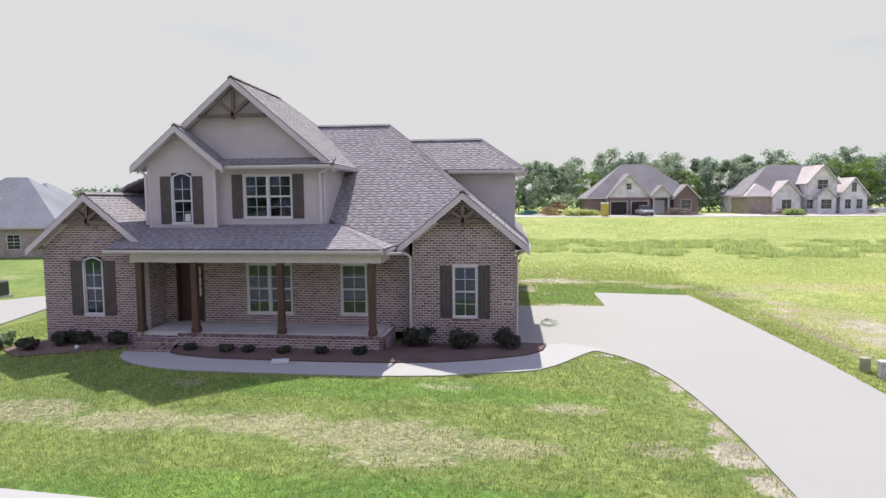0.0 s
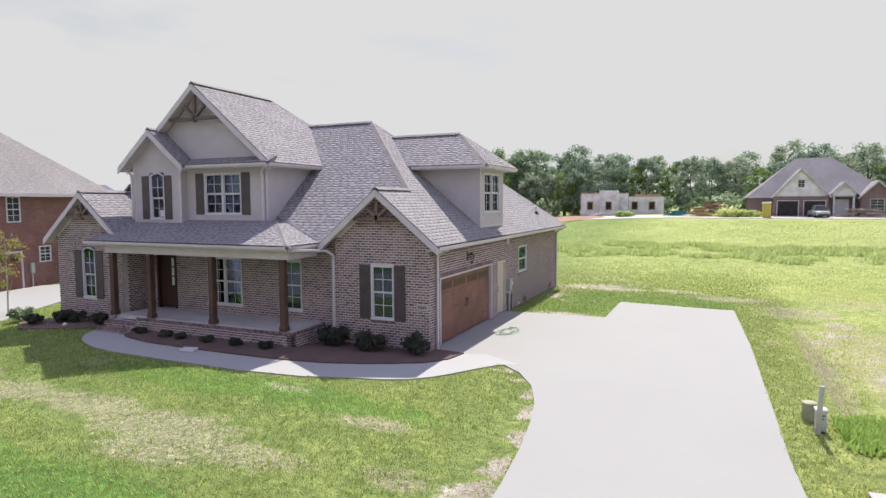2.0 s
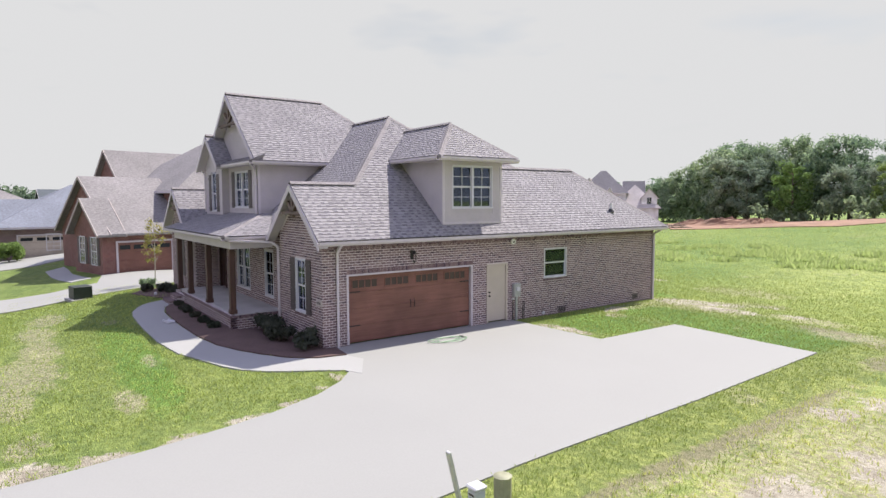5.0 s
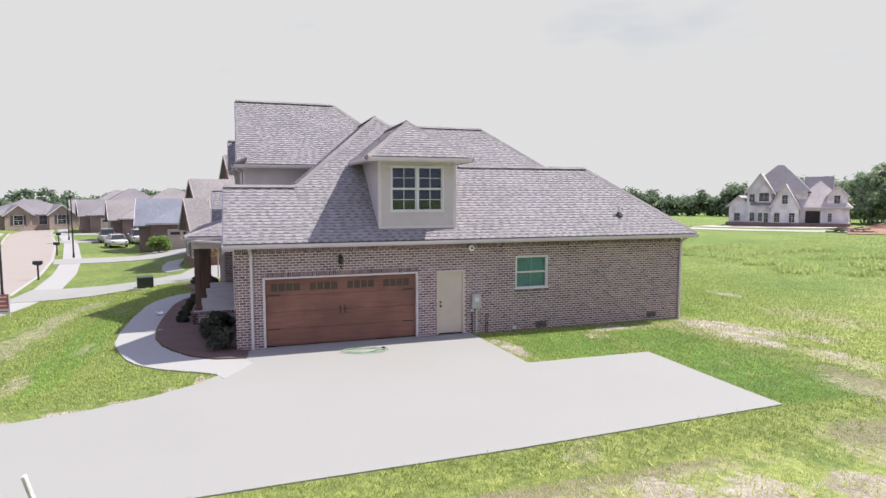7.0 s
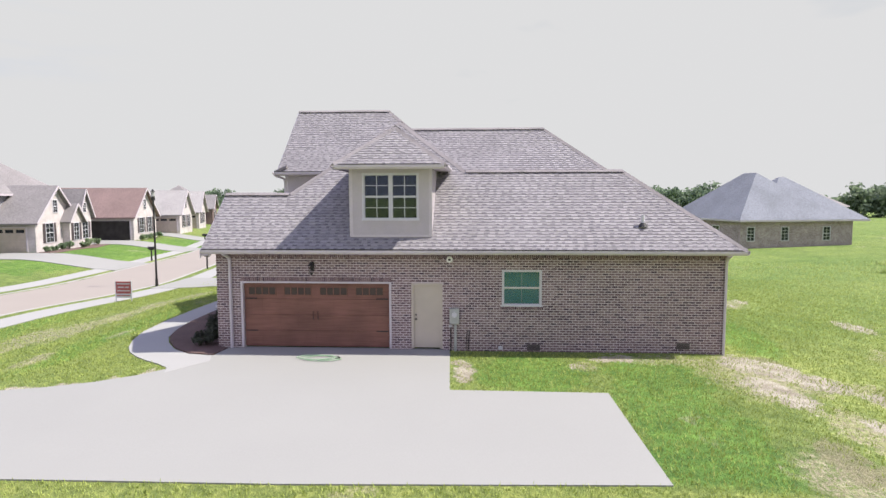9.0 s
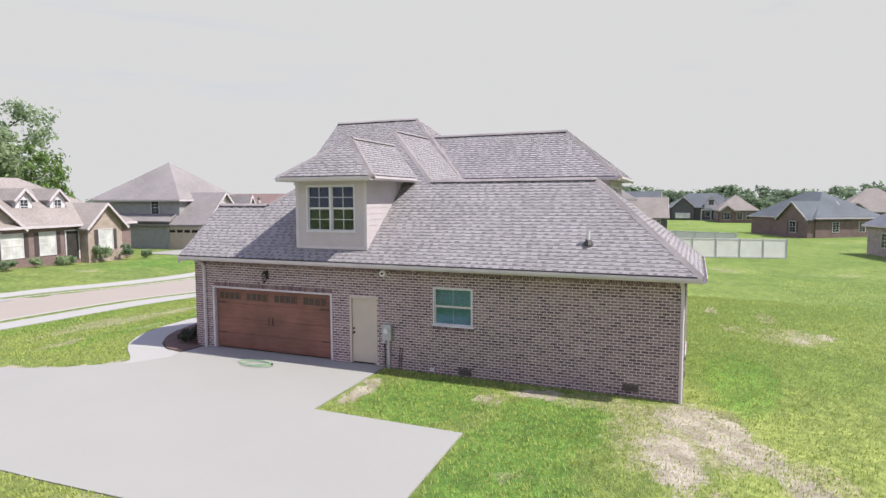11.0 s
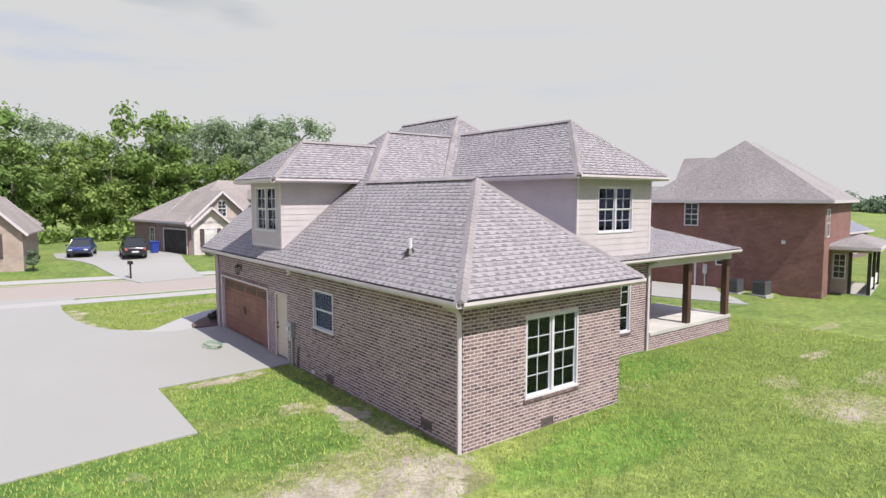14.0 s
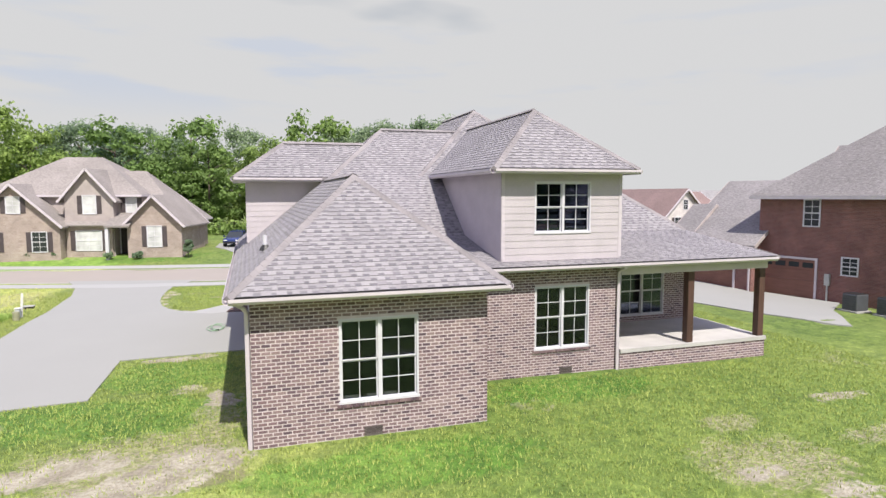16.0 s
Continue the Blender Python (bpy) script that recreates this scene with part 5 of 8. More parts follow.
def hip_block(h, x0, x1, y0, y1, z, slope, wall, roof, over=0.4, trim=M_trim, base=-0.6, steep=1.0):
    """Walls and a hip roof over one oblong."""
    boxes("wall", wall, h, [(x0, x1, y0, y1, base, z)])
    a0, a1, b0, b1 = x0 - over, x1 + over, y0 - over, y1 + over
    ez = z + 0.1
    w, d = a1 - a0, b1 - b0
    r = min(w, d) / 2
    top = ez + r * slope
    if w >= d:
        p, q = (a0 + r, (b0 + b1) / 2, top), (a1 - r * steep, (b0 + b1) / 2, top)
    else:
        p, q = ((a0 + a1) / 2, b0 + r, top), ((a0 + a1) / 2, b1 - r, top)
    c = [(a0, b0, ez), (a1, b0, ez), (a1, b1, ez), (a0, b1, ez)]
    if w >= d:
        polys = [[c[0], c[1], q, p], [c[1], c[2], q], [c[2], c[3], p, q], [c[3], c[0], p]]
    else:
        polys = [[c[0], c[1], p], [c[1], c[2], q, p], [c[2], c[3], q], [c[3], c[0], p, q]]
    for poly in polys:
        bm = bm_new()
        if (Vector(poly[0]) - Vector(poly[-1])).length < 0.01:
            poly = poly[:-1]
        slab(bm, poly, 0.13)
        part("roof_slope", bm, roof, h)
    bm = bm_new()
    for u, v in zip(c, c[1:] + c[:1]):
        beam(bm, (u[0], u[1], ez - .10), (v[0], v[1], ez - .10), .10, .18)
    part("gutter", bm, trim, h)
    return top


FACES = {"s": lambda u, d: (u, -d), "n": lambda u, d: (u, d), "e": lambda u, d: (d, u), "w": lambda u, d: (-d, u)}


def fwindow(h, face, at, u, z, w, hgt, shutter=None, trim=M_white, cols=2, rows=2, pane=None):
    """A far house's window: frame, bars, glass; face s n e w at that coordinate, centre u, sill z."""
    win = empty("window", h)
    sg = -1 if face in "sw" else 1

    def bx(u0, u1, d0, d1, z0, z1):
        lo, hi = sorted((at + sg * d0, at + sg * d1))
        return (u0, u1, lo, hi, z0, z1) if face in "sn" else (lo, hi, u0, u1, z0, z1)

    f = 0.07
    a, b = u - w / 2, u + w / 2
    boxes("frame", trim, win, [bx(a - f, a, -.05, .05, z - f, z + hgt + f), bx(b, b + f, -.05, .05, z - f, z + hgt + f), bx(a, b, -.05, .05, z - f, z), bx(a, b, -.05, .05, z + hgt, z + hgt + f),
                               bx(a, b, -.05, .035, z + hgt / 2 - .03, z + hgt / 2 + .03)])
    boxes("pane", pane or F_glass, win, [bx(a, b, -.04, .012, z, z + hgt)])
    bars = [bx(a + w * i / cols - .014, a + w * i / cols + .014, .012, .025, z, z + hgt) for i in range(1, cols)]
    bars += [bx(a, b, .0121, .0251, z + hgt * i / (2 * rows) - .014, z + hgt * i / (2 * rows) + .014) for i in range(1, 2 * rows) if i != rows]
    if bars:
        boxes("glazing_bar", trim, win, bars)
    if shutter:
        for p in (a - f - .40, b + f + .02):
            boxes("shutter", shutter, win, [bx(p, p + .38, .0, .04, z - .02, z + hgt + .02)])
    return win


def fgarage(h, face, at, u, w, hgt=2.2, mat=F_beige, open_door=False):
    gd_ = empty("garage_door", h)
    sg = -1 if face in "sw" else 1

    def bx(u0, u1, d0, d1, z0, z1):
        lo, hi = sorted((at + sg * d0, at + sg * d1))
        return (u0, u1, lo, hi, z0, z1) if face in "sn" else (lo, hi, u0, u1, z0, z1)

    a, b = u - w / 2, u + w / 2
    boxes("door_casing", M_trim, gd_, [bx(a - .12, a, -.02, .06, -.1, hgt + .12), bx(b, b + .12, -.02, .06, -.1, hgt + .12), bx(a, b, -.02, .06, hgt, hgt + .12)])
    if open_door:
        boxes("opening", M_dark, gd_, [bx(a, b, -.03, .01, -.1, hgt)])
    else:
        for k in range(4):
            boxes("door_section", mat, gd_, [bx(a, b, -.03, .02, -.1 + k * (hgt + .1) / 4, -.1 + (k + 1) * (hgt + .1) / 4 - .015)])
        boxes("pane", F_glass, gd_, [bx(a + w * (i + .12) / 4, a + w * (i + .88) / 4, .0, .026, hgt * .80, hgt * .93) for i in range(4)])


def fdoor(h, at, u, z=0.1, w=1.6, hgt=2.3, mat=M_dark, face="s"):
    d = empty("front_door", h)
    boxes("leaf", mat, d, [(u - w / 2, u + w / 2, at - .03, at + .02, z, z + hgt)])
    boxes("door_casing", M_white, d, [(u - w / 2 - .1, u - w / 2, at - .06, at + .02, z, z + hgt + .1), (u + w / 2, u + w / 2 + .1, at - .06, at + .02, z, z + hgt + .1), (u - w / 2, u + w / 2, at - .06, at + .02, z + hgt, z + hgt + .1)])


def stand(x, y, turn=0.0, lift=0.0):
    return pose(x, y, gz(x, y) + lift, 0, 0, turn)


# red-brick neighbour, with its garage wing towards us
nb = tagged(empty("house", None, pose(-30.4, 12.6, -0.35, 0, 0, 12.5)), "two-storey red brick neighbour house with grey hip roof", "house")
hip_block(nb, -12, 0, -10.7, -.4, 5.5, 0.70, F_red, F_grey, steep=.65)
gable_block(nb, -9.4, 0.8, -15.2, -10.6, 2.95, 3.5, "y", F_red, F_grey, trim=F_clap)
gable_block(nb, -4.2, 0.79, -16.0, -15.1, 2.95, 2.0, "y", F_red, F_grey, trim=F_clap)
gable_block(nb, -14.8, -6.0, -11.4, -6.0, 4.6, 4.2, "y", F_red, F_grey, trim=F_clap)
# open back porch with posts, a low panel and a narrow clad wall
hip_block(nb, -9.4, -2.4, -.4, 1.7, 2.75, 0.35, F_tan, F_grey, base=2.5)
boxes("wall", F_tan, nb, [(-3.5, -3.0, -.4, .5, -.5, 2.55)])
fwindow(nb, "e", -3.0, .05, .9, .55, 1.4)
boxes("porch_floor", M_kerb, nb, [(-9.3, -3.0, -.4, 1.65, -.6, -.05)])
boxes("low_panel", F_wrap, nb, [(-9.0, -3.3, 1.5, 1.56, .15, .75)])
for r in ((-3.2, -3.02, 1.46, 1.64, -.1, 2.6), (-6.2, -6.02, 1.46, 1.64, -.1, 2.6), (-9.2, -9.02, 1.46, 1.64, -.1, 2.6), (-3.2, -3.02, .52, .68, -.1, 2.6)):
    boxes("porch_post", M_black, nb, [r])
fwindow(nb, "e", 0, -7.8, 4.0, .76, 1.35)
fwindow(nb, "e", 0, -5.8, 1.55, .70, .84)
fwindow(nb, "n", -.4, -1.0, 3.5, .95, 1.5)
fwindow(nb, "s", -16.0, -.6, .8, .9, 1.7, M_shutter)
fwindow(nb, "s", -16.0, -2.7, .8, .9, 1.7, M_shutter)
fgarage(nb, "e", 0, -9.0, 3.0, 2.15, M_garage)
fgarage(nb, "e", 0.8, -13.4, 3.4, 2.2, M_garage)
boxes("downspout", M_trim, nb, [(.82, .90, -10.74, -10.66, -.3, 2.8)])
boxes("meter", M_meter, nb, [(0.01, .16, -6.95, -6.7, .9, 1.5), (.03, .10, -6.86, -6.79, -.2, .9)])
boxes("flood_lamp", M_white, nb, [(0.01, .12, -2.55, -2.35, 3.0, 3.2)])

# white clad and brick house across the street, two gables
hb = tagged(empty("house", None, stand(26.0, -31.2, 168.5, 0.0)), "tan brick and clapboard house with three front gables", "house")
hip_block(hb, 4.5, 17.2, .8, 10.2, 5.4, .68, F_clap, F_tanroof)
hip_block(hb, 7.0, 20.6, 1.0, 9.4, 3.1, .98, F_tan, F_tanroof)
gable_block(hb, 4.6, 11.6, -1.2, 6.0, 3.1, 3.2, "y", F_tan, F_tanroof)
gable_block(hb, 11.6, 15.5, -.2, 6.0, 5.3, 2.3, "y", F_clap, F_tanroof)
gable_block(hb, 16.8, 21.2, -.9, 6.0, 3.1, 2.25, "y", F_tan, F_tanroof)
boxes("wall", F_tan, hb, [(11.7, 15.4, -.35, .0, -.6, 2.9)])
bm = bm_new()
slab(bm, [(11.4, -.7, 2.95), (15.7, -.7, 2.95), (15.7, -.15, 3.3), (11.4, -.15, 3.3)], .1)
part("pent_roof", bm, F_tanroof, hb)
fwindow(hb, "s", -1.2, 8.1, 4.0, 1.0, 1.3, M_shutter, pane=F_blind)
fwindow(hb, "s", -1.2, 6.2, .8, 1.1, 1.6, M_shutter)
fwindow(hb, "s", -1.2, 10.0, .8, 1.1, 1.6, M_shutter)
fwindow(hb, "s", -.35, 13.5, .8, 2.0, 1.6, M_shutter, pane=F_blind)
fwindow(hb, "s", -.2, 13.6, 3.9, 1.0, 1.5, M_shutter, pane=F_blind)
fwindow(hb, "s", .8, 16.6, 4.0, .8, 1.2, M_shutter, pane=F_blind)
fwindow(hb, "s", -.9, 19.0, 1.1, 1.1, 1.7, M_shutter, pane=F_blind)
fdoor(hb, .78, 16.3, .2, 1.3, 2.4)
bm = bm_new()
slab(bm, [(15.2, -1.6, 2.9), (17.2, -1.6, 2.9), (17.2, .7, 3.9), (15.2, .7, 3.9)], .14)
part("porch_roof", bm, F_tanroof, hb)
boxes("porch_post", M_white, hb, [(15.25, 15.5, -1.5, -1.25, -.2, 2.8)])

# one-storey house with dormers across the street
ha = tagged(empty("house", None, stand(-6.5, -27.2, 190, -0.1)), "one-storey tan brick house with taupe roof and dormers", "house")
hip_block(ha, 0, 17.2, 0.8, 12.4, 2.85, 0.61, F_brown, F_tanroof)
gable_block(ha, 0.25, 3.25, .35, 4.0, 2.85, 1.25, "y", F_pale, F_tanroof)
gable_block(ha, 0.1, 5.9, .81, 6.0, 2.95, 2.55, "y", F_clap, F_tanroof)
gable_block(ha, 11.4, 15.2, .0, 5.0, 2.8, 1.75, "y", F_tan, F_tanroof)
for u in (8.1, 11.2):
    gable_block(ha, u - .72, u + .72, 2.6, 6.5, 5.0, .7, "y", F_wrap, F_tanroof, 0.25, base=3.0)
    fwindow(ha, "s", 2.6, u, 3.9, .65, 1.0)
fwindow(ha, "s", .35, 1.75, .7, 1.0, 1.6, M_shutter, pane=F_blind)
fwindow(ha, "s", .81, 3.1, 3.4, .7, 1.3)
fwindow(ha, "s", .8, 5.3, .7, 1.7, 1.7, M_shutter, pane=F_blind)
fwindow(ha, "s", .8, 8.3, .7, 1.4, 1.7, M_shutter, pane=F_blind)
fwindow(ha, "s", .0, 13.3, .7, 1.5, 1.7, M_shutter, pane=F_blind)
fdoor(ha, .78, 10.6, .1, 1.2, 2.3)
fgarage(ha, "w", 0, 3.4, 4.5, 2.2, open_door=True)
fwindow(ha, "w", 0, 8.2, 1.0, .9, 1.2)


def plain_house(x, y, turn, w, d, wall, roof, label, eave=2.9, slope=0.62, gables=((.2, .35),), garage=None, storeys=1, lift=0.0):
    h = tagged(empty("house", None, stand(x, y, turn, lift)), label, "house")
    hip_block(h, 0, w, 0, d, eave, slope, wall, roof)
    for c, ww in gables:
        g0, g1 = w * (c - ww / 2), w * (c + ww / 2)
        gable_block(h, g0, g1, -1.2, d * .5, eave, (g1 - g0) * .40, "y", wall, roof)
        fwindow(h, "s", -1.2, (g0 + g1) / 2, .8, 1.3, 1.6, M_shutter)
    for u in (.55, .8):
        fwindow(h, "s", 0, w * u, .8, 1.2, 1.5)
    for u in (.3, .7):
        fwindow(h, "w", 0, d * u, .9, 1.0, 1.4)
        fwindow(h, "e", w, d * u, .9, 1.0, 1.4)
        fwindow(h, "n", d, w * u, .9, 1.2, 1.4)
    if storeys == 2:
        for u in (.25, .5, .78):
            fwindow(h, "s", 0, w * u, 3.6, 1.1, 1.4)
            fwindow(h, "n", d, w * u, 3.6, 1.1, 1.4)
    if garage:
        face, u, mat = garage
        fgarage(h, face, {"s": 0, "e": w, "w": 0, "n": d}[face], u, 4.8, 2.2, mat)
    return h


# along our side of the street, further west; the front of each looks to the street
plain_house(-61.0, -9.4, 4, 13.5, 14, F_brown, F_slate, "brown brick house with blue-grey roof", garage=("e", 4.0, F_beige), gables=((.7, .45),), slope=.55)
plain_house(-80.0, -17.5, 14, 13, 14, F_brown, F_grey, "brown brick house with grey roof", garage=("e", 4.0, F_beige), gables=((.7, .45),), slope=.58)
plain_house(-103.0, -26.5, 16, 13, 14, F_brown, F_dark, "brown brick house with slate-grey roof", garage=("e", 4.0, F_beige), gables=((.7, .45),))
plain_house(-122.0, -32.0, 16, 13, 14, F_tan, F_grey, "tan brick house with grey roof", gables=((.7, .45),))
# across the street, further west


def street_house(x, y, turn, walls, roof, side, label, door, tall=False, depth=11.0):
    """A house with its gable to the street, garage on the side and a lower or taller block behind."""
    h = tagged(empty("house", None, stand(x, y, turn)), label, "house")
    gable_block(h, 0, 6.6, -.3, depth, 2.85, 3.0, "y", walls, roof)
    if tall:
        gable_block(h, 4.3, 6.7, -1.0, 3, 2.8, 1.4, "y", walls, roof, .3)
        gable_block(h, 6.7, 9.3, -.6, 6, 3.3, 2.3, "y", walls, roof, .3)
        fwindow(h, "s", -1.0, 5.5, .8, .9, 1.6, M_shutter)
        fwindow(h, "s", -.6, 8.0, .8, 1.1, 1.6, M_shutter)
        fwindow(h, "s", -.6, 8.0, 3.4, .6, .9)
        hip_block(h, .6, 11.5, 3.2, depth + 3, 5.1, .74, side, roof)
        boxes("wall", side, h, [(-.06, .0, 4.0, depth, -.5, 2.9)])
        bm = bm_new()
        slab(bm, [(-.5, 3.6, 2.95), (-.5, depth + .3, 2.95), (.6, depth + .3, 3.7), (.6, 3.6, 3.7)], .12)
        part("pent_roof", bm, roof, h)
        fwindow(h, "w", .6, 6.2, 3.7, .9, 1.3)
    else:
        gable_block(h, 6.0, 12.5, 2.0, depth - 1, 2.9, 2.6, "x", walls, roof)
    fwindow(h, "s", -.3, 2.2, .8, 1.2, 1.7, M_shutter)
    fwindow(h, "s", -.3, 3.3, 3.5, .7, 1.1)
    if not tall:
        fwindow(h, "s", -.3, 4.6, .8, 1.0, 1.7, M_shutter)
        fwindow(h, "s", 2.0, 8.4, .8, 1.2, 1.5, M_shutter)
    fgarage(h, "w", 0, 2.3, 4.4 if not tall else 3.6, 2.2, door, open_door=door is None)
    return h


c1 = street_house(-31.4, -30.3, 188, F_pale, F_grey, F_greyclap, "pale brick and grey clapboard house with steep gables", F_beige, True)
c2 = street_house(-46.8, -30.4, 188, F_pale, F_redroof, F_tan, "pale brick house with reddish-brown gable roof", None)
street_house(-61.5, -32.4, 192, F_pale, F_palegrey, F_tan, "pale brick house with grey gable roof", F_beige)
street_house(-75.0, -36.0, 196, F_pale, F_palegrey, F_tan, "pale brick house with dull grey roof", F_beige)
plain_house(-91.0, -42.0, 196, 13, 11, F_brown, F_grey, "brown brick house with dull grey roof", gables=((.3, .45),), slope=.7)
plain_house(-101.0, -39.5, 118, 13, 11, F_tan, F_dark, "tan brick house at the end of the street", eave=2.6, gables=((.25, .3), (.75, .3)), slope=.42)
# north-west, behind the field
nwb = tagged(empty("house", None, stand(-60.1, 33.3, 12)), "tan brick house with a steep blue-grey hip roof", "house")
F_mottle = far_brick("far_mottled_brick", (.44, .365, .365), (.25, .19, .195), (.50, .46, .455))
hip_block(nwb, 1.0, 14.8, 0, 11.6, 3.0, .84, F_mottle, F_blue)
hip_block(nwb, 3.8, 14.79, 3.0, 14.7, 3.0, .80, F_mottle, F_blue, base=2.9)
hip_block(nwb, 9.6, 14.78, 6.0, 13.4, 3.0, .80, F_mottle, F_blue)
for u in (1.2, 5.2, 10.2):
    fwindow(nwb, "e", 14.8, u, .9, .8, 1.4)
fwindow(nwb, "s", 0, 10.5, .9, 1.2, 1.4)
fwindow(nwb, "s", 0, 4.5, .9, 1.2, 1.4)
plain_house(-98.5, 25.6, 31, 14.5, 11, F_brown, F_teal, "brown brick house with a dark slate-blue roof", slope=.66, gables=((.78, .42),))
barn = tagged(empty("shed", None, stand(-94.6, 5.9, 96)), "dark shed with a taupe gable roof behind the fence", "shed")
gable_block(barn, 0, 6.4, 0, 7.0, 2.4, 3.3, "x", F_soot, F_tanroof, .3)
fwindow(barn, "s", 0, 1.8, .9, .7, 1.0)
fwindow(barn, "s", 0, 4.9, .9, .7, 1.0)
barn = tagged(empty("barn", None, stand(-114.8, -1.9, 96)), "dark slate-grey barn with a blue-grey gable roof", "barn")
gable_block(barn, 0, 12.0, 0, 9, 3.2, 3.6, "x", F_soot, F_teal, .4)
fwindow(barn, "s", 0, 2.0, .9, 1.0, 1.2)
wg = tagged(empty("house", None, stand(-155, 9.5, 90)), "slate-grey house with white twin gables and dark roof", "house")
hip_block(wg, 0, 18, 1.0, 12, 3.2, .62, F_soot, F_teal)
gable_block(wg, 1.5, 7.0, .2, 6, 3.4, 2.6, "y", F_soot, F_teal, .3)
gable_block(wg, 9.4, 12.6, -.4, 6, 4.2, 2.0, "y", F_wrap, F_teal, .3, base=2.9)
gable_block(wg, 13.4, 15.8, -.2, 6, 4.0, 1.7, "y", F_wrap, F_teal, .3, base=2.9)
boxes("porch_beam", M_white, wg, [(8.6, 16.6, -.8, -.6, 2.5, 2.8)])
for u in (8.7, 11.0, 13.4, 16.3):
    boxes("porch_post", M_white, wg, [(u - .12, u + .12, -.8, -.6, -.4, 2.5)])
boxes("porch_floor", M_kerb, wg, [(8.5, 16.7, -.9, 1.0, -.6, .0)])
boxes("wall", F_wrap, wg, [(2.4, 6.0, -.6, .2, .4, 1.8)])
for u, z in ((11.0, 3.9), (10.2, .9), (14.6, 3.8), (14.6, .9)):
    fwindow(wg, "s", 1.0 if z < 2 else -.4 if u < 12 else -.2, u, z, 1.2, 1.3)
plain_house(-144.5, 22.0, 96, 8.5, 9, F_brown, F_tanroof, "dark brown house with slate roof beyond the field", slope=.8)
plain_house(-128, 44, 90, 13, 11, F_brown, F_tanroof, "brown house with taupe roof beyond the field", slope=.8)
plain_house(-96, 52, 60, 15, 13, F_brown, F_blue, "brown brick house with slate-blue roof", slope=.8)
plain_house(-118, 70, 40, 14, 12, F_red, F_grey, "red brick house with grey roof", slope=.6)

# houses being built beyond the field
n1 = tagged(empty("house", None, stand(13.4, 88.0, 0)), "brown brick house under construction with grey hip roof", "house")
hip_block(n1, 0, 18.4, 1.5, 15, 2.9, .86, F_brown, F_dark)
gable_block(n1, 3.2, 10.2, 0, 8, 3.2, 3.9, "y", F_wrap, F_dark)
gable_block(n1, 14.2, 18.2, -.2, 6, 3.0, 2.1, "y", F_brown, F_grey)
gable_block(n1, 10.7, 13.7, .1, 5, 3.5, 1.5, "y", F_wrap, F_dark, base=3.0)
boxes("porch_floor", M_kerb, n1, [(10.7, 13.7, -.1, 1.5, -.6, .05)])
boxes("wall", F_brown, n1, [(3.1, 10.3, -.15, .0, -.6, 3.0)])
fgarage(n1, "s", -.15, 5.0, 2.7, 2.3, open_door=True)
fgarage(n1, "s", -.15, 8.5, 2.7, 2.3, open_door=True)
fwindow(n1, "s", 0.0, 6.7, 4.4, .8, 1.0)
fdoor(n1, 1.48, 12.2, .1, 1.5, 2.3, M_white)
fwindow(n1, "s", -.2, 16.2, .9, 1.6, 1.6)
boxes("porch_post", M_white, n1, [(10.85, 11.1, .15, .45, -.3, 3.1)])
boxes("porch_post", M_white, n1, [(13.3, 13.55, .15, .45, -.3, 3.1)])
n2 = tagged(empty("house", None, stand(40.4, 89.5, 0)), "white-wrapped house under construction with many gables", "house")
F_deck = far_shingle("far_pale_roof_felt", (.46, .42, .42))
hip_block(n2, 0, 19, 2, 14, 3.2, .85, F_wrap, F_dark)
hip_block(n2, -.05, 4.6, .5, 8, 3.0, .8, F_tan, F_deck)
gable_block(n2, 4.0, 8.4, 0, 8, 3.2, 2.4, "y", F_wrap, F_deck)
gable_block(n2, 9.6, 14.2, 0, 9, 5.5, 2.7, "y", F_wrap, F_deck)
gable_block(n2, 10.6, 13.2, -1.4, 2, 3.0, 1.3, "y", F_wrap, F_deck, .3)
gable_block(n2, 14.6, 18.8, -.4, 7, 3.3, 2.7, "y", F_wrap, F_deck)
for u, z, w, y in ((6.2, .9, 1.5, 0), (9.9, .9, 1.0, 0), (11.9, .9, 1.6, -1.4), (11.9, 4.2, 1.6, 0), (15.8, .9, .9, -.4), (17.6, .9, .9, -.4), (16.7, 3.7, .7, -.4)):
    fwindow(n2, "s", y, u, z, w, 1.5)
n0 = tagged(empty("house", None, stand(-14.6, 98.0, 0)), "roofless white-sheathed house frame under construction", "house")
for x0, x1, y0, y1, z in ((0, 8.6, 0, .2, 4.2), (8.6, 14.6, 1.0, 1.2, 3.6), (0, .2, .2, 10, 4.2), (14.4, 14.6, 1.2, 10, 3.6), (0.2, 14.4, 9.8, 10, 3.6), (3.5, 7.0, -.8, -.6, 4.8)):
    boxes("wall", F_wrap, n0, [(x0, x1, y0, y1, .3, z)])
boxes("foundation", M_meter, n0, [(-.1, 14.7, -.1, 10.1, -1.0, .35)])
boxes("top_plate", F_lumber, n0, [(8.6, 14.6, .96, 1.24, 3.6, 3.75), (0, 8.6, -.04, .24, 4.2, 4.35), (9.5, 13.8, 3.0, 6.0, 3.7, 4.1)])
for u, y in ((1.7, 0), (5.2, -.8), (9.6, 1.0), (12.6, 1.0)):
    boxes("window_opening", F_lumber, n0, [(u - .6, u + .6, y - .03, y, 1.2, 2.8)])
    boxes("opening", M_dark, n0, [(u - .45, u + .45, y - .04, y - .03, 1.35, 2.65)])
n3 = tagged(empty("house", None, pose(-64.2, 83.6, gz(-60, 88), 0, 0, 37)), "white-wrapped two-storey house under construction with grey gables", "house")
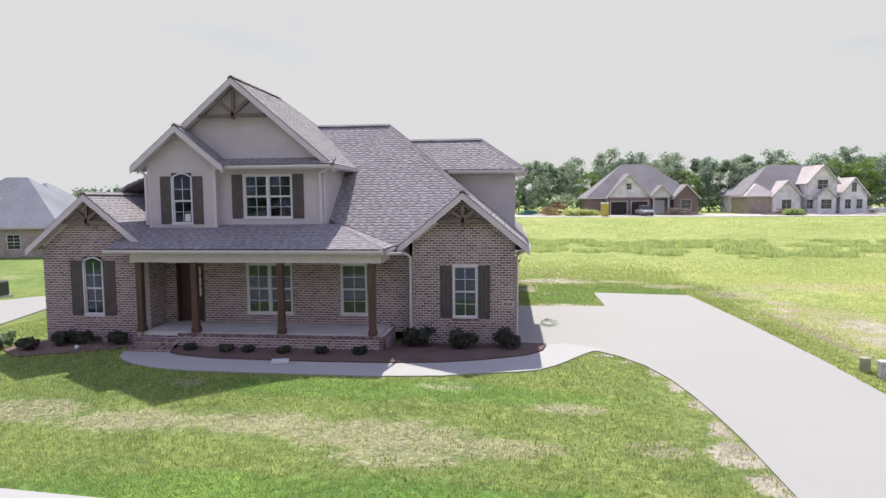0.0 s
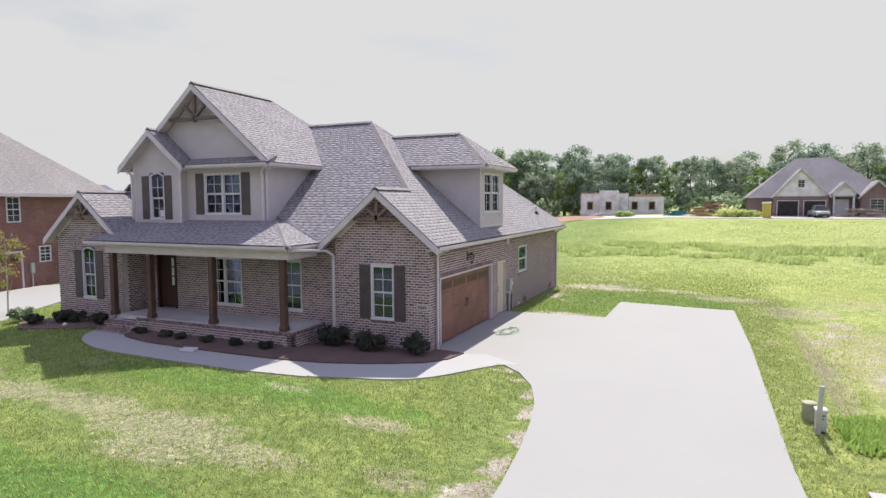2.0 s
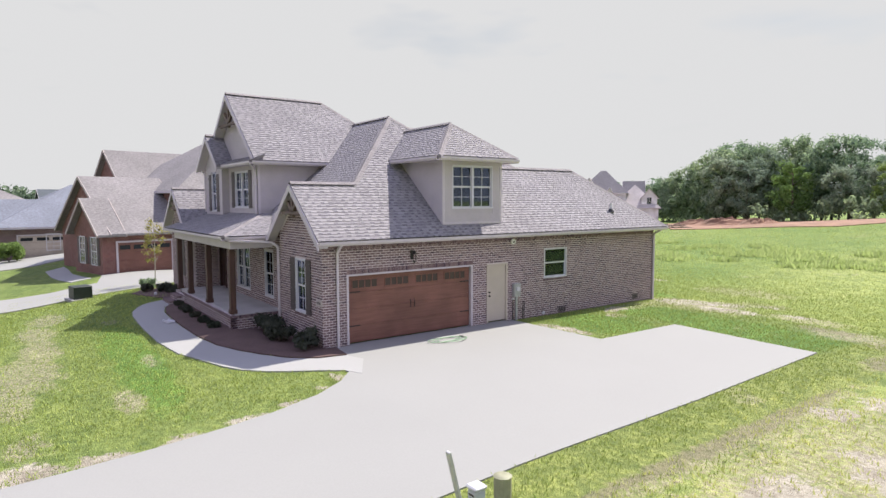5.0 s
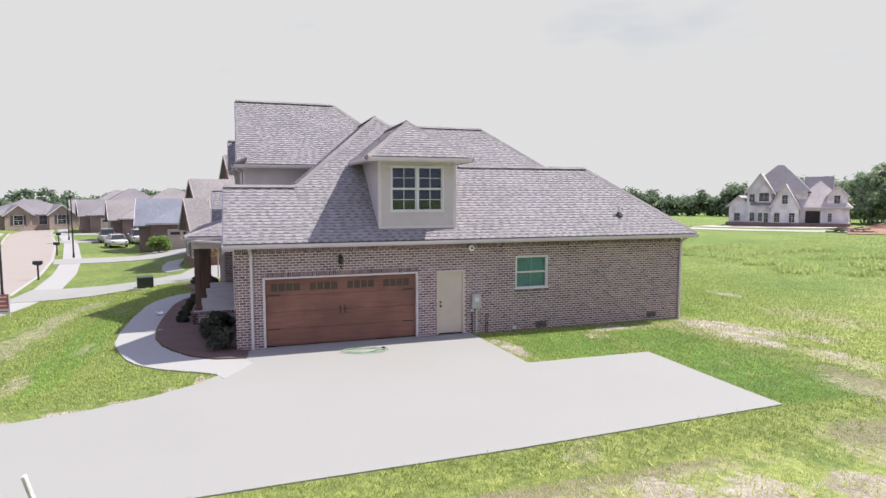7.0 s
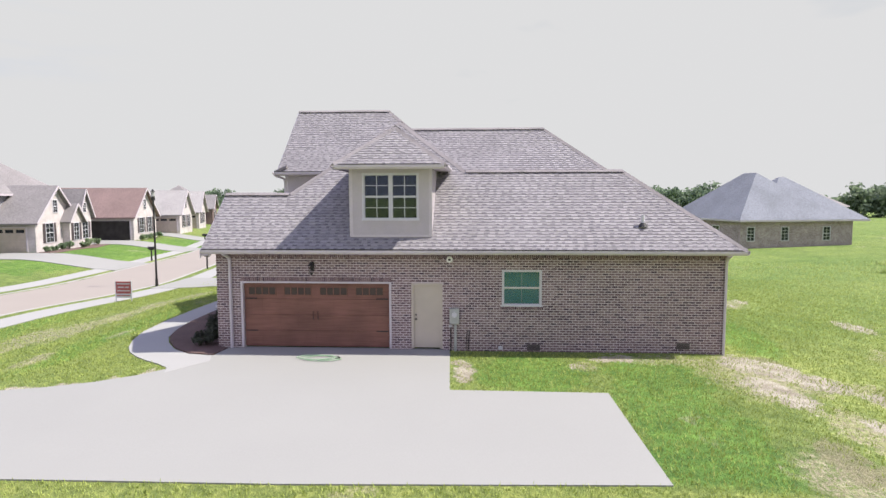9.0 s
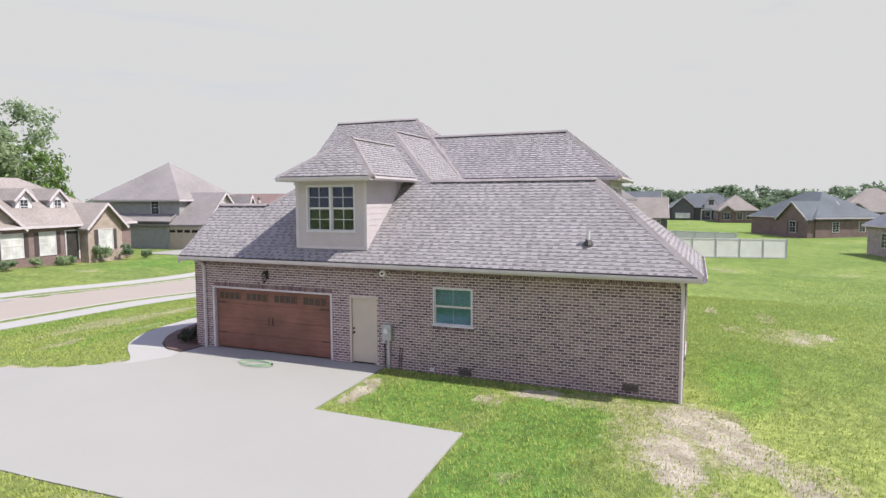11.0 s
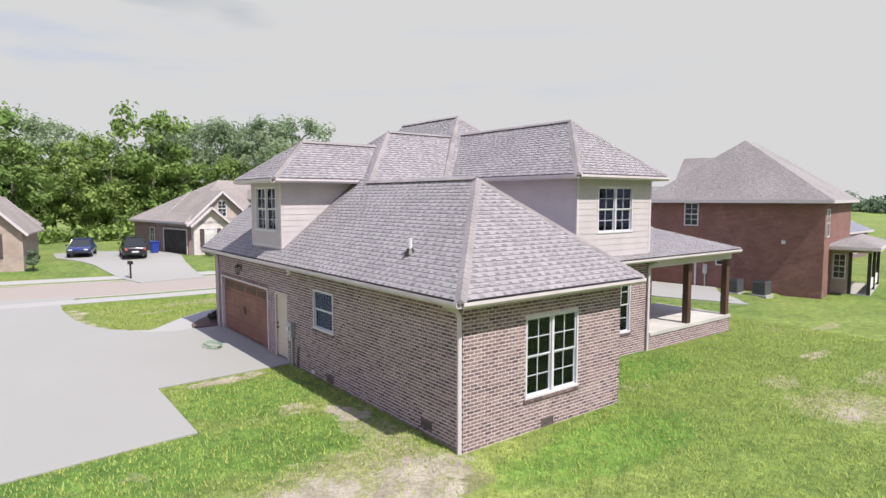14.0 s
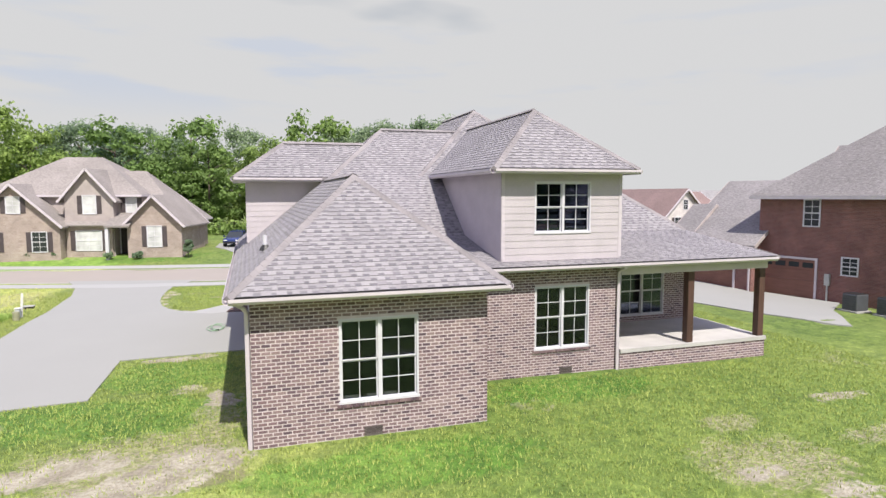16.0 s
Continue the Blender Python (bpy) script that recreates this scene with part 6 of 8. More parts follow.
hip_block(n3, .2, 9.3, 1.4, 9.5, 6.0, 1.02, F_wrap, F_dark)
gable_block(n3, -2.6, .5, .9, 8, 3.7, 1.5, "y", F_wrap, F_deck)
gable_block(n3, .3, 4.3, .2, 6, 6.0, 3.0, "y", F_wrap, F_deck)
gable_block(n3, 1.9, 4.1, -.25, 4, 5.9, 1.5, "y", F_wrap, F_deck, .25)
gable_block(n3, 4.1, 8.3, -.9, 7, 3.4, 3.7, "y", F_wrap, F_deck)
hip_block(n3, 6.6, 15.2, .4, 10, 3.2, .95, F_wrap, F_deck)
gable_block(n3, 8.9, 12.4, 3.2, 9, 5.0, 3.4, "x", F_wrap, F_dark)
gable_block(n3, 12.1, 14.9, .7, 6, 5.2, 1.5, "y", F_wrap, F_deck, .25, base=3.3)
bm = bm_new()
slab(bm, [(1.0, -.9, 3.75), (4.2, -.9, 3.75), (4.2, .1, 4.25), (1.0, .1, 4.25)], .14)
part("pent_roof", bm, F_dark, n3)
for u, z, w, hg, y in ((-1.3, .9, .9, 1.3, .9), (1.1, 4.2, .8, 1.3, .2), (3.0, 4.3, 1.5, 1.4, -.25), (1.2, .9, .7, 1.4, .2), (2.5, .9, .6, 1.4, -.25), (3.4, .5, .6, 1.8, -.25), (6.2, 3.9, .8, 1.4, -.9), (5.1, .8, .8, 1.5, -.9), (7.3, .8, .8, 1.5, -.9), (13.5, 3.8, .8, 1.4, .7), (12.6, 1.0, .5, 1.3, .4)):
    fwindow(n3, "s", y, u, z, w, hg)
fgarage(n3, "s", .4, 10.2, 2.1, 2.7, open_door=True)
boxes("foundation", F_brown, n3, [(-2.8, 15.4, -1.1, 10.1, -1.2, .70)])

# building ground between the field and the trees
tagged(flat("site_road", [(-60, 66), (-20, 76), (10, 80), (90, 79), (90, 83), (10, 84.5), (-22, 81), (-62, 71)], concrete("site_concrete", (.38, .36, .335)), 0.06), "pale concrete road past the building sites", kind="structure")
tagged(flat("bare_earth", [(-33, 68), (-23, 69.5), (-13, 71), (-8, 84), (-15, 103), (-45, 106), (-52, 92)], M_dirt, 0.10), "bare red earth on the building site", kind="structure")
tagged(flat("building_yard", [(-16, 82), (10, 85), (70, 84), (72, 89), (8, 90), (-16, 88)], simple("yard_gravel", (.48, .445, .415), 0.95, 0.2, 0.6, fine=6), 0.05), "pale gravel yard before the unfinished houses", kind="structure")


tagged(flat("trodden_ground", [tuple((n3.matrix_basis @ Vector((u, v, 0)))[:2]) for u, v in ((-5, -1.4), (16, -1.6), (21, 4), (25, -3), (21, -10), (-7, -9))], simple("trodden_earth", (.44, .40, .33), 0.95, 0.3, 0.4, fine=5), 0.08), "trodden pale earth before the unfinished house", kind="structure")


def heap(x, y, w, d, h, seed, label):
    """A long heap of loose dug earth, lumpy and uneven."""
    r_ = random.Random(seed)
    bm = bm_new()
    n_ = 14
    g_ = [[bm.verts.new(((i / n_ - .5) * w, (j / n_ - .5) * d, max(0, (1 - (2 * i / n_ - 1) ** 2) * (1 - (2 * j / n_ - 1) ** 2)) * h * r_.uniform(.55, 1.15) - .1)) for i in range(n_ + 1)] for j in range(n_ + 1)]
    for j in range(n_):
        for i in range(n_):
            bm.faces.new((g_[j][i], g_[j][i + 1], g_[j + 1][i + 1], g_[j + 1][i]))
    return tagged(part("earth_heap", bm, M_dirt, m=stand(x, y, r_.uniform(15, 45))), label, "heap of earth", "earth heaps on the building site")


for i, (x, y, w, d, h) in enumerate(((-40.5, 87.5, 9, 4, 1.1), (-33.0, 82.5, 10, 4, 1.4), (-29.0, 84.5, 7, 4, 1.2))):
    heap(x, y, w, d, h, 70 + i, "long heap of dug reddish earth on the ground")


# ---- trees ----
M_bark = simple("bark", (.13, .105, .085), 0.95, 0.3, 4, fine=25, relief=0.6)


def leaf_material(name, a, b, through_light=0.55):
    m, n, l, bs = shader(name, 0.75)
    geo, info = n.new("ShaderNodeNewGeometry"), n.new("ShaderNodeObjectInfo")
    c = mixed(n, l, geo.outputs["Random Per Island"], a, b)
    c = mixed(n, l, info.outputs["Random"], mixed(n, l, 1.0, c, (.72, .80, .75), "MULTIPLY"), mixed(n, l, 1.0, c, (1.2, 1.12, 1.0), "MULTIPLY"))
    l.new(c, bs.inputs["Base Color"])
    tr, mx, out = n.new("ShaderNodeBsdfTranslucent"), n.new("ShaderNodeMixShader"), n["Material Output"]
    l.new(c, tr.inputs[0])
    mx.inputs[0].default_value = through_light
    l.new(bs.outputs[0], mx.inputs[1])
    l.new(tr.outputs[0], mx.inputs[2])
    l.new(mx.outputs[0], out.inputs[0])
    return m


M_leaf = leaf_material("leaf_green", (.135, .215, .062), (.30, .425, .135), .45)
# far belt's leaves: distance haze painted into a paler, bluer green
M_leafhaze = leaf_material("leaf_hazed", (.235, .315, .255), (.385, .47, .365), .4)
M_leafd = leaf_material("leaf_dark", (.19, .265, .18), (.35, .455, .295), .55)
M_weed = leaf_material("weed_blade", (.37, .46, .17), (.55, .62, .29))
M_shrub = leaf_material("shrub_leaf", (.036, .045, .034), (.074, .082, .060), .3)


def leaves(name, mat, parent, centres, per, size, seed, flat_z=0.75):
    """Leaves in clumps: each clump a cloud of small folded quads round its centre (x, y, z, radius)."""
    rng = np.random.default_rng(seed)
    c = np.repeat(np.array(centres, float), per, 0)
    nn = len(c)
    d = rng.normal(size=(nn, 3))
    d /= np.linalg.norm(d, axis=1)[:, None]
    r = c[:, 3] * rng.uniform(0.0, 1.25, nn) ** 0.7
    p = c[:, :3] + d * r[:, None] * np.array((1, 1, flat_z))
    nrm = d + rng.normal(size=(nn, 3)) * 0.6 + np.array((0, 0, 0.35))
    nrm /= np.linalg.norm(nrm, axis=1)[:, None]
    t = np.cross(nrm, rng.normal(size=(nn, 3)))
    t /= np.linalg.norm(t, axis=1)[:, None]
    b = np.cross(nrm, t)
    s = size * rng.uniform(0.6, 1.3, nn)[:, None]
    v = np.stack([p - t * s, p - b * s * .55 + nrm * s * .15, p + t * s, p + b * s * .55 + nrm * s * .15], 1).reshape(-1, 3)
    me = bpy.data.meshes.new(name)
    f = np.arange(nn * 4).reshape(-1, 4)
    me.from_pydata(v.tolist(), [], f.tolist())
    me.materials.append(mat)
    ob = new(name, me)
    ob.parent = parent
    return ob


def make_tree(height, spread, seed, mat, label, clumps=46, per=70, leaf=0.42, low=0.28):
    rng = random.Random(seed)
    t = tagged(empty("tree"), label, "tree", "trees round the estate")
    bm = bm_new()
    trunk = [(0, 0, 0)]
    for i in range(1, 6):
        trunk.append((rng.uniform(-.04, .04) * height * .3, rng.uniform(-.04, .04) * height * .3, height * .15 * i))
    tube(bm, trunk, height * .018, 7, height * .006)
    cs = []
    for i in range(9):
        k = rng.randint(2, 5)
        a, e = rng.uniform(0, 6.28), rng.uniform(.25, .8)
        o = Vector(trunk[k])
        ln = spread * rng.uniform(.45, .85)
        q = o + Vector((math.cos(a) * ln * .5, math.sin(a) * ln * .5, ln * e * .6))
        e2 = o + Vector((math.cos(a) * ln, math.sin(a) * ln, ln * e))
        tube(bm, [o, q, e2], height * .007, 5, height * .002)
    part("trunk", bm, M_bark, t)
    for i in range(clumps):
        z = rng.uniform(low, 1.0)
        w = math.sqrt(max(.10, 1 - ((z - .60) / .44) ** 2))
        a, rr = rng.uniform(0, 6.28), spread * w * math.sqrt(rng.uniform(.15, 1.0))
        cs.append((math.cos(a) * rr, math.sin(a) * rr, height * z * rng.uniform(.90, 1.02), height * rng.uniform(.05, .12)))
    leaves("crown", mat, t, cs, per, leaf, seed)
    return t


protos = [make_tree(15, 4.6, 11, M_leaf, "tall leafy green deciduous tree with uneven crown", 56, 100, .28, .14),
          make_tree(17, 4.0, 23, M_leafd, "tall slim dark green deciduous tree", 56, 100, .28, .20),
          make_tree(13, 4.8, 37, M_leaf, "broad bright green deciduous tree", 52, 100, .28, .16),
          make_tree(18, 5.4, 41, M_leafd, "large dark green deciduous tree with open limbs", 62, 100, .28, .18),
          make_tree(15, 4.6, 53, M_leafhaze, "deciduous tree in the far belt, haze in its grey-green leaf colour", 56, 95, .32, .16),
          make_tree(17, 4.4, 67, M_leafhaze, "tall deciduous tree in the far belt, haze in its grey-green leaf colour", 58, 95, .32, .20)]
rng = random.Random(5)
spots = []
for i in range(44):                       # belt behind the building sites
    x = -52 + i * 3.5 + rng.uniform(-1.2, 1.2)
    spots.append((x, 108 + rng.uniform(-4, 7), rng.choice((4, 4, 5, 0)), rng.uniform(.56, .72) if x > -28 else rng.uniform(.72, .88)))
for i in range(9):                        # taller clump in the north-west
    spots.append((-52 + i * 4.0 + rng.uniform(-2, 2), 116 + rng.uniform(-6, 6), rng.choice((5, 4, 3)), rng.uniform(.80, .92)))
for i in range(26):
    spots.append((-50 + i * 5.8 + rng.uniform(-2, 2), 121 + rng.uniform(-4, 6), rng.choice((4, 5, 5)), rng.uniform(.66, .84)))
for i in range(30):                       # woods behind the houses across the street
    x = -30.5 + i * 2.9 + rng.uniform(-1.3, 1.3)
    spots.append((x, -56 + rng.uniform(-4, 3) - .05 * (x + 26), rng.choice((0, 2, 2, 1)), rng.uniform(.62, .84)))
for i in range(25):
    x = -31 + i * 3.5 + rng.uniform(-1.6, 1.6)
    spots.append((x, -66 + rng.uniform(-4, 4) - .05 * (x + 26), rng.choice((1, 3, 3, 0)), rng.uniform(.86, 1.03) if x < -12 else rng.uniform(.74, .90)))
spots += [(29.5, -57, 0, 1.2), (7.0, -59, 0, 1.06), (16.0, -58.5, 2, 1.08), (-10.0, -57, 2, 1.22), (25.0, -56, 0, .90)]
for i in range(13):                       # dense dark wood beside the unfinished house
    x = -68 + i * 2.3 + rng.uniform(-.6, .6)
    spots.append((x, 112 + rng.uniform(-2.5, 3), rng.choice((3, 1, 5)), .50 + .34 * min(1, i / 9) + rng.uniform(-.03, .05)))
used = set()
for x, y, k, s in spots:
    m = pose(x, y, gz(x, y) - .1, 0, 0, rng.uniform(0, 360)) @ Matrix.Diagonal((s * rng.uniform(.9, 1.15), s * rng.uniform(.9, 1.15), s, 1))
    if k not in used:
        used.add(k)
        protos[k].matrix_basis = m
    else:
        c = copy_thing(protos[k], Matrix.Identity(4))
        c.matrix_basis = m
# undergrowth and far woods
rngn = np.random.default_rng(8)
cl = [(x, -50.5 - .05 * (x + 26) + rngn.uniform(-2, 2), gz(x, -50) + rngn.uniform(.3, 1.6), rngn.uniform(.9, 1.7)) for x in np.arange(-20, 30, 1.0)]
foot = [(x, 103 + rngn.uniform(-2, 3), gz(x, 100) + rngn.uniform(.4, 3.2), rngn.uniform(1.2, 2.2)) for x in np.arange(-38, 100, 1.0)]
th = [(x, 108.5 + rngn.uniform(-1.5, 2), gz(x, 108) + rngn.uniform(.4, 3.5 + .17 * (x + 70)), rngn.uniform(1.3, 2.3)) for x in np.arange(-69, -38, .45)]
tagged(leaves("thicket", M_leafd, None, th + foot, 70, .4, 21), "dense dark green thicket at the foot of the wood", kind="stuff")
tagged(leaves("undergrowth", M_leaf, None, cl, 60, .35, 3), "green undergrowth at the foot of the woods", kind="stuff")
far = []
for i in range(760):
    a = radians(rngn.uniform(95, 262))
    r = rngn.uniform(255, 330)
    far.append((math.cos(a) * r, math.sin(a) * r, gz(-200, 0) + rngn.uniform(.8, 3.4), rngn.uniform(2.4, 3.6)))
for i in range(420):                      # taller stretch in the west and north-west
    a = radians(rngn.uniform(152, 186))
    r = rngn.uniform(262, 320)
    far.append((math.cos(a) * r, math.sin(a) * r, gz(-200, 0) + rngn.uniform(.5, 8.6 + 1.5 * math.sin(a * 40)), rngn.uniform(2.2, 3.4)))
# bluish haze of the distance is mixed into this leaf colour
M_farhaze = leaf_material("distant_hazed_leaf", (.135, .195, .145), (.24, .315, .225))
tagged(leaves("far_woods", M_farhaze, None, far, 45, 1.0, 9), "distant dark green woods along the horizon", kind="stuff")
ht = []
for i in range(430):
    f = rngn.uniform(0, 1)
    top = 6.2 + 1.6 * math.sin(f * 17) + .8 * math.sin(f * 41)
    ht.append((-137 + 54 * f + rngn.uniform(-3, 3), 102 + 50 * f + rngn.uniform(-3, 3), -.3 + rngn.uniform(.3, top), rngn.uniform(1.2, 2.1)))
tagged(leaves("far_thicket", M_farhaze, None, ht, 42, .6, 31), "uneven green thicket behind the unfinished house", kind="stuff")
wt = []
for i in range(260):
    f = rngn.uniform(0, 1)
    wt.append((-296 + rngn.uniform(-8, 8) + 20 * f, -135 + 150 * f, gz(-290, -60) + rngn.uniform(.3, 7.4 + 1.6 * math.sin(f * 23)), rngn.uniform(1.9, 3.0)))
tagged(leaves("far_tree_line", M_farhaze, None, wt, 60, .8, 33), "hazy green tree line across the far field", kind="stuff")
nwc = [(-95 + rngn.uniform(-22, 22), 150 + rngn.uniform(-14, 14), gz(-90, 150) + rngn.uniform(0, 8.5), rngn.uniform(2.2, 3.6)) for i in range(230)]
tagged(leaves("far_copse", M_farhaze, None, nwc, 50, .7, 12), "dark green copse beyond the building sites", kind="stuff")


# ---- fittings on the house ----
lamp = empty("wall_lantern", house)
bm = bm_new()
tube(bm, [(.01, 3.22, 2.72), (.10, 3.22, 2.80), (.16, 3.22, 2.78)], .014, 6)
box(bm, .0, .025, 3.16, 3.28, 2.55, 2.85)
part("bracket", bm, M_black, lamp)
bm = bm_new()
tube(bm, [(.16, 3.22, 2.74), (.16, 3.22, 2.80), (.16, 3.22, 2.86)], .10, 6, .01)
tube(bm, [(.16, 3.22, 2.50), (.16, 3.22, 2.46), (.16, 3.22, 2.43)], .07, 6, .01)
for k in range(6):
    a = k * math.pi / 3
    tube(bm, [(.16 + .065 * math.cos(a), 3.22 + .065 * math.sin(a), 2.50), (.16 + .09 * math.cos(a), 3.22 + .09 * math.sin(a), 2.74)], .007, 4)
part("cage", bm, M_black, lamp)
flood = empty("flood_lamp", house)
bm = bm_new()
tube(bm, [(.0, 7.72, 2.95), (.03, 7.72, 2.95)], .09, 16)
part("plate", bm, M_white, flood)
bm = bm_new()
tube(bm, [(.03, 7.72, 2.95), (.08, 7.73, 2.94)], .03, 10)
part("lamp_neck", bm, M_white, flood)
bm = bm_new()
tube(bm, [(.03, 7.72, 2.95), (.10, 7.72, 2.945), (.105, 7.72, 2.945)], .105, 18, .09)
part("lamp_dish", bm, simple("white_bulb", (.86, .86, .87), .25, .02, 2, relief=0), flood, "round white lamp dish")
bm = bm_new()
tube(bm, [(.10, 7.72, 2.945), (.125, 7.72, 2.943)], .038, 12)
part("sensor", bm, M_black, flood, "small dark round eye")
meter = empty("electric_meter", house)
boxes("cabinet", M_meter, meter, [(.01, .16, 7.72, 8.04, .86, 1.36)], bevel=.012)
bm = bm_new()
tube(bm, [(.16, 7.88, 1.16), (.21, 7.88, 1.16)], .085, 16)
part("dial", bm, M_white, meter)
boxes("conduit", M_meter, meter, [(.02, .08, 7.87, 7.95, -.2, .86)])
boxes("junction_box", M_white, meter, [(.01, .08, 7.70, 7.80, .74, .80)])
bm = bm_new()
tube(bm, [(.03, 7.75, .74), (.03, 7.76, .3), (.03, 7.75, -.15)], .016, 6)
part("cable", bm, M_black, meter)
for y in (8.25, 8.33):
    bm = bm_new()
    tube(bm, [(.03, y, -.15), (.03, y + .01, .35), (.03, y + .05, .62)], .012, 6)
    part("pipe", bm, M_black, house)
boxes("outlet_cover", M_white, house, [(.008, .06, 9.31, 9.45, .0, .12)], bevel=.01)


M_vent = simple("vent_metal", (.115, .095, .095), .6, .2, 6, relief=.05)


def foundation_vent(axis, at, sign, u, z):
    v = empty("foundation_vent", house, face_frame(axis, at, sign))
    boxes("frame", M_vent, v, [(u - .21, u + .21, .005, .022, z, z + .025), (u - .21, u + .21, .005, .022, z + .175, z + .2), (u - .21, u - .185, .005, .022, z, z + .2), (u + .185, u + .21, .005, .022, z, z + .2)])
    for i in range(5):
        boxes("slat", M_vent, v, [(u - .185, u + .185, .004, .016, z + .03 + i * .03, z + .048 + i * .03)])
    boxes("backing", M_dark, v, [(u - .19, u + .19, .0, .009, z + .01, z + .19)])


for a in (("x", 0, 1, 10.45, -.02), ("x", 0, 1, 15.2, .08), ("y", 16.5, 1, -2.6, -.06), ("y", 13.65, 1, -9.1, -.07), ("y", -.85, -1, -14.3, .02)):
    foundation_vent(*a)
# roof vent pipe with its boot
rv = empty("roof_vent", house)
bm = bm_new()
tube(bm, [(-.42, 13.95, 3.9), (-.42, 13.95, 4.36)], .055, 10)
part("pipe", bm, M_white, rv)
bm = bm_new()
tube(bm, [(-.42, 13.95, 3.98), (-.42, 13.95, 4.12)], .16, 10, .07)
part("boot", bm, M_black, rv)
# address plaque with plain bars for its number
pl = empty("address_plaque", house)
boxes("plate", simple("plaque_stone", (.46, .41, .39), .7, .1), pl, [(-.42, -.02, -.035, -.008, 1.26, 1.46)], bevel=.006)
boxes("bar", M_shutter, pl, [(-.36 + i * .075, -.315 + i * .075, -.04, -.034, 1.32, 1.40) for i in range(4)])
boxes("window_sticker", M_white, house, [(-9.25, -9.05, .395, .398, 2.0, 2.25)])
boxes("window_sticker", M_white, house, [(-11.42, -11.22, .095, .098, 4.12, 4.38)])
# corner boards of the upper floor
for r in ((-6.50, -6.478, .33, .43, 3.9, 6.02), (-12.72, -12.62, .028, .05, 3.9, 6.02), (-10.33, -10.23, .028, .05, 3.9, 6.02), (.0, .022, 4.48, 4.58, 3.7, 5.95), (.0, .022, 7.06, 7.16, 3.7, 5.95), (-7.05, -6.95, 13.65, 13.672, 3.45, 6.05), (-10.95, -10.85, 13.65, 13.672, 3.45, 6.05)):
    boxes("corner_board", M_trim, house, [r])
boxes("base_trim", M_trim, house, [(.0, .03, 4.5, 7.14, 3.66, 3.74)])


# ---- garden ----
def shrub(x, y, r, h, seed, mat=M_shrub, label="low rounded dark green shrub in the mulch bed", per=90, leaf=.07, group="shrubs round the house"):
    rng_ = random.Random(seed)
    t = tagged(empty("shrub", None, pose(x, y, gz(x, y) + .05, 0, 0, rng_.uniform(0, 360))), label, "shrub", group)
    bm = bm_new()
    for i in range(6):
        a = i * 1.05
        tube(bm, [(0, 0, 0), (math.cos(a) * r * .3, math.sin(a) * r * .3, h * .4), (math.cos(a) * r * .6, math.sin(a) * r * .6, h * .75)], .012, 4, .004)
    part("stem", bm, M_bark, t)
    cs = [(math.cos(a) * q * r, math.sin(a) * q * r, h * rng_.uniform(.3, .82), r * rng_.uniform(.28, .42)) for a, q in ((rng_.uniform(0, 6.28), math.sqrt(rng_.uniform(.02, .6))) for i in range(16))]
    leaves("foliage", mat, t, cs, per, leaf, seed, .85)
    return t


for i, (x, y, r, h) in enumerate(((-3.15, -.55, .50, .66), (-1.65, -.75, .50, .64), (-.25, -.55, .45, .60), (-4.75, -1.95, .20, .21), (-5.95, -1.98, .20, .20), (-7.15, -1.98, .19, .20), (-8.35, -1.95, .18, .19),
                                  (-9.1, -1.92, .20, .20), (-10.3, -1.9, .18, .19), (-13.1, -1.35, .34, .42), (-15.0, -1.5, .36, .42), (-15.7, -2.2, .34, .36))):
    shrub(x, y, r, h, 60 + i)
shrub(-14.4, -1.35, .30, .36, 75)
shrub(-17.0, -1.9, .42, .5, 81, M_leafd, "green leafy shrub at the corner of the bed")
# white pebble, splash block
bm = bm_new()
bmesh.ops.create_icosphere(bm, subdivisions=2, radius=.08)
tagged(part("bed_lamp", bm, M_white, m=pose(-14.05, -2.1, gz(-14, -2.1) + .12), smooth=True), "small round white ball in the flower bed", "ball")
bm = bm_new()
box(bm, -.25, .25, -.12, .12, 0, .05)
box(bm, -.25, .25, -.12, -.09, .05, .09)
box(bm, -.25, .25, .09, .12, .05, .09)
tagged(part("splash_block", bm, M_white, m=pose(-6.9, -2.98, gz(-6.9, -3.0) + .05, 0, 0, 12)), "white splash block at the edge of the mulch", "block")

# green hose coiled on the driveway
M_hose = simple("hose_green", (.22, .36, .22), .5, .1)
bm = bm_new()
pts = []
for i in range(72):
    a = i * .30
    q = .34 + .10 * math.sin(i * .21) + .05 * math.sin(i * .53)
    pts.append((math.cos(a) * q * .75 + .10 * math.sin(i * .11), math.sin(a) * q * 1.55, .014 + .006 * (i % 3)))
tube(bm, pts, .011, 5)
hose = tagged(empty("garden_hose", None, pose(1.3, 3.75, gz(1.3, 3.75) + .052)), "pale green garden hose coiled on the driveway", "hose")
part("coil", bm, M_hose, hose)
bm = bm_new()
tube(bm, [(-.1, .55, .02), (.02, .62, .03)], .03, 8)
part("nozzle", bm, M_black, hose)


# ---- street furniture ----
def pedestal(x, y, h, w, label, mat):
    t = tagged(empty("utility_pedestal", None, stand(x, y)), label, "utility box", "utility boxes by the driveway")
    bm = bm_new()
    tube(bm, [(0, 0, -.1), (0, 0, h * .93)], w, 14)
    part("body", bm, mat, t)
    bm = bm_new()
    tube(bm, [(0, 0, h * .93), (0, 0, h * .98), (0, 0, h)], w * 1.08, 14, w * .5)
    part("cap", bm, mat, t)
    return t


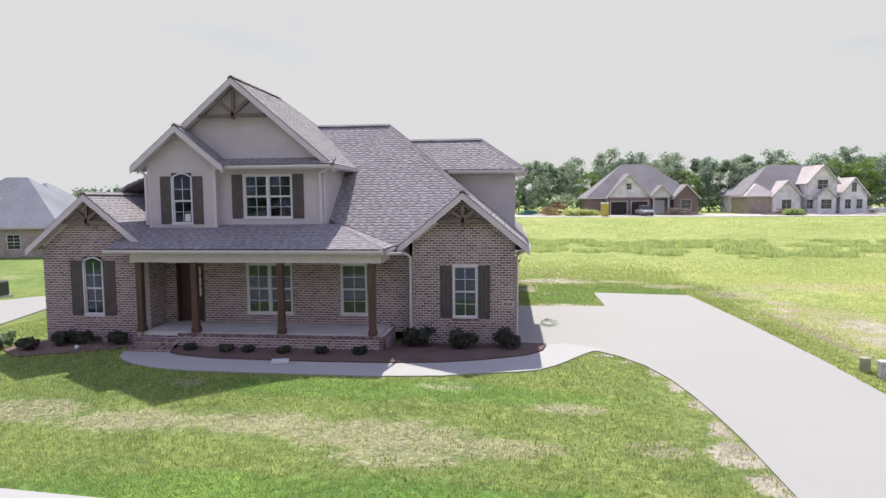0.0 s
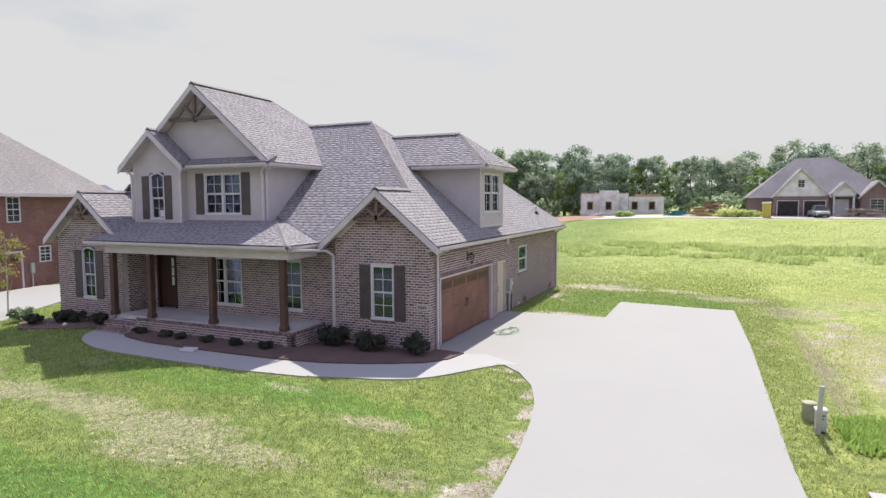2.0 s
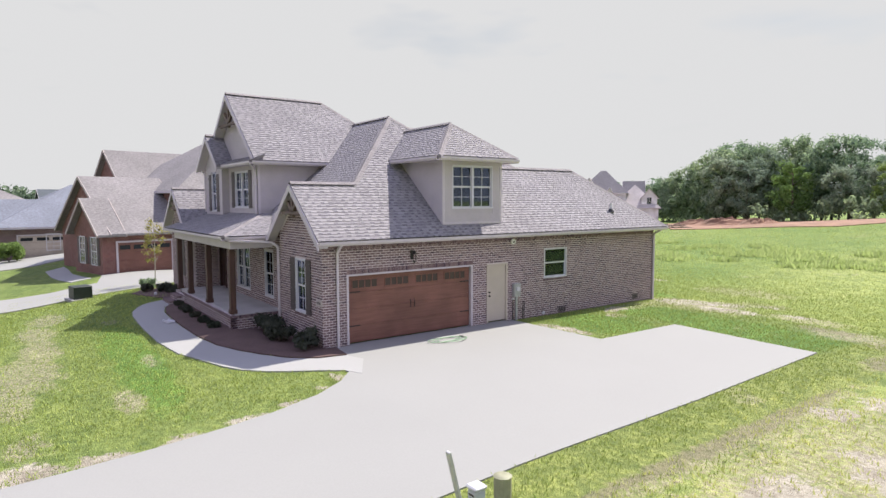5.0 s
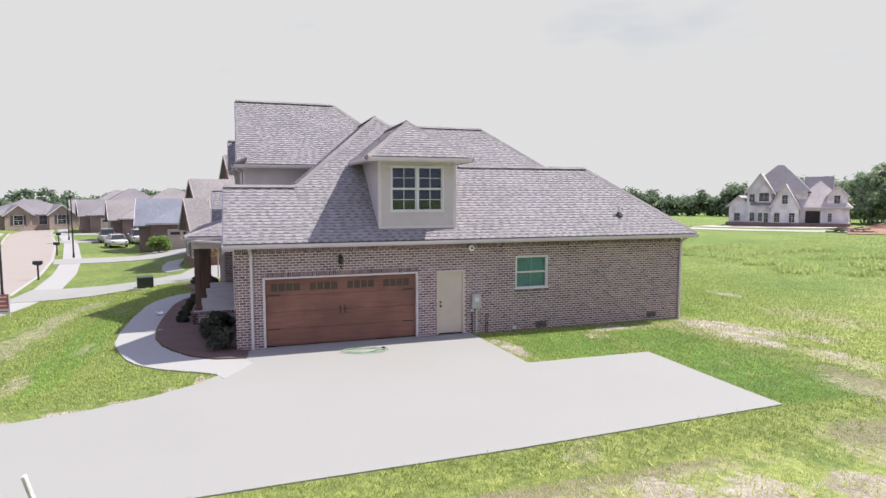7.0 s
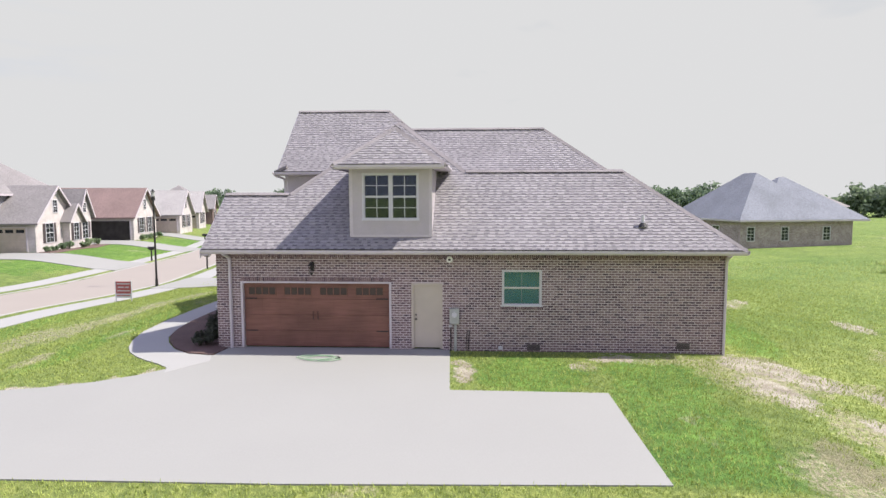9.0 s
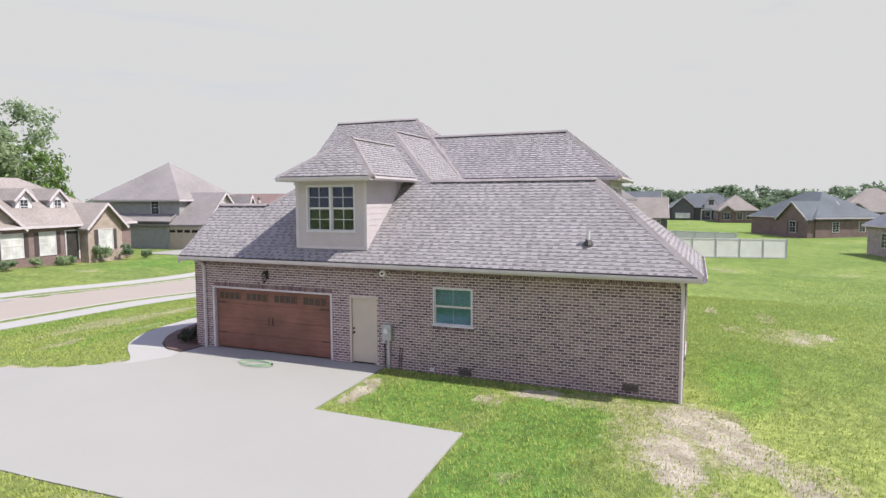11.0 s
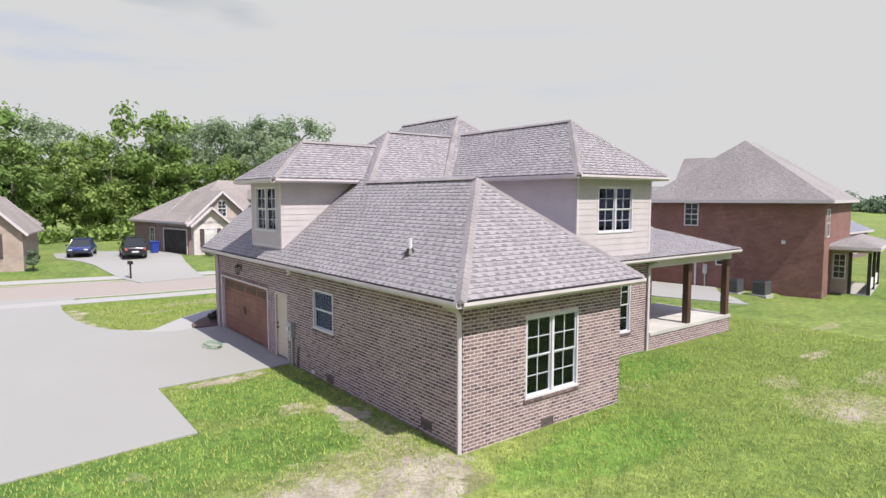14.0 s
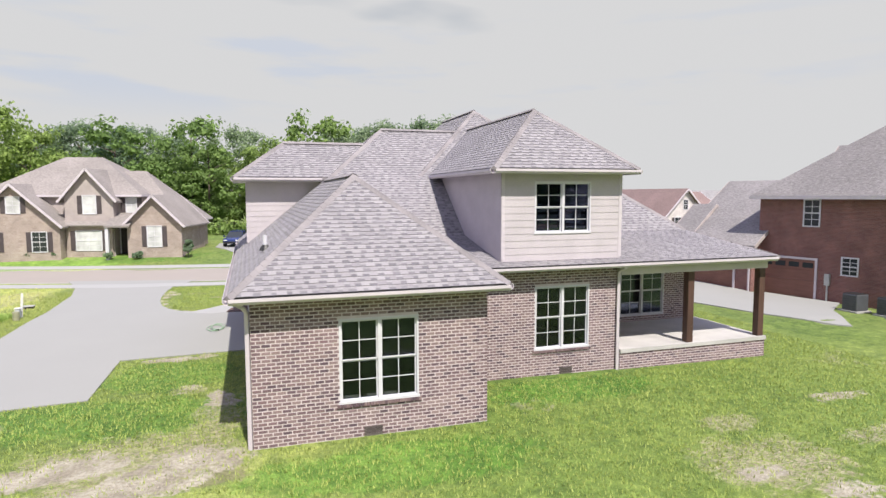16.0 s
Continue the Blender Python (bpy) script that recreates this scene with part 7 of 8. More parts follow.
M_ped = simple("pedestal_tan", (.30, .30, .20), .6, .15)
pedestal(9.97, -1.57, .42, .14, "squat tan-green utility pedestal in the grass", M_ped)
up = tagged(empty("utility_pedestal", None, stand(10.10, -2.20, 0, -.10)), "pale grey square utility pedestal with label", "utility box", "utility boxes by the driveway")
boxes("body", simple("pedestal_grey", (.46, .48, .52), .5, .08), up, [(-.10, .10, -.10, .10, .12, .54)], bevel=.02)
boxes("base", M_dark, up, [(-.11, .11, -.11, .11, -.1, .12)])
boxes("cap", M_white, up, [(-.12, .12, -.12, .12, .54, .60)], bevel=.02)
boxes("bar", M_shutter, up, [(-.06, .06, -.104, -.1, .45, .48), (-.04, .04, -.104, -.1, .38, .41)])
bm = bm_new()
beam(bm, (0, 0, -.1), (.0, -.31, 1.10), .10, .05, (0, 1, 0))
tagged(part("marker_post", bm, simple("post_grey", (.50, .50, .49), .7, .15), m=stand(10.03, -2.36), bevel=.01), "leaning grey marker post beside the utility boxes", "post")

# low meter vault set in the grass beside the drive
vault = tagged(empty("meter_vault", None, stand(10.62, -5.32, 4)), "low meter vault with pale lid in the grass", "utility box", "utility boxes by the driveway")
boxes("box", M_dark, vault, [(-.24, .24, -.17, .17, -.15, .11)], bevel=.01)
boxes("lid", M_kerb, vault, [(-.26, .26, -.19, .19, .11, .15)], bevel=.012)
boxes("hatch", M_meter, vault, [(-.10, .10, -.07, .07, .15, .158)], bevel=.003)

sl = tagged(empty("street_lamp", None, stand(-18.0, -11.9)), "tall black street lamp with a lantern head", "street lamp", "street lamps")
bm = bm_new()
tube(bm, [(0, 0, 0), (0, 0, .5)], .10, 12, .08)
part("base", bm, M_black, sl)
bm = bm_new()
tube(bm, [(0, 0, .5), (0, 0, 5.5)], .065, 10, .05)
part("pole", bm, M_black, sl)
bm = bm_new()
tube(bm, [(0, 0, 5.5), (0, 0, 5.62), (0, 0, 5.75)], .13, 10, .11)
part("collar", bm, M_black, sl)
bm = bm_new()
tube(bm, [(0, 0, 5.75), (0, 0, 6.0), (0, 0, 6.1)], .13, 10, .06)
part("globe", bm, M_grey_fill, sl)
bm = bm_new()
tube(bm, [(0, 0, 6.06), (0, 0, 6.12), (0, 0, 6.20)], .15, 10, .02)
part("cap", bm, M_black, sl)
copy_thing(sl, stand(-44.0, -14.6))
copy_thing(sl, stand(-72.0, -21.6))

sg = tagged(empty("yard_sign", None, stand(-10.8, -9.75)), "red and white yard sign on white legs", "sign")
M_signred = simple("sign_red", (.42, .10, .10), .5, .08)
boxes("board", M_signred, sg, [(-.015, .015, -.42, .42, .42, 1.05)])
boxes("footer", M_white, sg, [(-.013, .013, -.42, .42, .20, .415)])
boxes("leg", M_white, sg, [(-.02, .02, -.44, -.40, -.2, 1.07)])
boxes("leg", M_white, sg, [(-.02, .02, .40, .44, -.2, 1.07)])
boxes("bar", M_white, sg, [(.015, .02, -.34, .34, .90, .96), (.015, .02, -.30, .02, .72, .78), (.015, .02, .08, .30, .72, .78), (.015, .02, -.34, .34, .54, .59), (-.02, -.015, -.34, .34, .90, .96), (-.02, -.015, -.30, .30, .72, .78)])
boxes("bar", M_signred, sg, [(.013, .018, -.36, .36, .29, .34)])


def mailbox(x, y, turn=0.0):
    t = tagged(empty("mailbox", None, stand(x, y, turn)), "black kerbside mailbox on a post", "mailbox", "mailboxes along the street")
    boxes("post", M_black, t, [(-.05, .05, -.05, .05, -.1, 1.05)])
    bm = bm_new()
    prof = [(-.12, 0), (.12, 0), (.12, .14)] + [(.12 * math.cos(a), .14 + .10 * math.sin(a)) for a in (.5, 1.05, 1.57, 2.1, 2.64)] + [(-.12, .14)]
    r = [[bm.verts.new((u, v, 1.05 + w)) for u, w in prof] for v in (-.28, .28)]
    for i in range(len(prof)):
        j = (i + 1) % len(prof)
        bm.faces.new((r[0][i], r[0][j], r[1][j], r[1][i]))
    bm.faces.new(r[0][::-1])
    bm.faces.new(r[1])
    part("box", bm, M_black, t)
    boxes("brace", M_black, t, [(-.02, .02, -.2, .2, .98, 1.05)])
    return t


for x, dy in ((-.5, 0), (-33.0, 0), (-52, 0)):
    mailbox(x, near_line(x)[1] - .7, 5)
for x in (-27.5, -47.5, -66):
    mailbox(x, near_line(x)[0] - 2.0, 185)
bx = tagged(empty("utility_cabinet", None, stand(-17.0, -4.9, 10)), "dark green utility cabinet on a pad", "utility box")
boxes("cabinet", simple("cabinet_green", (.022, .032, .028), .5, .15), bx, [(-.45, .45, -.4, .4, .05, .66)], bevel=.02)
boxes("pad", M_kerb, bx, [(-.6, .6, -.55, .55, -.1, .06)])

# neighbour's drive, path, air-conditioning units
tagged(flat("driveway", [(-29.0, 6.6), (-26.6, 8.2), (-24.4, 10.9), (-23.2, 9.8), (-22.2, 7.6), (-20.6, 2), (-18.0, -2), (-17.2, -6), (-16.6, -11.6), (-21.9, -11.7), (-21.6, -6), (-22.6, -3.6), (-26.4, -2.9), (-26.9, -2.5), (-27.2, 2.6), (-28.0, 2.7)], M_drive, .05), "pale concrete driveway of the red brick house", kind="structure")


tagged(flat("pathway", [(-24.9, -4.7), (-27.0, -5.2), (-29.5, -5.5), (-33.4, -5.6), (-34.8, -4.4), (-32.7, -4.3), (-29.0, -4.3), (-26.6, -3.9), (-25.4, -3.6)], M_walk, .04), "curved pale concrete path to the red brick house", kind="structure")


def aircon(x, y):
    t = tagged(empty("air_conditioner", None, stand(x, y)), "dark grey outdoor air-conditioning unit on a pad", "air conditioner", "air conditioners by the red house")
    boxes("body", simple("ac_grey", (.075, .08, .09), .5, .15), t, [(-.38, .38, -.38, .38, .08, .86)], bevel=.03)
    boxes("pad", M_kerb, t, [(-.48, .48, -.48, .48, -.1, .08)])
    boxes("top_grille", M_black, t, [(-.36, .36, -.36, .36, .86, .885)], bevel=.008)
    for k in range(6):
        boxes("louvre", M_black, t, [(.381, .388, -.34, .34, .18 + k * .11, .195 + k * .11)])
    return t


aircon(-27.6, 8.5)
aircon(-28.0, 9.9)


# ---- fence ----
fence = tagged(empty("fence"), "white vinyl privacy fence behind the neighbour's lawn", "fence")
M_vinyl = simple("fence_vinyl", (.76, .76, .77), .5, .06, 1.0, relief=.02)


def fence_run(a, b, n):
    a, b = Vector((*a, 0)), Vector((*b, 0))
    for i in range(n + 1):
        p = a + (b - a) * i / n
        z = gz(p.x, p.y)
        boxes("post", M_white, fence, [(p.x - .07, p.x + .07, p.y - .07, p.y + .07, z - .2, z + 1.98)])
        if i < n:
            q = a + (b - a) * (i + 1) / n
            bm = bm_new()
            beam(bm, (p.x, p.y, z + .98), (q.x, q.y, gz(q.x, q.y) + .98), .04, 1.78)
            part("panel", bm, M_vinyl, fence)
            for zz in (.12, 1.86):
                bm = bm_new()
                beam(bm, (p.x, p.y, z + zz), (q.x, q.y, gz(q.x, q.y) + zz), .09, .12)
                part("rail", bm, M_white, fence)


fence_run((-44.6, 12.3), (-50.2, 25.0), 6)
fence_run((-60.4, 8.2), (-58.6, 21.0), 6)


# ---- vehicles ----
def car(m, paint, label, suv=False, group="", pickup=False):
    """A parked car: shell lofted over cross-sections, glasshouse, four wheels with rims, lamps."""
    t = tagged(empty("car", None, m), label, "car", group)
    hgt = 1.70 if suv or pickup else 1.44
    bh = .98 if suv or pickup else .88
    L = 5.5 if pickup else 4.6
    bm = bm_new()
    secs = [(-L / 2, .74, .45, bh * .78), (-L / 2 + .25, .86, .30, bh * .88), (-L * .22, .90, .26, bh), (L * .12, .90, .26, bh), (L * .34, .90, .26, bh), (L / 2 - .15, .86, .30, bh * .96), (L / 2, .76, .42, bh * .86)]
    rings = []
    for x, w, z0, z1 in secs:
        rings.append([bm.verts.new(p) for p in ((x, -w * .94, z0), (x, -w, (z0 + z1) / 2), (x, -w * .95, z1 * .94), (x, -w * .80, z1), (x, w * .80, z1), (x, w * .95, z1 * .94), (x, w, (z0 + z1) / 2), (x, w * .94, z0))])
    for a, b in zip(rings, rings[1:]):
        for i in range(8):
            bm.faces.new((a[i], a[(i + 1) % 8], b[(i + 1) % 8], b[i]))
    bm.faces.new(rings[0])
    bm.faces.new(rings[-1][::-1])
    part("body", bm, paint, t, smooth=True)
    c0, c1 = (-L * .26, L * (.12 if pickup else .40 if suv else .33))
    for nm, mt, inset, zz in (("glasshouse", F_glass, .0, hgt - .06), ("roof", paint, .16, hgt)):
        bm = bm_new()
        if nm == "glasshouse":
            lo = [(c0 - .1, -.78), (c1 + .1, -.78), (c1 + .1, .78), (c0 - .1, .78)]
            hi = [(c0 + .62, -.60), (c1 - (.10 if suv or pickup else .45), -.60), (c1 - (.10 if suv or pickup else .45), .60), (c0 + .62, .60)]
            v = [bm.verts.new((x, y, bh - .03)) for x, y in lo] + [bm.verts.new((x, y, zz)) for x, y in hi]
            for f in ((0, 1, 5, 4), (1, 2, 6, 5), (2, 3, 7, 6), (3, 0, 4, 7), (4, 5, 6, 7)):
                bm.faces.new([v[i] for i in f])
        else:
            box(bm, c0 + .60, c1 - (.08 if suv or pickup else .43), -.61, .61, hgt - .07, hgt)
        part(nm, bm, mt, t, bevel=.02 if nm == "roof" else 0)
    for x in (c0 + .66, (c0 + c1) / 2, c1 - .2):
        for s in (-1, 1):
            bm = bm_new()
            beam(bm, (x - (.35 if x < c0 + .7 else 0), s * .775, bh - .03), (x, s * .605, hgt - .06), .06, .05, (1, 0, 0))
            part("pillar", bm, paint, t)
    for x in (-L * .31, L * .30):
        for s in (-1, 1):
            w = empty("wheel", t)
            bm = bm_new()
            tube(bm, [(x, s * .68, .34), (x, s * .90, .34)], .34, 18)
            part("tyre", bm, M_black, w)
            bm = bm_new()
            tube(bm, [(x, s * .86, .34), (x, s * .912, .34)], .20, 12)
            part("rim", bm, M_meter, w)
    for s in (-1, 1):
        boxes("headlight", M_pale, t, [(-L / 2 - .01, -L / 2 + .12, s * .55 - .16, s * .55 + .16, bh * .66, bh * .78)], bevel=.02)
        boxes("tail_light", M_signred, t, [(L / 2 - .1, L / 2 + .012, s * .66 - .10, s * .66 + .10, bh * .66, bh * .86)], bevel=.02)
        boxes("mirror", paint, t, [(c0 + .1, c0 + .28, s * .98 - .08, s * .98 + .08, bh, bh + .14)], bevel=.02)
    boxes("number_plate", M_white, t, [(L / 2, L / 2 + .02, -.26, .26, bh * .50, bh * .62)])
    boxes("bumper", M_black, t, [(-L / 2 - .04, -L / 2 + .2, -.70, .70, .36, .50)], bevel=.03)
    return t


def paint(name, col, rough=.25):
    m, n, l, b = shader(name, rough)
    b.inputs["Base Color"].default_value = (*col, 1)
    b.inputs["Coat Weight"].default_value = .5
    return m


P_blue, P_black, P_white, P_silver = paint("blue_paint", (.02, .035, .13)), paint("black_paint", (.012, .012, .016)), paint("white_paint", (.62, .62, .62)), paint("silver_paint", (.35, .36, .37))
car(stand(1.0, -32.6, 256, .06), P_blue, "dark blue saloon car parked on the drive")
car(stand(-2.2, -29.0, 84, .06), P_black, "black sport utility vehicle parked on the drive", True)
for x, y, r, pt, lb, sv in ((-57.0, -13.4, 20, P_white, "white saloon car parked on a driveway", False), (-63.0, -12.0, 15, P_white, "white sport utility vehicle parked on a driveway", True), (-72.0, -15.5, 18, P_black, "black pickup parked on a driveway", True),
                         (-80.0, -17.5, 16, P_silver, "silver saloon car parked on a driveway", False), (-66.0, -16.0, 14, P_silver, "silver sport utility vehicle parked on a driveway", True)):
    car(stand(x, y, r, .06), pt, lb, sv, "cars along the street")
car(stand(21.9, 84.2, 96, .06), P_silver, "silver pickup parked before the unfinished house", pickup=True)
tagged(flat("driveway", [(-.6, -18.2), (1.0, -26), (3.0, -31), (2.8, -36), (-.5, -36.5), (-5.6, -33.0), (-5.8, -28.4), (-5.2, -25), (-5.0, -18.6)], M_drive, .045), "pale concrete driveway across the street", kind="structure")
for x in (-28.5, -43.8, -58.5):
    yn, yf = near_line(x)
    tagged(flat("driveway", [(x - 2.6, yf - .2), (x + 2.6, yf - .2), (x + 2.8, yf - 13), (x - 2.4, yf - 13)], M_drive, .045), "pale concrete driveway across the street", kind="structure")
tagged(flat("driveway", [(-47.4, -8.2), (-47.4, -1.8), (-42, -2.6), (-39.0, -6), (-37.6, -14.6), (-42.4, -15.8), (-43.6, -9.0)], M_drive, .045), "pale concrete driveway along the street", kind="structure")
for x in (-68.0, -86):
    yn, yf = near_line(x)
    tagged(flat("driveway", [(x - 2.6, yn - 2.6), (x + 2.6, yn - 2.6), (x + 1.6, yn + 12), (x - 3.2, yn + 12)], M_drive, .045), "pale concrete driveway along the street", kind="structure")
wb = tagged(empty("wheelie_bin", None, stand(-4.4, -31.6, 10)), "blue plastic wheeled bin beside the garage", "bin")
bm = bm_new()
M_binblue = simple("bin_blue", (.02, .05, .32), .45, .1)
v = [bm.verts.new((x * s, y * s, z)) for z, s in ((.05, .26), (1.0, .34)) for x, y in ((-1, -1), (1, -1), (1, 1), (-1, 1))]
for f in ((3, 2, 1, 0), (4, 5, 6, 7), (0, 1, 5, 4), (1, 2, 6, 5), (2, 3, 7, 6), (3, 0, 4, 7)):
    bm.faces.new([v[i] for i in f])
part("body", bm, M_binblue, wb, bevel=.03)
boxes("lid", M_binblue, wb, [(-.37, .37, -.37, .40, 1.0, 1.07)], bevel=.02)

# ---- building sites ----
po = tagged(empty("portable_toilet", None, stand(15.2, 82.5)), "yellow portable toilet on the building site", "portable toilet")
M_yel = simple("site_yellow", (.55, .45, .06), .5, .1)
boxes("cabin", M_yel, po, [(-.55, .55, -.55, .55, .05, 2.05)], bevel=.03)
boxes("roof", M_pale, po, [(-.6, .6, -.6, .6, 2.05, 2.3)], bevel=.08)
boxes("door", simple("toilet_door", (.50, .42, .10), .5, .1), po, [(-.4, .4, -.565, -.55, .15, 1.95)])


def pile(x, y, w, d, h, mat, label, n=26, seed=1):
    r_ = random.Random(seed)
    t = tagged(empty("material_pile", None, stand(x, y, r_.uniform(-15, 15))), label, "building material", "piles on the building sites")
    for i in range(n):
        bm = bm_new()
        z = r_.uniform(0, h)
        k = 1 - z / h * .6
        x0, y0 = r_.uniform(-w / 2, w / 2) * k, r_.uniform(-d / 2, d / 2) * k
        beam(bm, (x0 - r_.uniform(.3, 1.1), y0, z), (x0 + r_.uniform(.3, 1.1), y0 + r_.uniform(-.4, .4), z + r_.uniform(-.1, .2)), .3, .14)
        part("plank", bm, mat, t)
    return t


M_rubble = simple("rubble", (.36, .30, .25), .95, .35, 1.5)
M_teal = simple("teal_wrap", (.05, .22, .22), .6, .1)
for i, (x, y, w, d, h, mt, lb) in enumerate(((6.5, 84.5, 3.5, 2, 1.4, F_lumber, "stacked raw lumber on the building site"), (27.5, 84.8, 7, 2.5, 1.2, M_rubble, "heap of brown rubble and boards"), (3.0, 85.5, 3, 1.5, .7, M_teal, "teal wrapped building boards in a stack"),
                                        (44.5, 85.0, 6, 2, 1.0, M_rubble, "heap of earth and scrap before the house"), (59.0, 86.0, 5, 2, 1.1, F_wrap, "stack of pale wrapped boards on the site"), (-8.0, 90.5, 8, 2.0, .6, F_wrap, "scattered pale boards on the ground"),
                                        (8.0, 90.0, 5, 3, 2.2, simple("red_stack", (.28, .12, .09), .9, .3), "red-brown stack of bricks and timber"), (-36.0, 72.0, 7, 2, .6, M_rubble, "low heap of earth and scrap"))):
    pile(x, y, w, d, h, mt, lb, 26, 30 + i)
for i, (x, y, r, h) in enumerate(((10.5, 84.0, 2.2, 1.1), (13.0, 84.4, 1.8, 1.0), (45, 83.8, 2.0, 1.0), (-5, 84, 1.5, .8))):
    shrub(x, y, r, h * .7, 200 + i, M_weed, "yellow-green weedy bush on the building site", 60, .22, "weeds on the building sites")

# ---- small trees and house plantings ----
sapling = tagged(empty("tree", None, stand(-19.0, -1.2)), "thin young tree with sparse yellow-green leaves", "tree")
bm = bm_new()
tube(bm, [(0, 0, 0), (.03, .02, 1.2), (0, .05, 2.6), (.05, 0, 3.3)], .035, 6, .012)
for i in range(9):
    a, z = i * 2.4, .9 + i * .25
    tube(bm, [(0, 0, z), (math.cos(a) * .3, math.sin(a) * .3, z + .35), (math.cos(a) * .42, math.sin(a) * .42, z + .7)], .012, 4, .004)
part("trunk", bm, simple("pale_bark", (.42, .38, .34), .9, .2, 5), sapling)
rs = random.Random(4)
leaves("crown", leaf_material("sapling_leaf", (.20, .22, .06), (.36, .34, .12)), sapling, [(rs.uniform(-.45, .45), rs.uniform(-.45, .45), rs.uniform(1.3, 3.5), rs.uniform(.2, .32)) for i in range(20)], 40, .06, 5)
shrub(-45.4, -7.6, 1.2, 1.7, 301, M_leaf, "round light green bush beside the driveway", 120, .14)
shrub(4.9, -25.8, .42, 1.7, 302, M_leafd, "slim upright evergreen at the house corner", 220, .09)
for i, (u, v) in enumerate(((1.2, -1.6), (3.4, -1.6), (8.8, -.9), (11.0, -.9), (15.4, -1.4), (17.8, -1.4))):
    p = hb.matrix_basis @ Vector((u, v, 0))
    shrub(p.x, p.y, .45, .6, 310 + i, M_leafd, "small green shrub before the tan house", 50, .10)
for i, (u, v) in enumerate(((1.0, -1.1), (3.2, -1.1), (6.2, -.2), (8.6, -.2), (9.6, .1), (12.2, -.6), (14.6, -.9), (16.2, -1.6))):
    p = ha.matrix_basis @ Vector((u, v, 0))
    shrub(p.x, p.y, .5 if i != 5 else .8, .7 if i not in (5, 6) else 1.5, 330 + i, M_leafd, "green shrub before the one-storey house", 60, .10)

for i, (hs, u, v, r, h) in enumerate(((c1, .6, -.9, .3, .5), (c1, 1.6, -1.0, .35, .5), (c1, 2.9, -1.0, .3, .6), (c1, 3.9, -1.1, .4, .7), (c1, 5.4, -1.7, .35, .5), (c1, 6.9, -1.5, .4, .8), (c1, 8.8, -1.3, .35, .6),
                                      (c2, .8, -.9, .4, .6), (c2, 2.4, -.9, .4, .5), (c2, 4.0, -.9, .35, .6), (c2, 5.8, -.9, .45, .7))):
    p = hs.matrix_basis @ Vector((u, v, 0))
    shrub(p.x, p.y, r, h, 360 + i, M_leafd, "small green shrub before the pale brick house", 40, .12)

tagged(flat("mulch_bed", [tuple((c1.matrix_basis @ Vector((u, v, 0)))[:2]) for u, v in ((-.2, -2.1), (3.8, -2.2), (5.5, -2.9), (9.6, -2.3), (9.6, -.7), (6.8, -.7), (6.7, -1.1), (4.3, -1.1), (4.2, -.4), (-.2, -.4))], M_mulch, .03), "dark mulch bed before the pale brick house", kind="structure")


# ---- grass ----
def inside(px_, py_, poly):
    r = np.zeros(len(px_), bool)
    for (x0, y0), (x1, y1) in zip(poly, poly[1:] + poly[:1]):
        c = ((y0 > py_) != (y1 > py_)) & (px_ < (x1 - x0) * (py_ - y0) / ((y1 - y0) or 1e-9) + x0)
        r ^= c
    return r


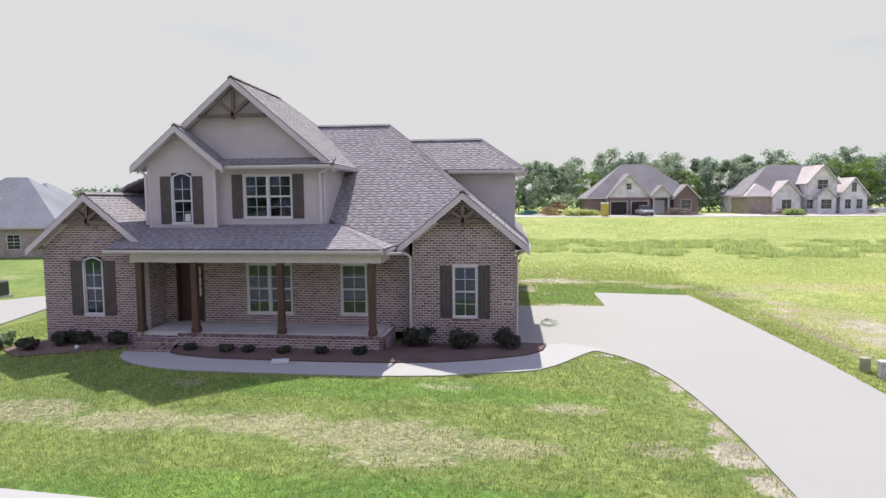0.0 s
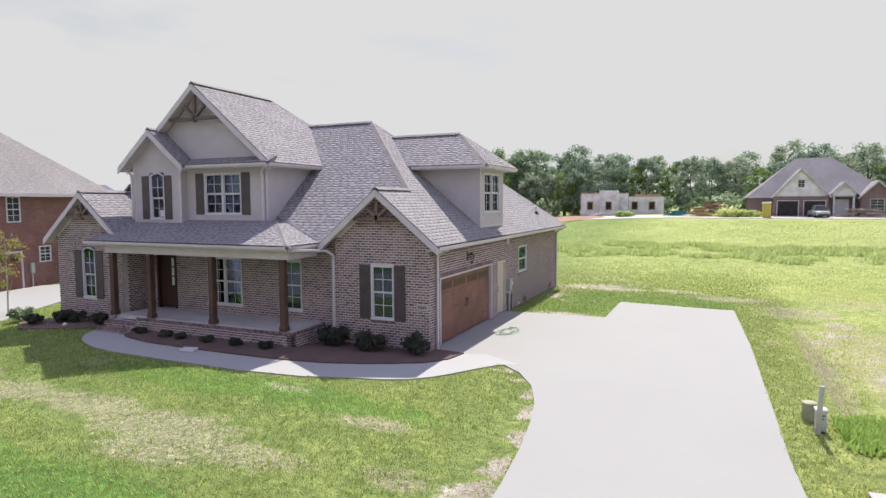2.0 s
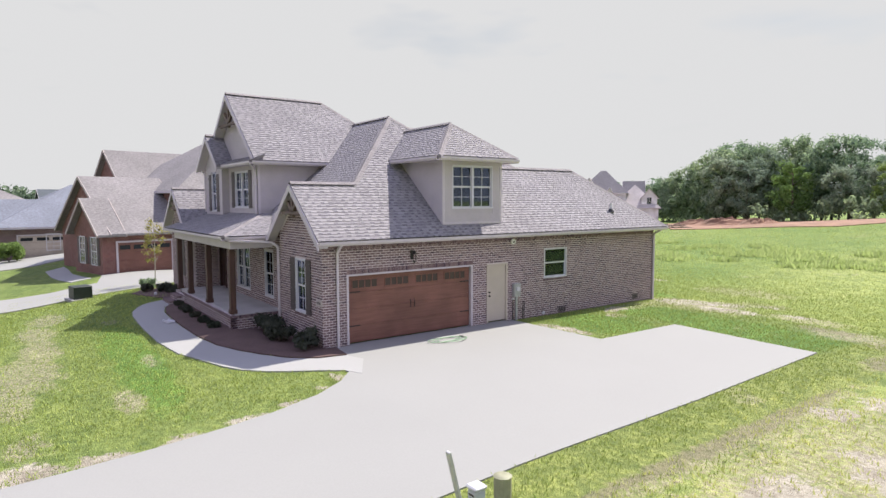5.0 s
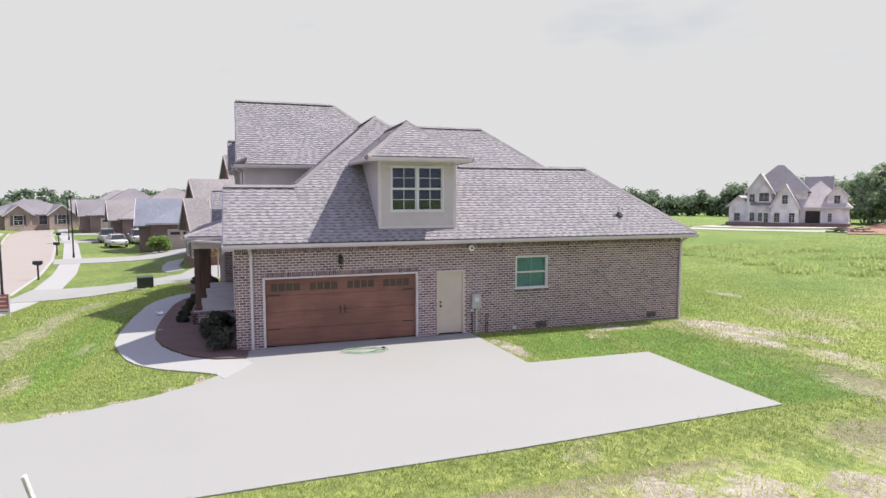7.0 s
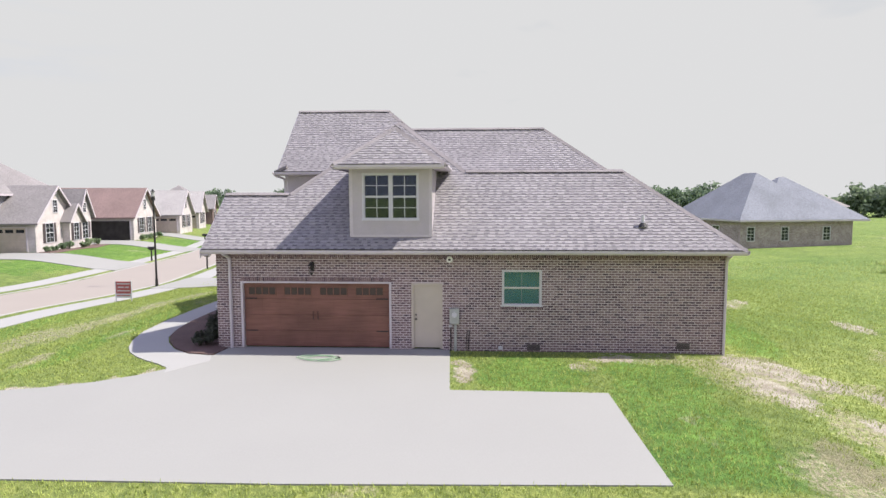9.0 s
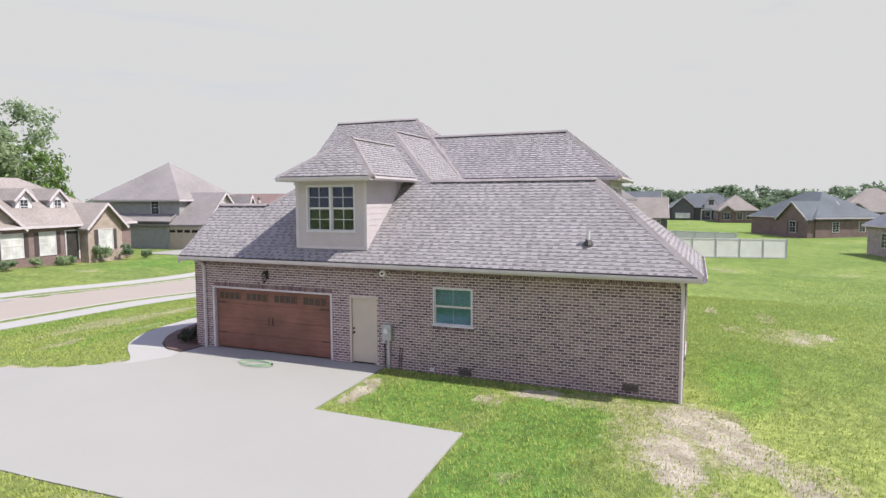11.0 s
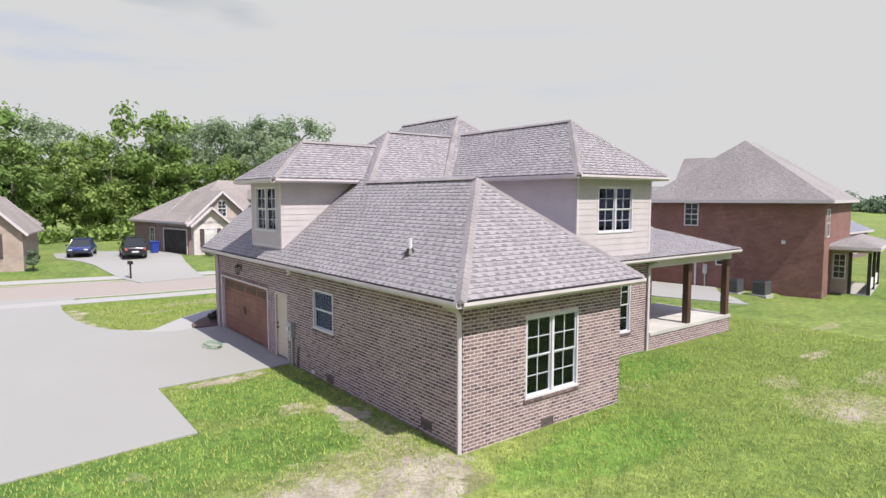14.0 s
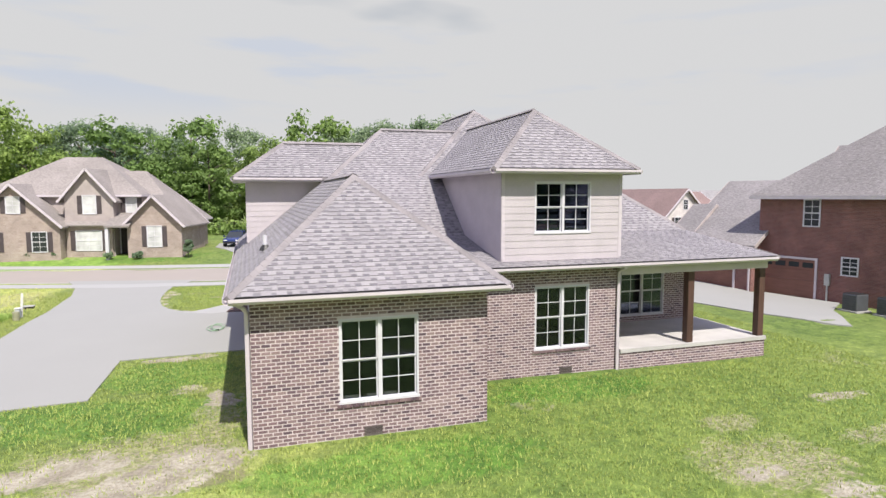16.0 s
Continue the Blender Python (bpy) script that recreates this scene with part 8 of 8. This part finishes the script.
def grass(name, mat, n, area, h0, h1, seed, label, blades=2, skip=(), spread=.05, worn=(), clump=0, fade=None, side=None):
    """Tufts of thin blades scattered over an oblong of ground, off the paving and the house."""
    g_ = np.random.default_rng(seed)
    x0, x1, y0, y1 = area
    x, y = g_.uniform(x0, x1, n), g_.uniform(y0, y1, n)
    ok = ~((x > -16.9) & (x < .15) & (y > -.9) & (y < 14.0)) & ~((x > -5.6) & (x < .15) & (y > 13) & (y < 16.6)) & ~((x > -12.6) & (x < -3.9) & (y > -2.2) & (y < 0))
    for p in skip:
        ok &= ~inside(x, y, p)
    nl = np.interp(x, STREET_X, STREET_N)
    ok &= (y > nl + .1)
    if side:
        edge = side[0] + (side[1] - side[0]) * (.5 + .35 * np.sin(y * .55 + np.sin(x * .8)) + .5 * g_.uniform(-1, 1, n))
        ok &= (x < edge) == side[2]
    if fade:
        ok &= g_.uniform(0, 1, n) > np.clip((y - fade[0]) / (fade[1] - fade[0]), 0, 1)
    if clump:
        cx, cy = g_.uniform(x0, x1, clump), g_.uniform(y0, y1, clump)
        near = np.full(n, 99.0)
        for a, b in zip(cx, cy):
            near = np.minimum(near, np.hypot(x - a, (y - b) * 1.4))
        ok &= near < g_.uniform(.1, 1.5, n)
        ok &= y > y0 + 2.0 + 1.6 * np.sin(x * .21) + .8 * np.sin(x * .83)
    for wx, wy, rx, ry in worn:
        d = ((x - wx) / rx) ** 2 + ((y - wy) / ry) ** 2
        ok &= ~((d < .9) & (g_.uniform(0, 1, n) < .8 - .5 * d))
    x, y = x[ok], y[ok]
    z = np.array([gz(a, b) for a, b in zip(x, y)])
    k = len(x)
    V = []
    for b in range(blades):
        a = g_.uniform(0, 6.283, k)
        h = g_.uniform(h0, h1, k)
        w = h * g_.uniform(.10, .2, k)
        bx_, by_ = x + g_.uniform(-spread, spread, k), y + g_.uniform(-spread, spread, k)
        lean = g_.uniform(.2, .9, k) * h
        dx, dy = np.cos(a), np.sin(a)
        V.append(np.stack([np.stack([bx_ - dy * w, by_ + dx * w, z], 1), np.stack([bx_ + dy * w, by_ - dx * w, z], 1), np.stack([bx_ + dx * lean, by_ + dy * lean, z + h], 1)], 1))
    V = np.concatenate(V).reshape(-1, 3).astype(np.float32)
    me = bpy.data.meshes.new(name)
    nf = len(V) // 3
    me.vertices.add(len(V))
    me.vertices.foreach_set("co", V.ravel())
    me.loops.add(len(V))
    me.loops.foreach_set("vertex_index", np.arange(len(V), dtype=np.int32))
    me.polygons.add(nf)
    me.polygons.foreach_set("loop_start", np.arange(0, len(V), 3, dtype=np.int32))
    me.update(calc_edges=True)
    me.materials.append(mat)
    return tagged(new(name, me), label, kind="stuff")


M_blade = leaf_material("grass_blade", (.242, .328, .084), (.400, .468, .140), .25)
M_wild = leaf_material("wild_grass_blade", (.41, .488, .152), (.605, .652, .256), .3)
M_long = leaf_material("long_grass_blade", (.27, .42, .10), (.43, .57, .18), .35)
PAVED = (DRIVE_POLY, WALK_POLY, BED_POLY)
WORN = ((-3.2, -7.5, 3.6, 1.3), (-6.2, -7.0, 2.6, 1.0), (-9.2, -7.0, 2.4, .9), (-12.2, -6.6, 2.2, .9), (-1.7, -4.5, 1.3, .4), (1.3, -5.5, 1.3, .5), (10.7, 3.5, .5, 9), (10.6, 12.6, 1.2, 2), (8.6, 15.5, 2.2, 1.2), (1.9, 17.0, 2.2, 1.3), (3.4, 16.4, 1.6, 1.0), (.8, 13.0, .7, .8), (2.4, 8.2, 1.4, .45), (6.4, 17.0, 1.4, .8), (8.3, 15.2, 1.3, .8), (4.2, -5.5, .75, 4.8), (-10.0, 21.0, 1.8, 1.2))
grass("lawn_grass", M_blade, 240000, (-20, 13, -11, 32), .035, .085, 1, "short mown green lawn grass", 2, PAVED, .05, WORN, 0, (18, 32), (10.1, 11.5, True))
grass("field_grass", M_wild, 90000, (7.5, 32, -14, 40), .04, .11, 2, "rough yellow-green field grass", 2, PAVED, .08, ((14.5, 2.0, 3.0, 8.0), (13, 13, 5, 3)), 0, (2, 38), (10.1, 11.5, False))
grass("weeds", M_weed, 110000, (-30, 85, 33, 47), .13, .42, 3, "patchy band of yellow-green weeds across the field", 3, (), .25, (), 300)
grass("far_grass", M_wild, 40000, (-32, 60, 22, 76), .06, .16, 4, "long field grass towards the building sites", 2, (), .2)
grass("long_grass", M_long, 1500, (10.45, 12.2, -3.2, -1.2), .08, .22, 6, "bright green clump of long grass beside the utility boxes", 3, (), .06, ((12.2, -3.2, .9, .9), (10.45, -3.2, .6, .8), (12.2, -1.2, .9, .8), (10.45, -1.2, .6, .5), (11.5, -2.4, .3, .3)))
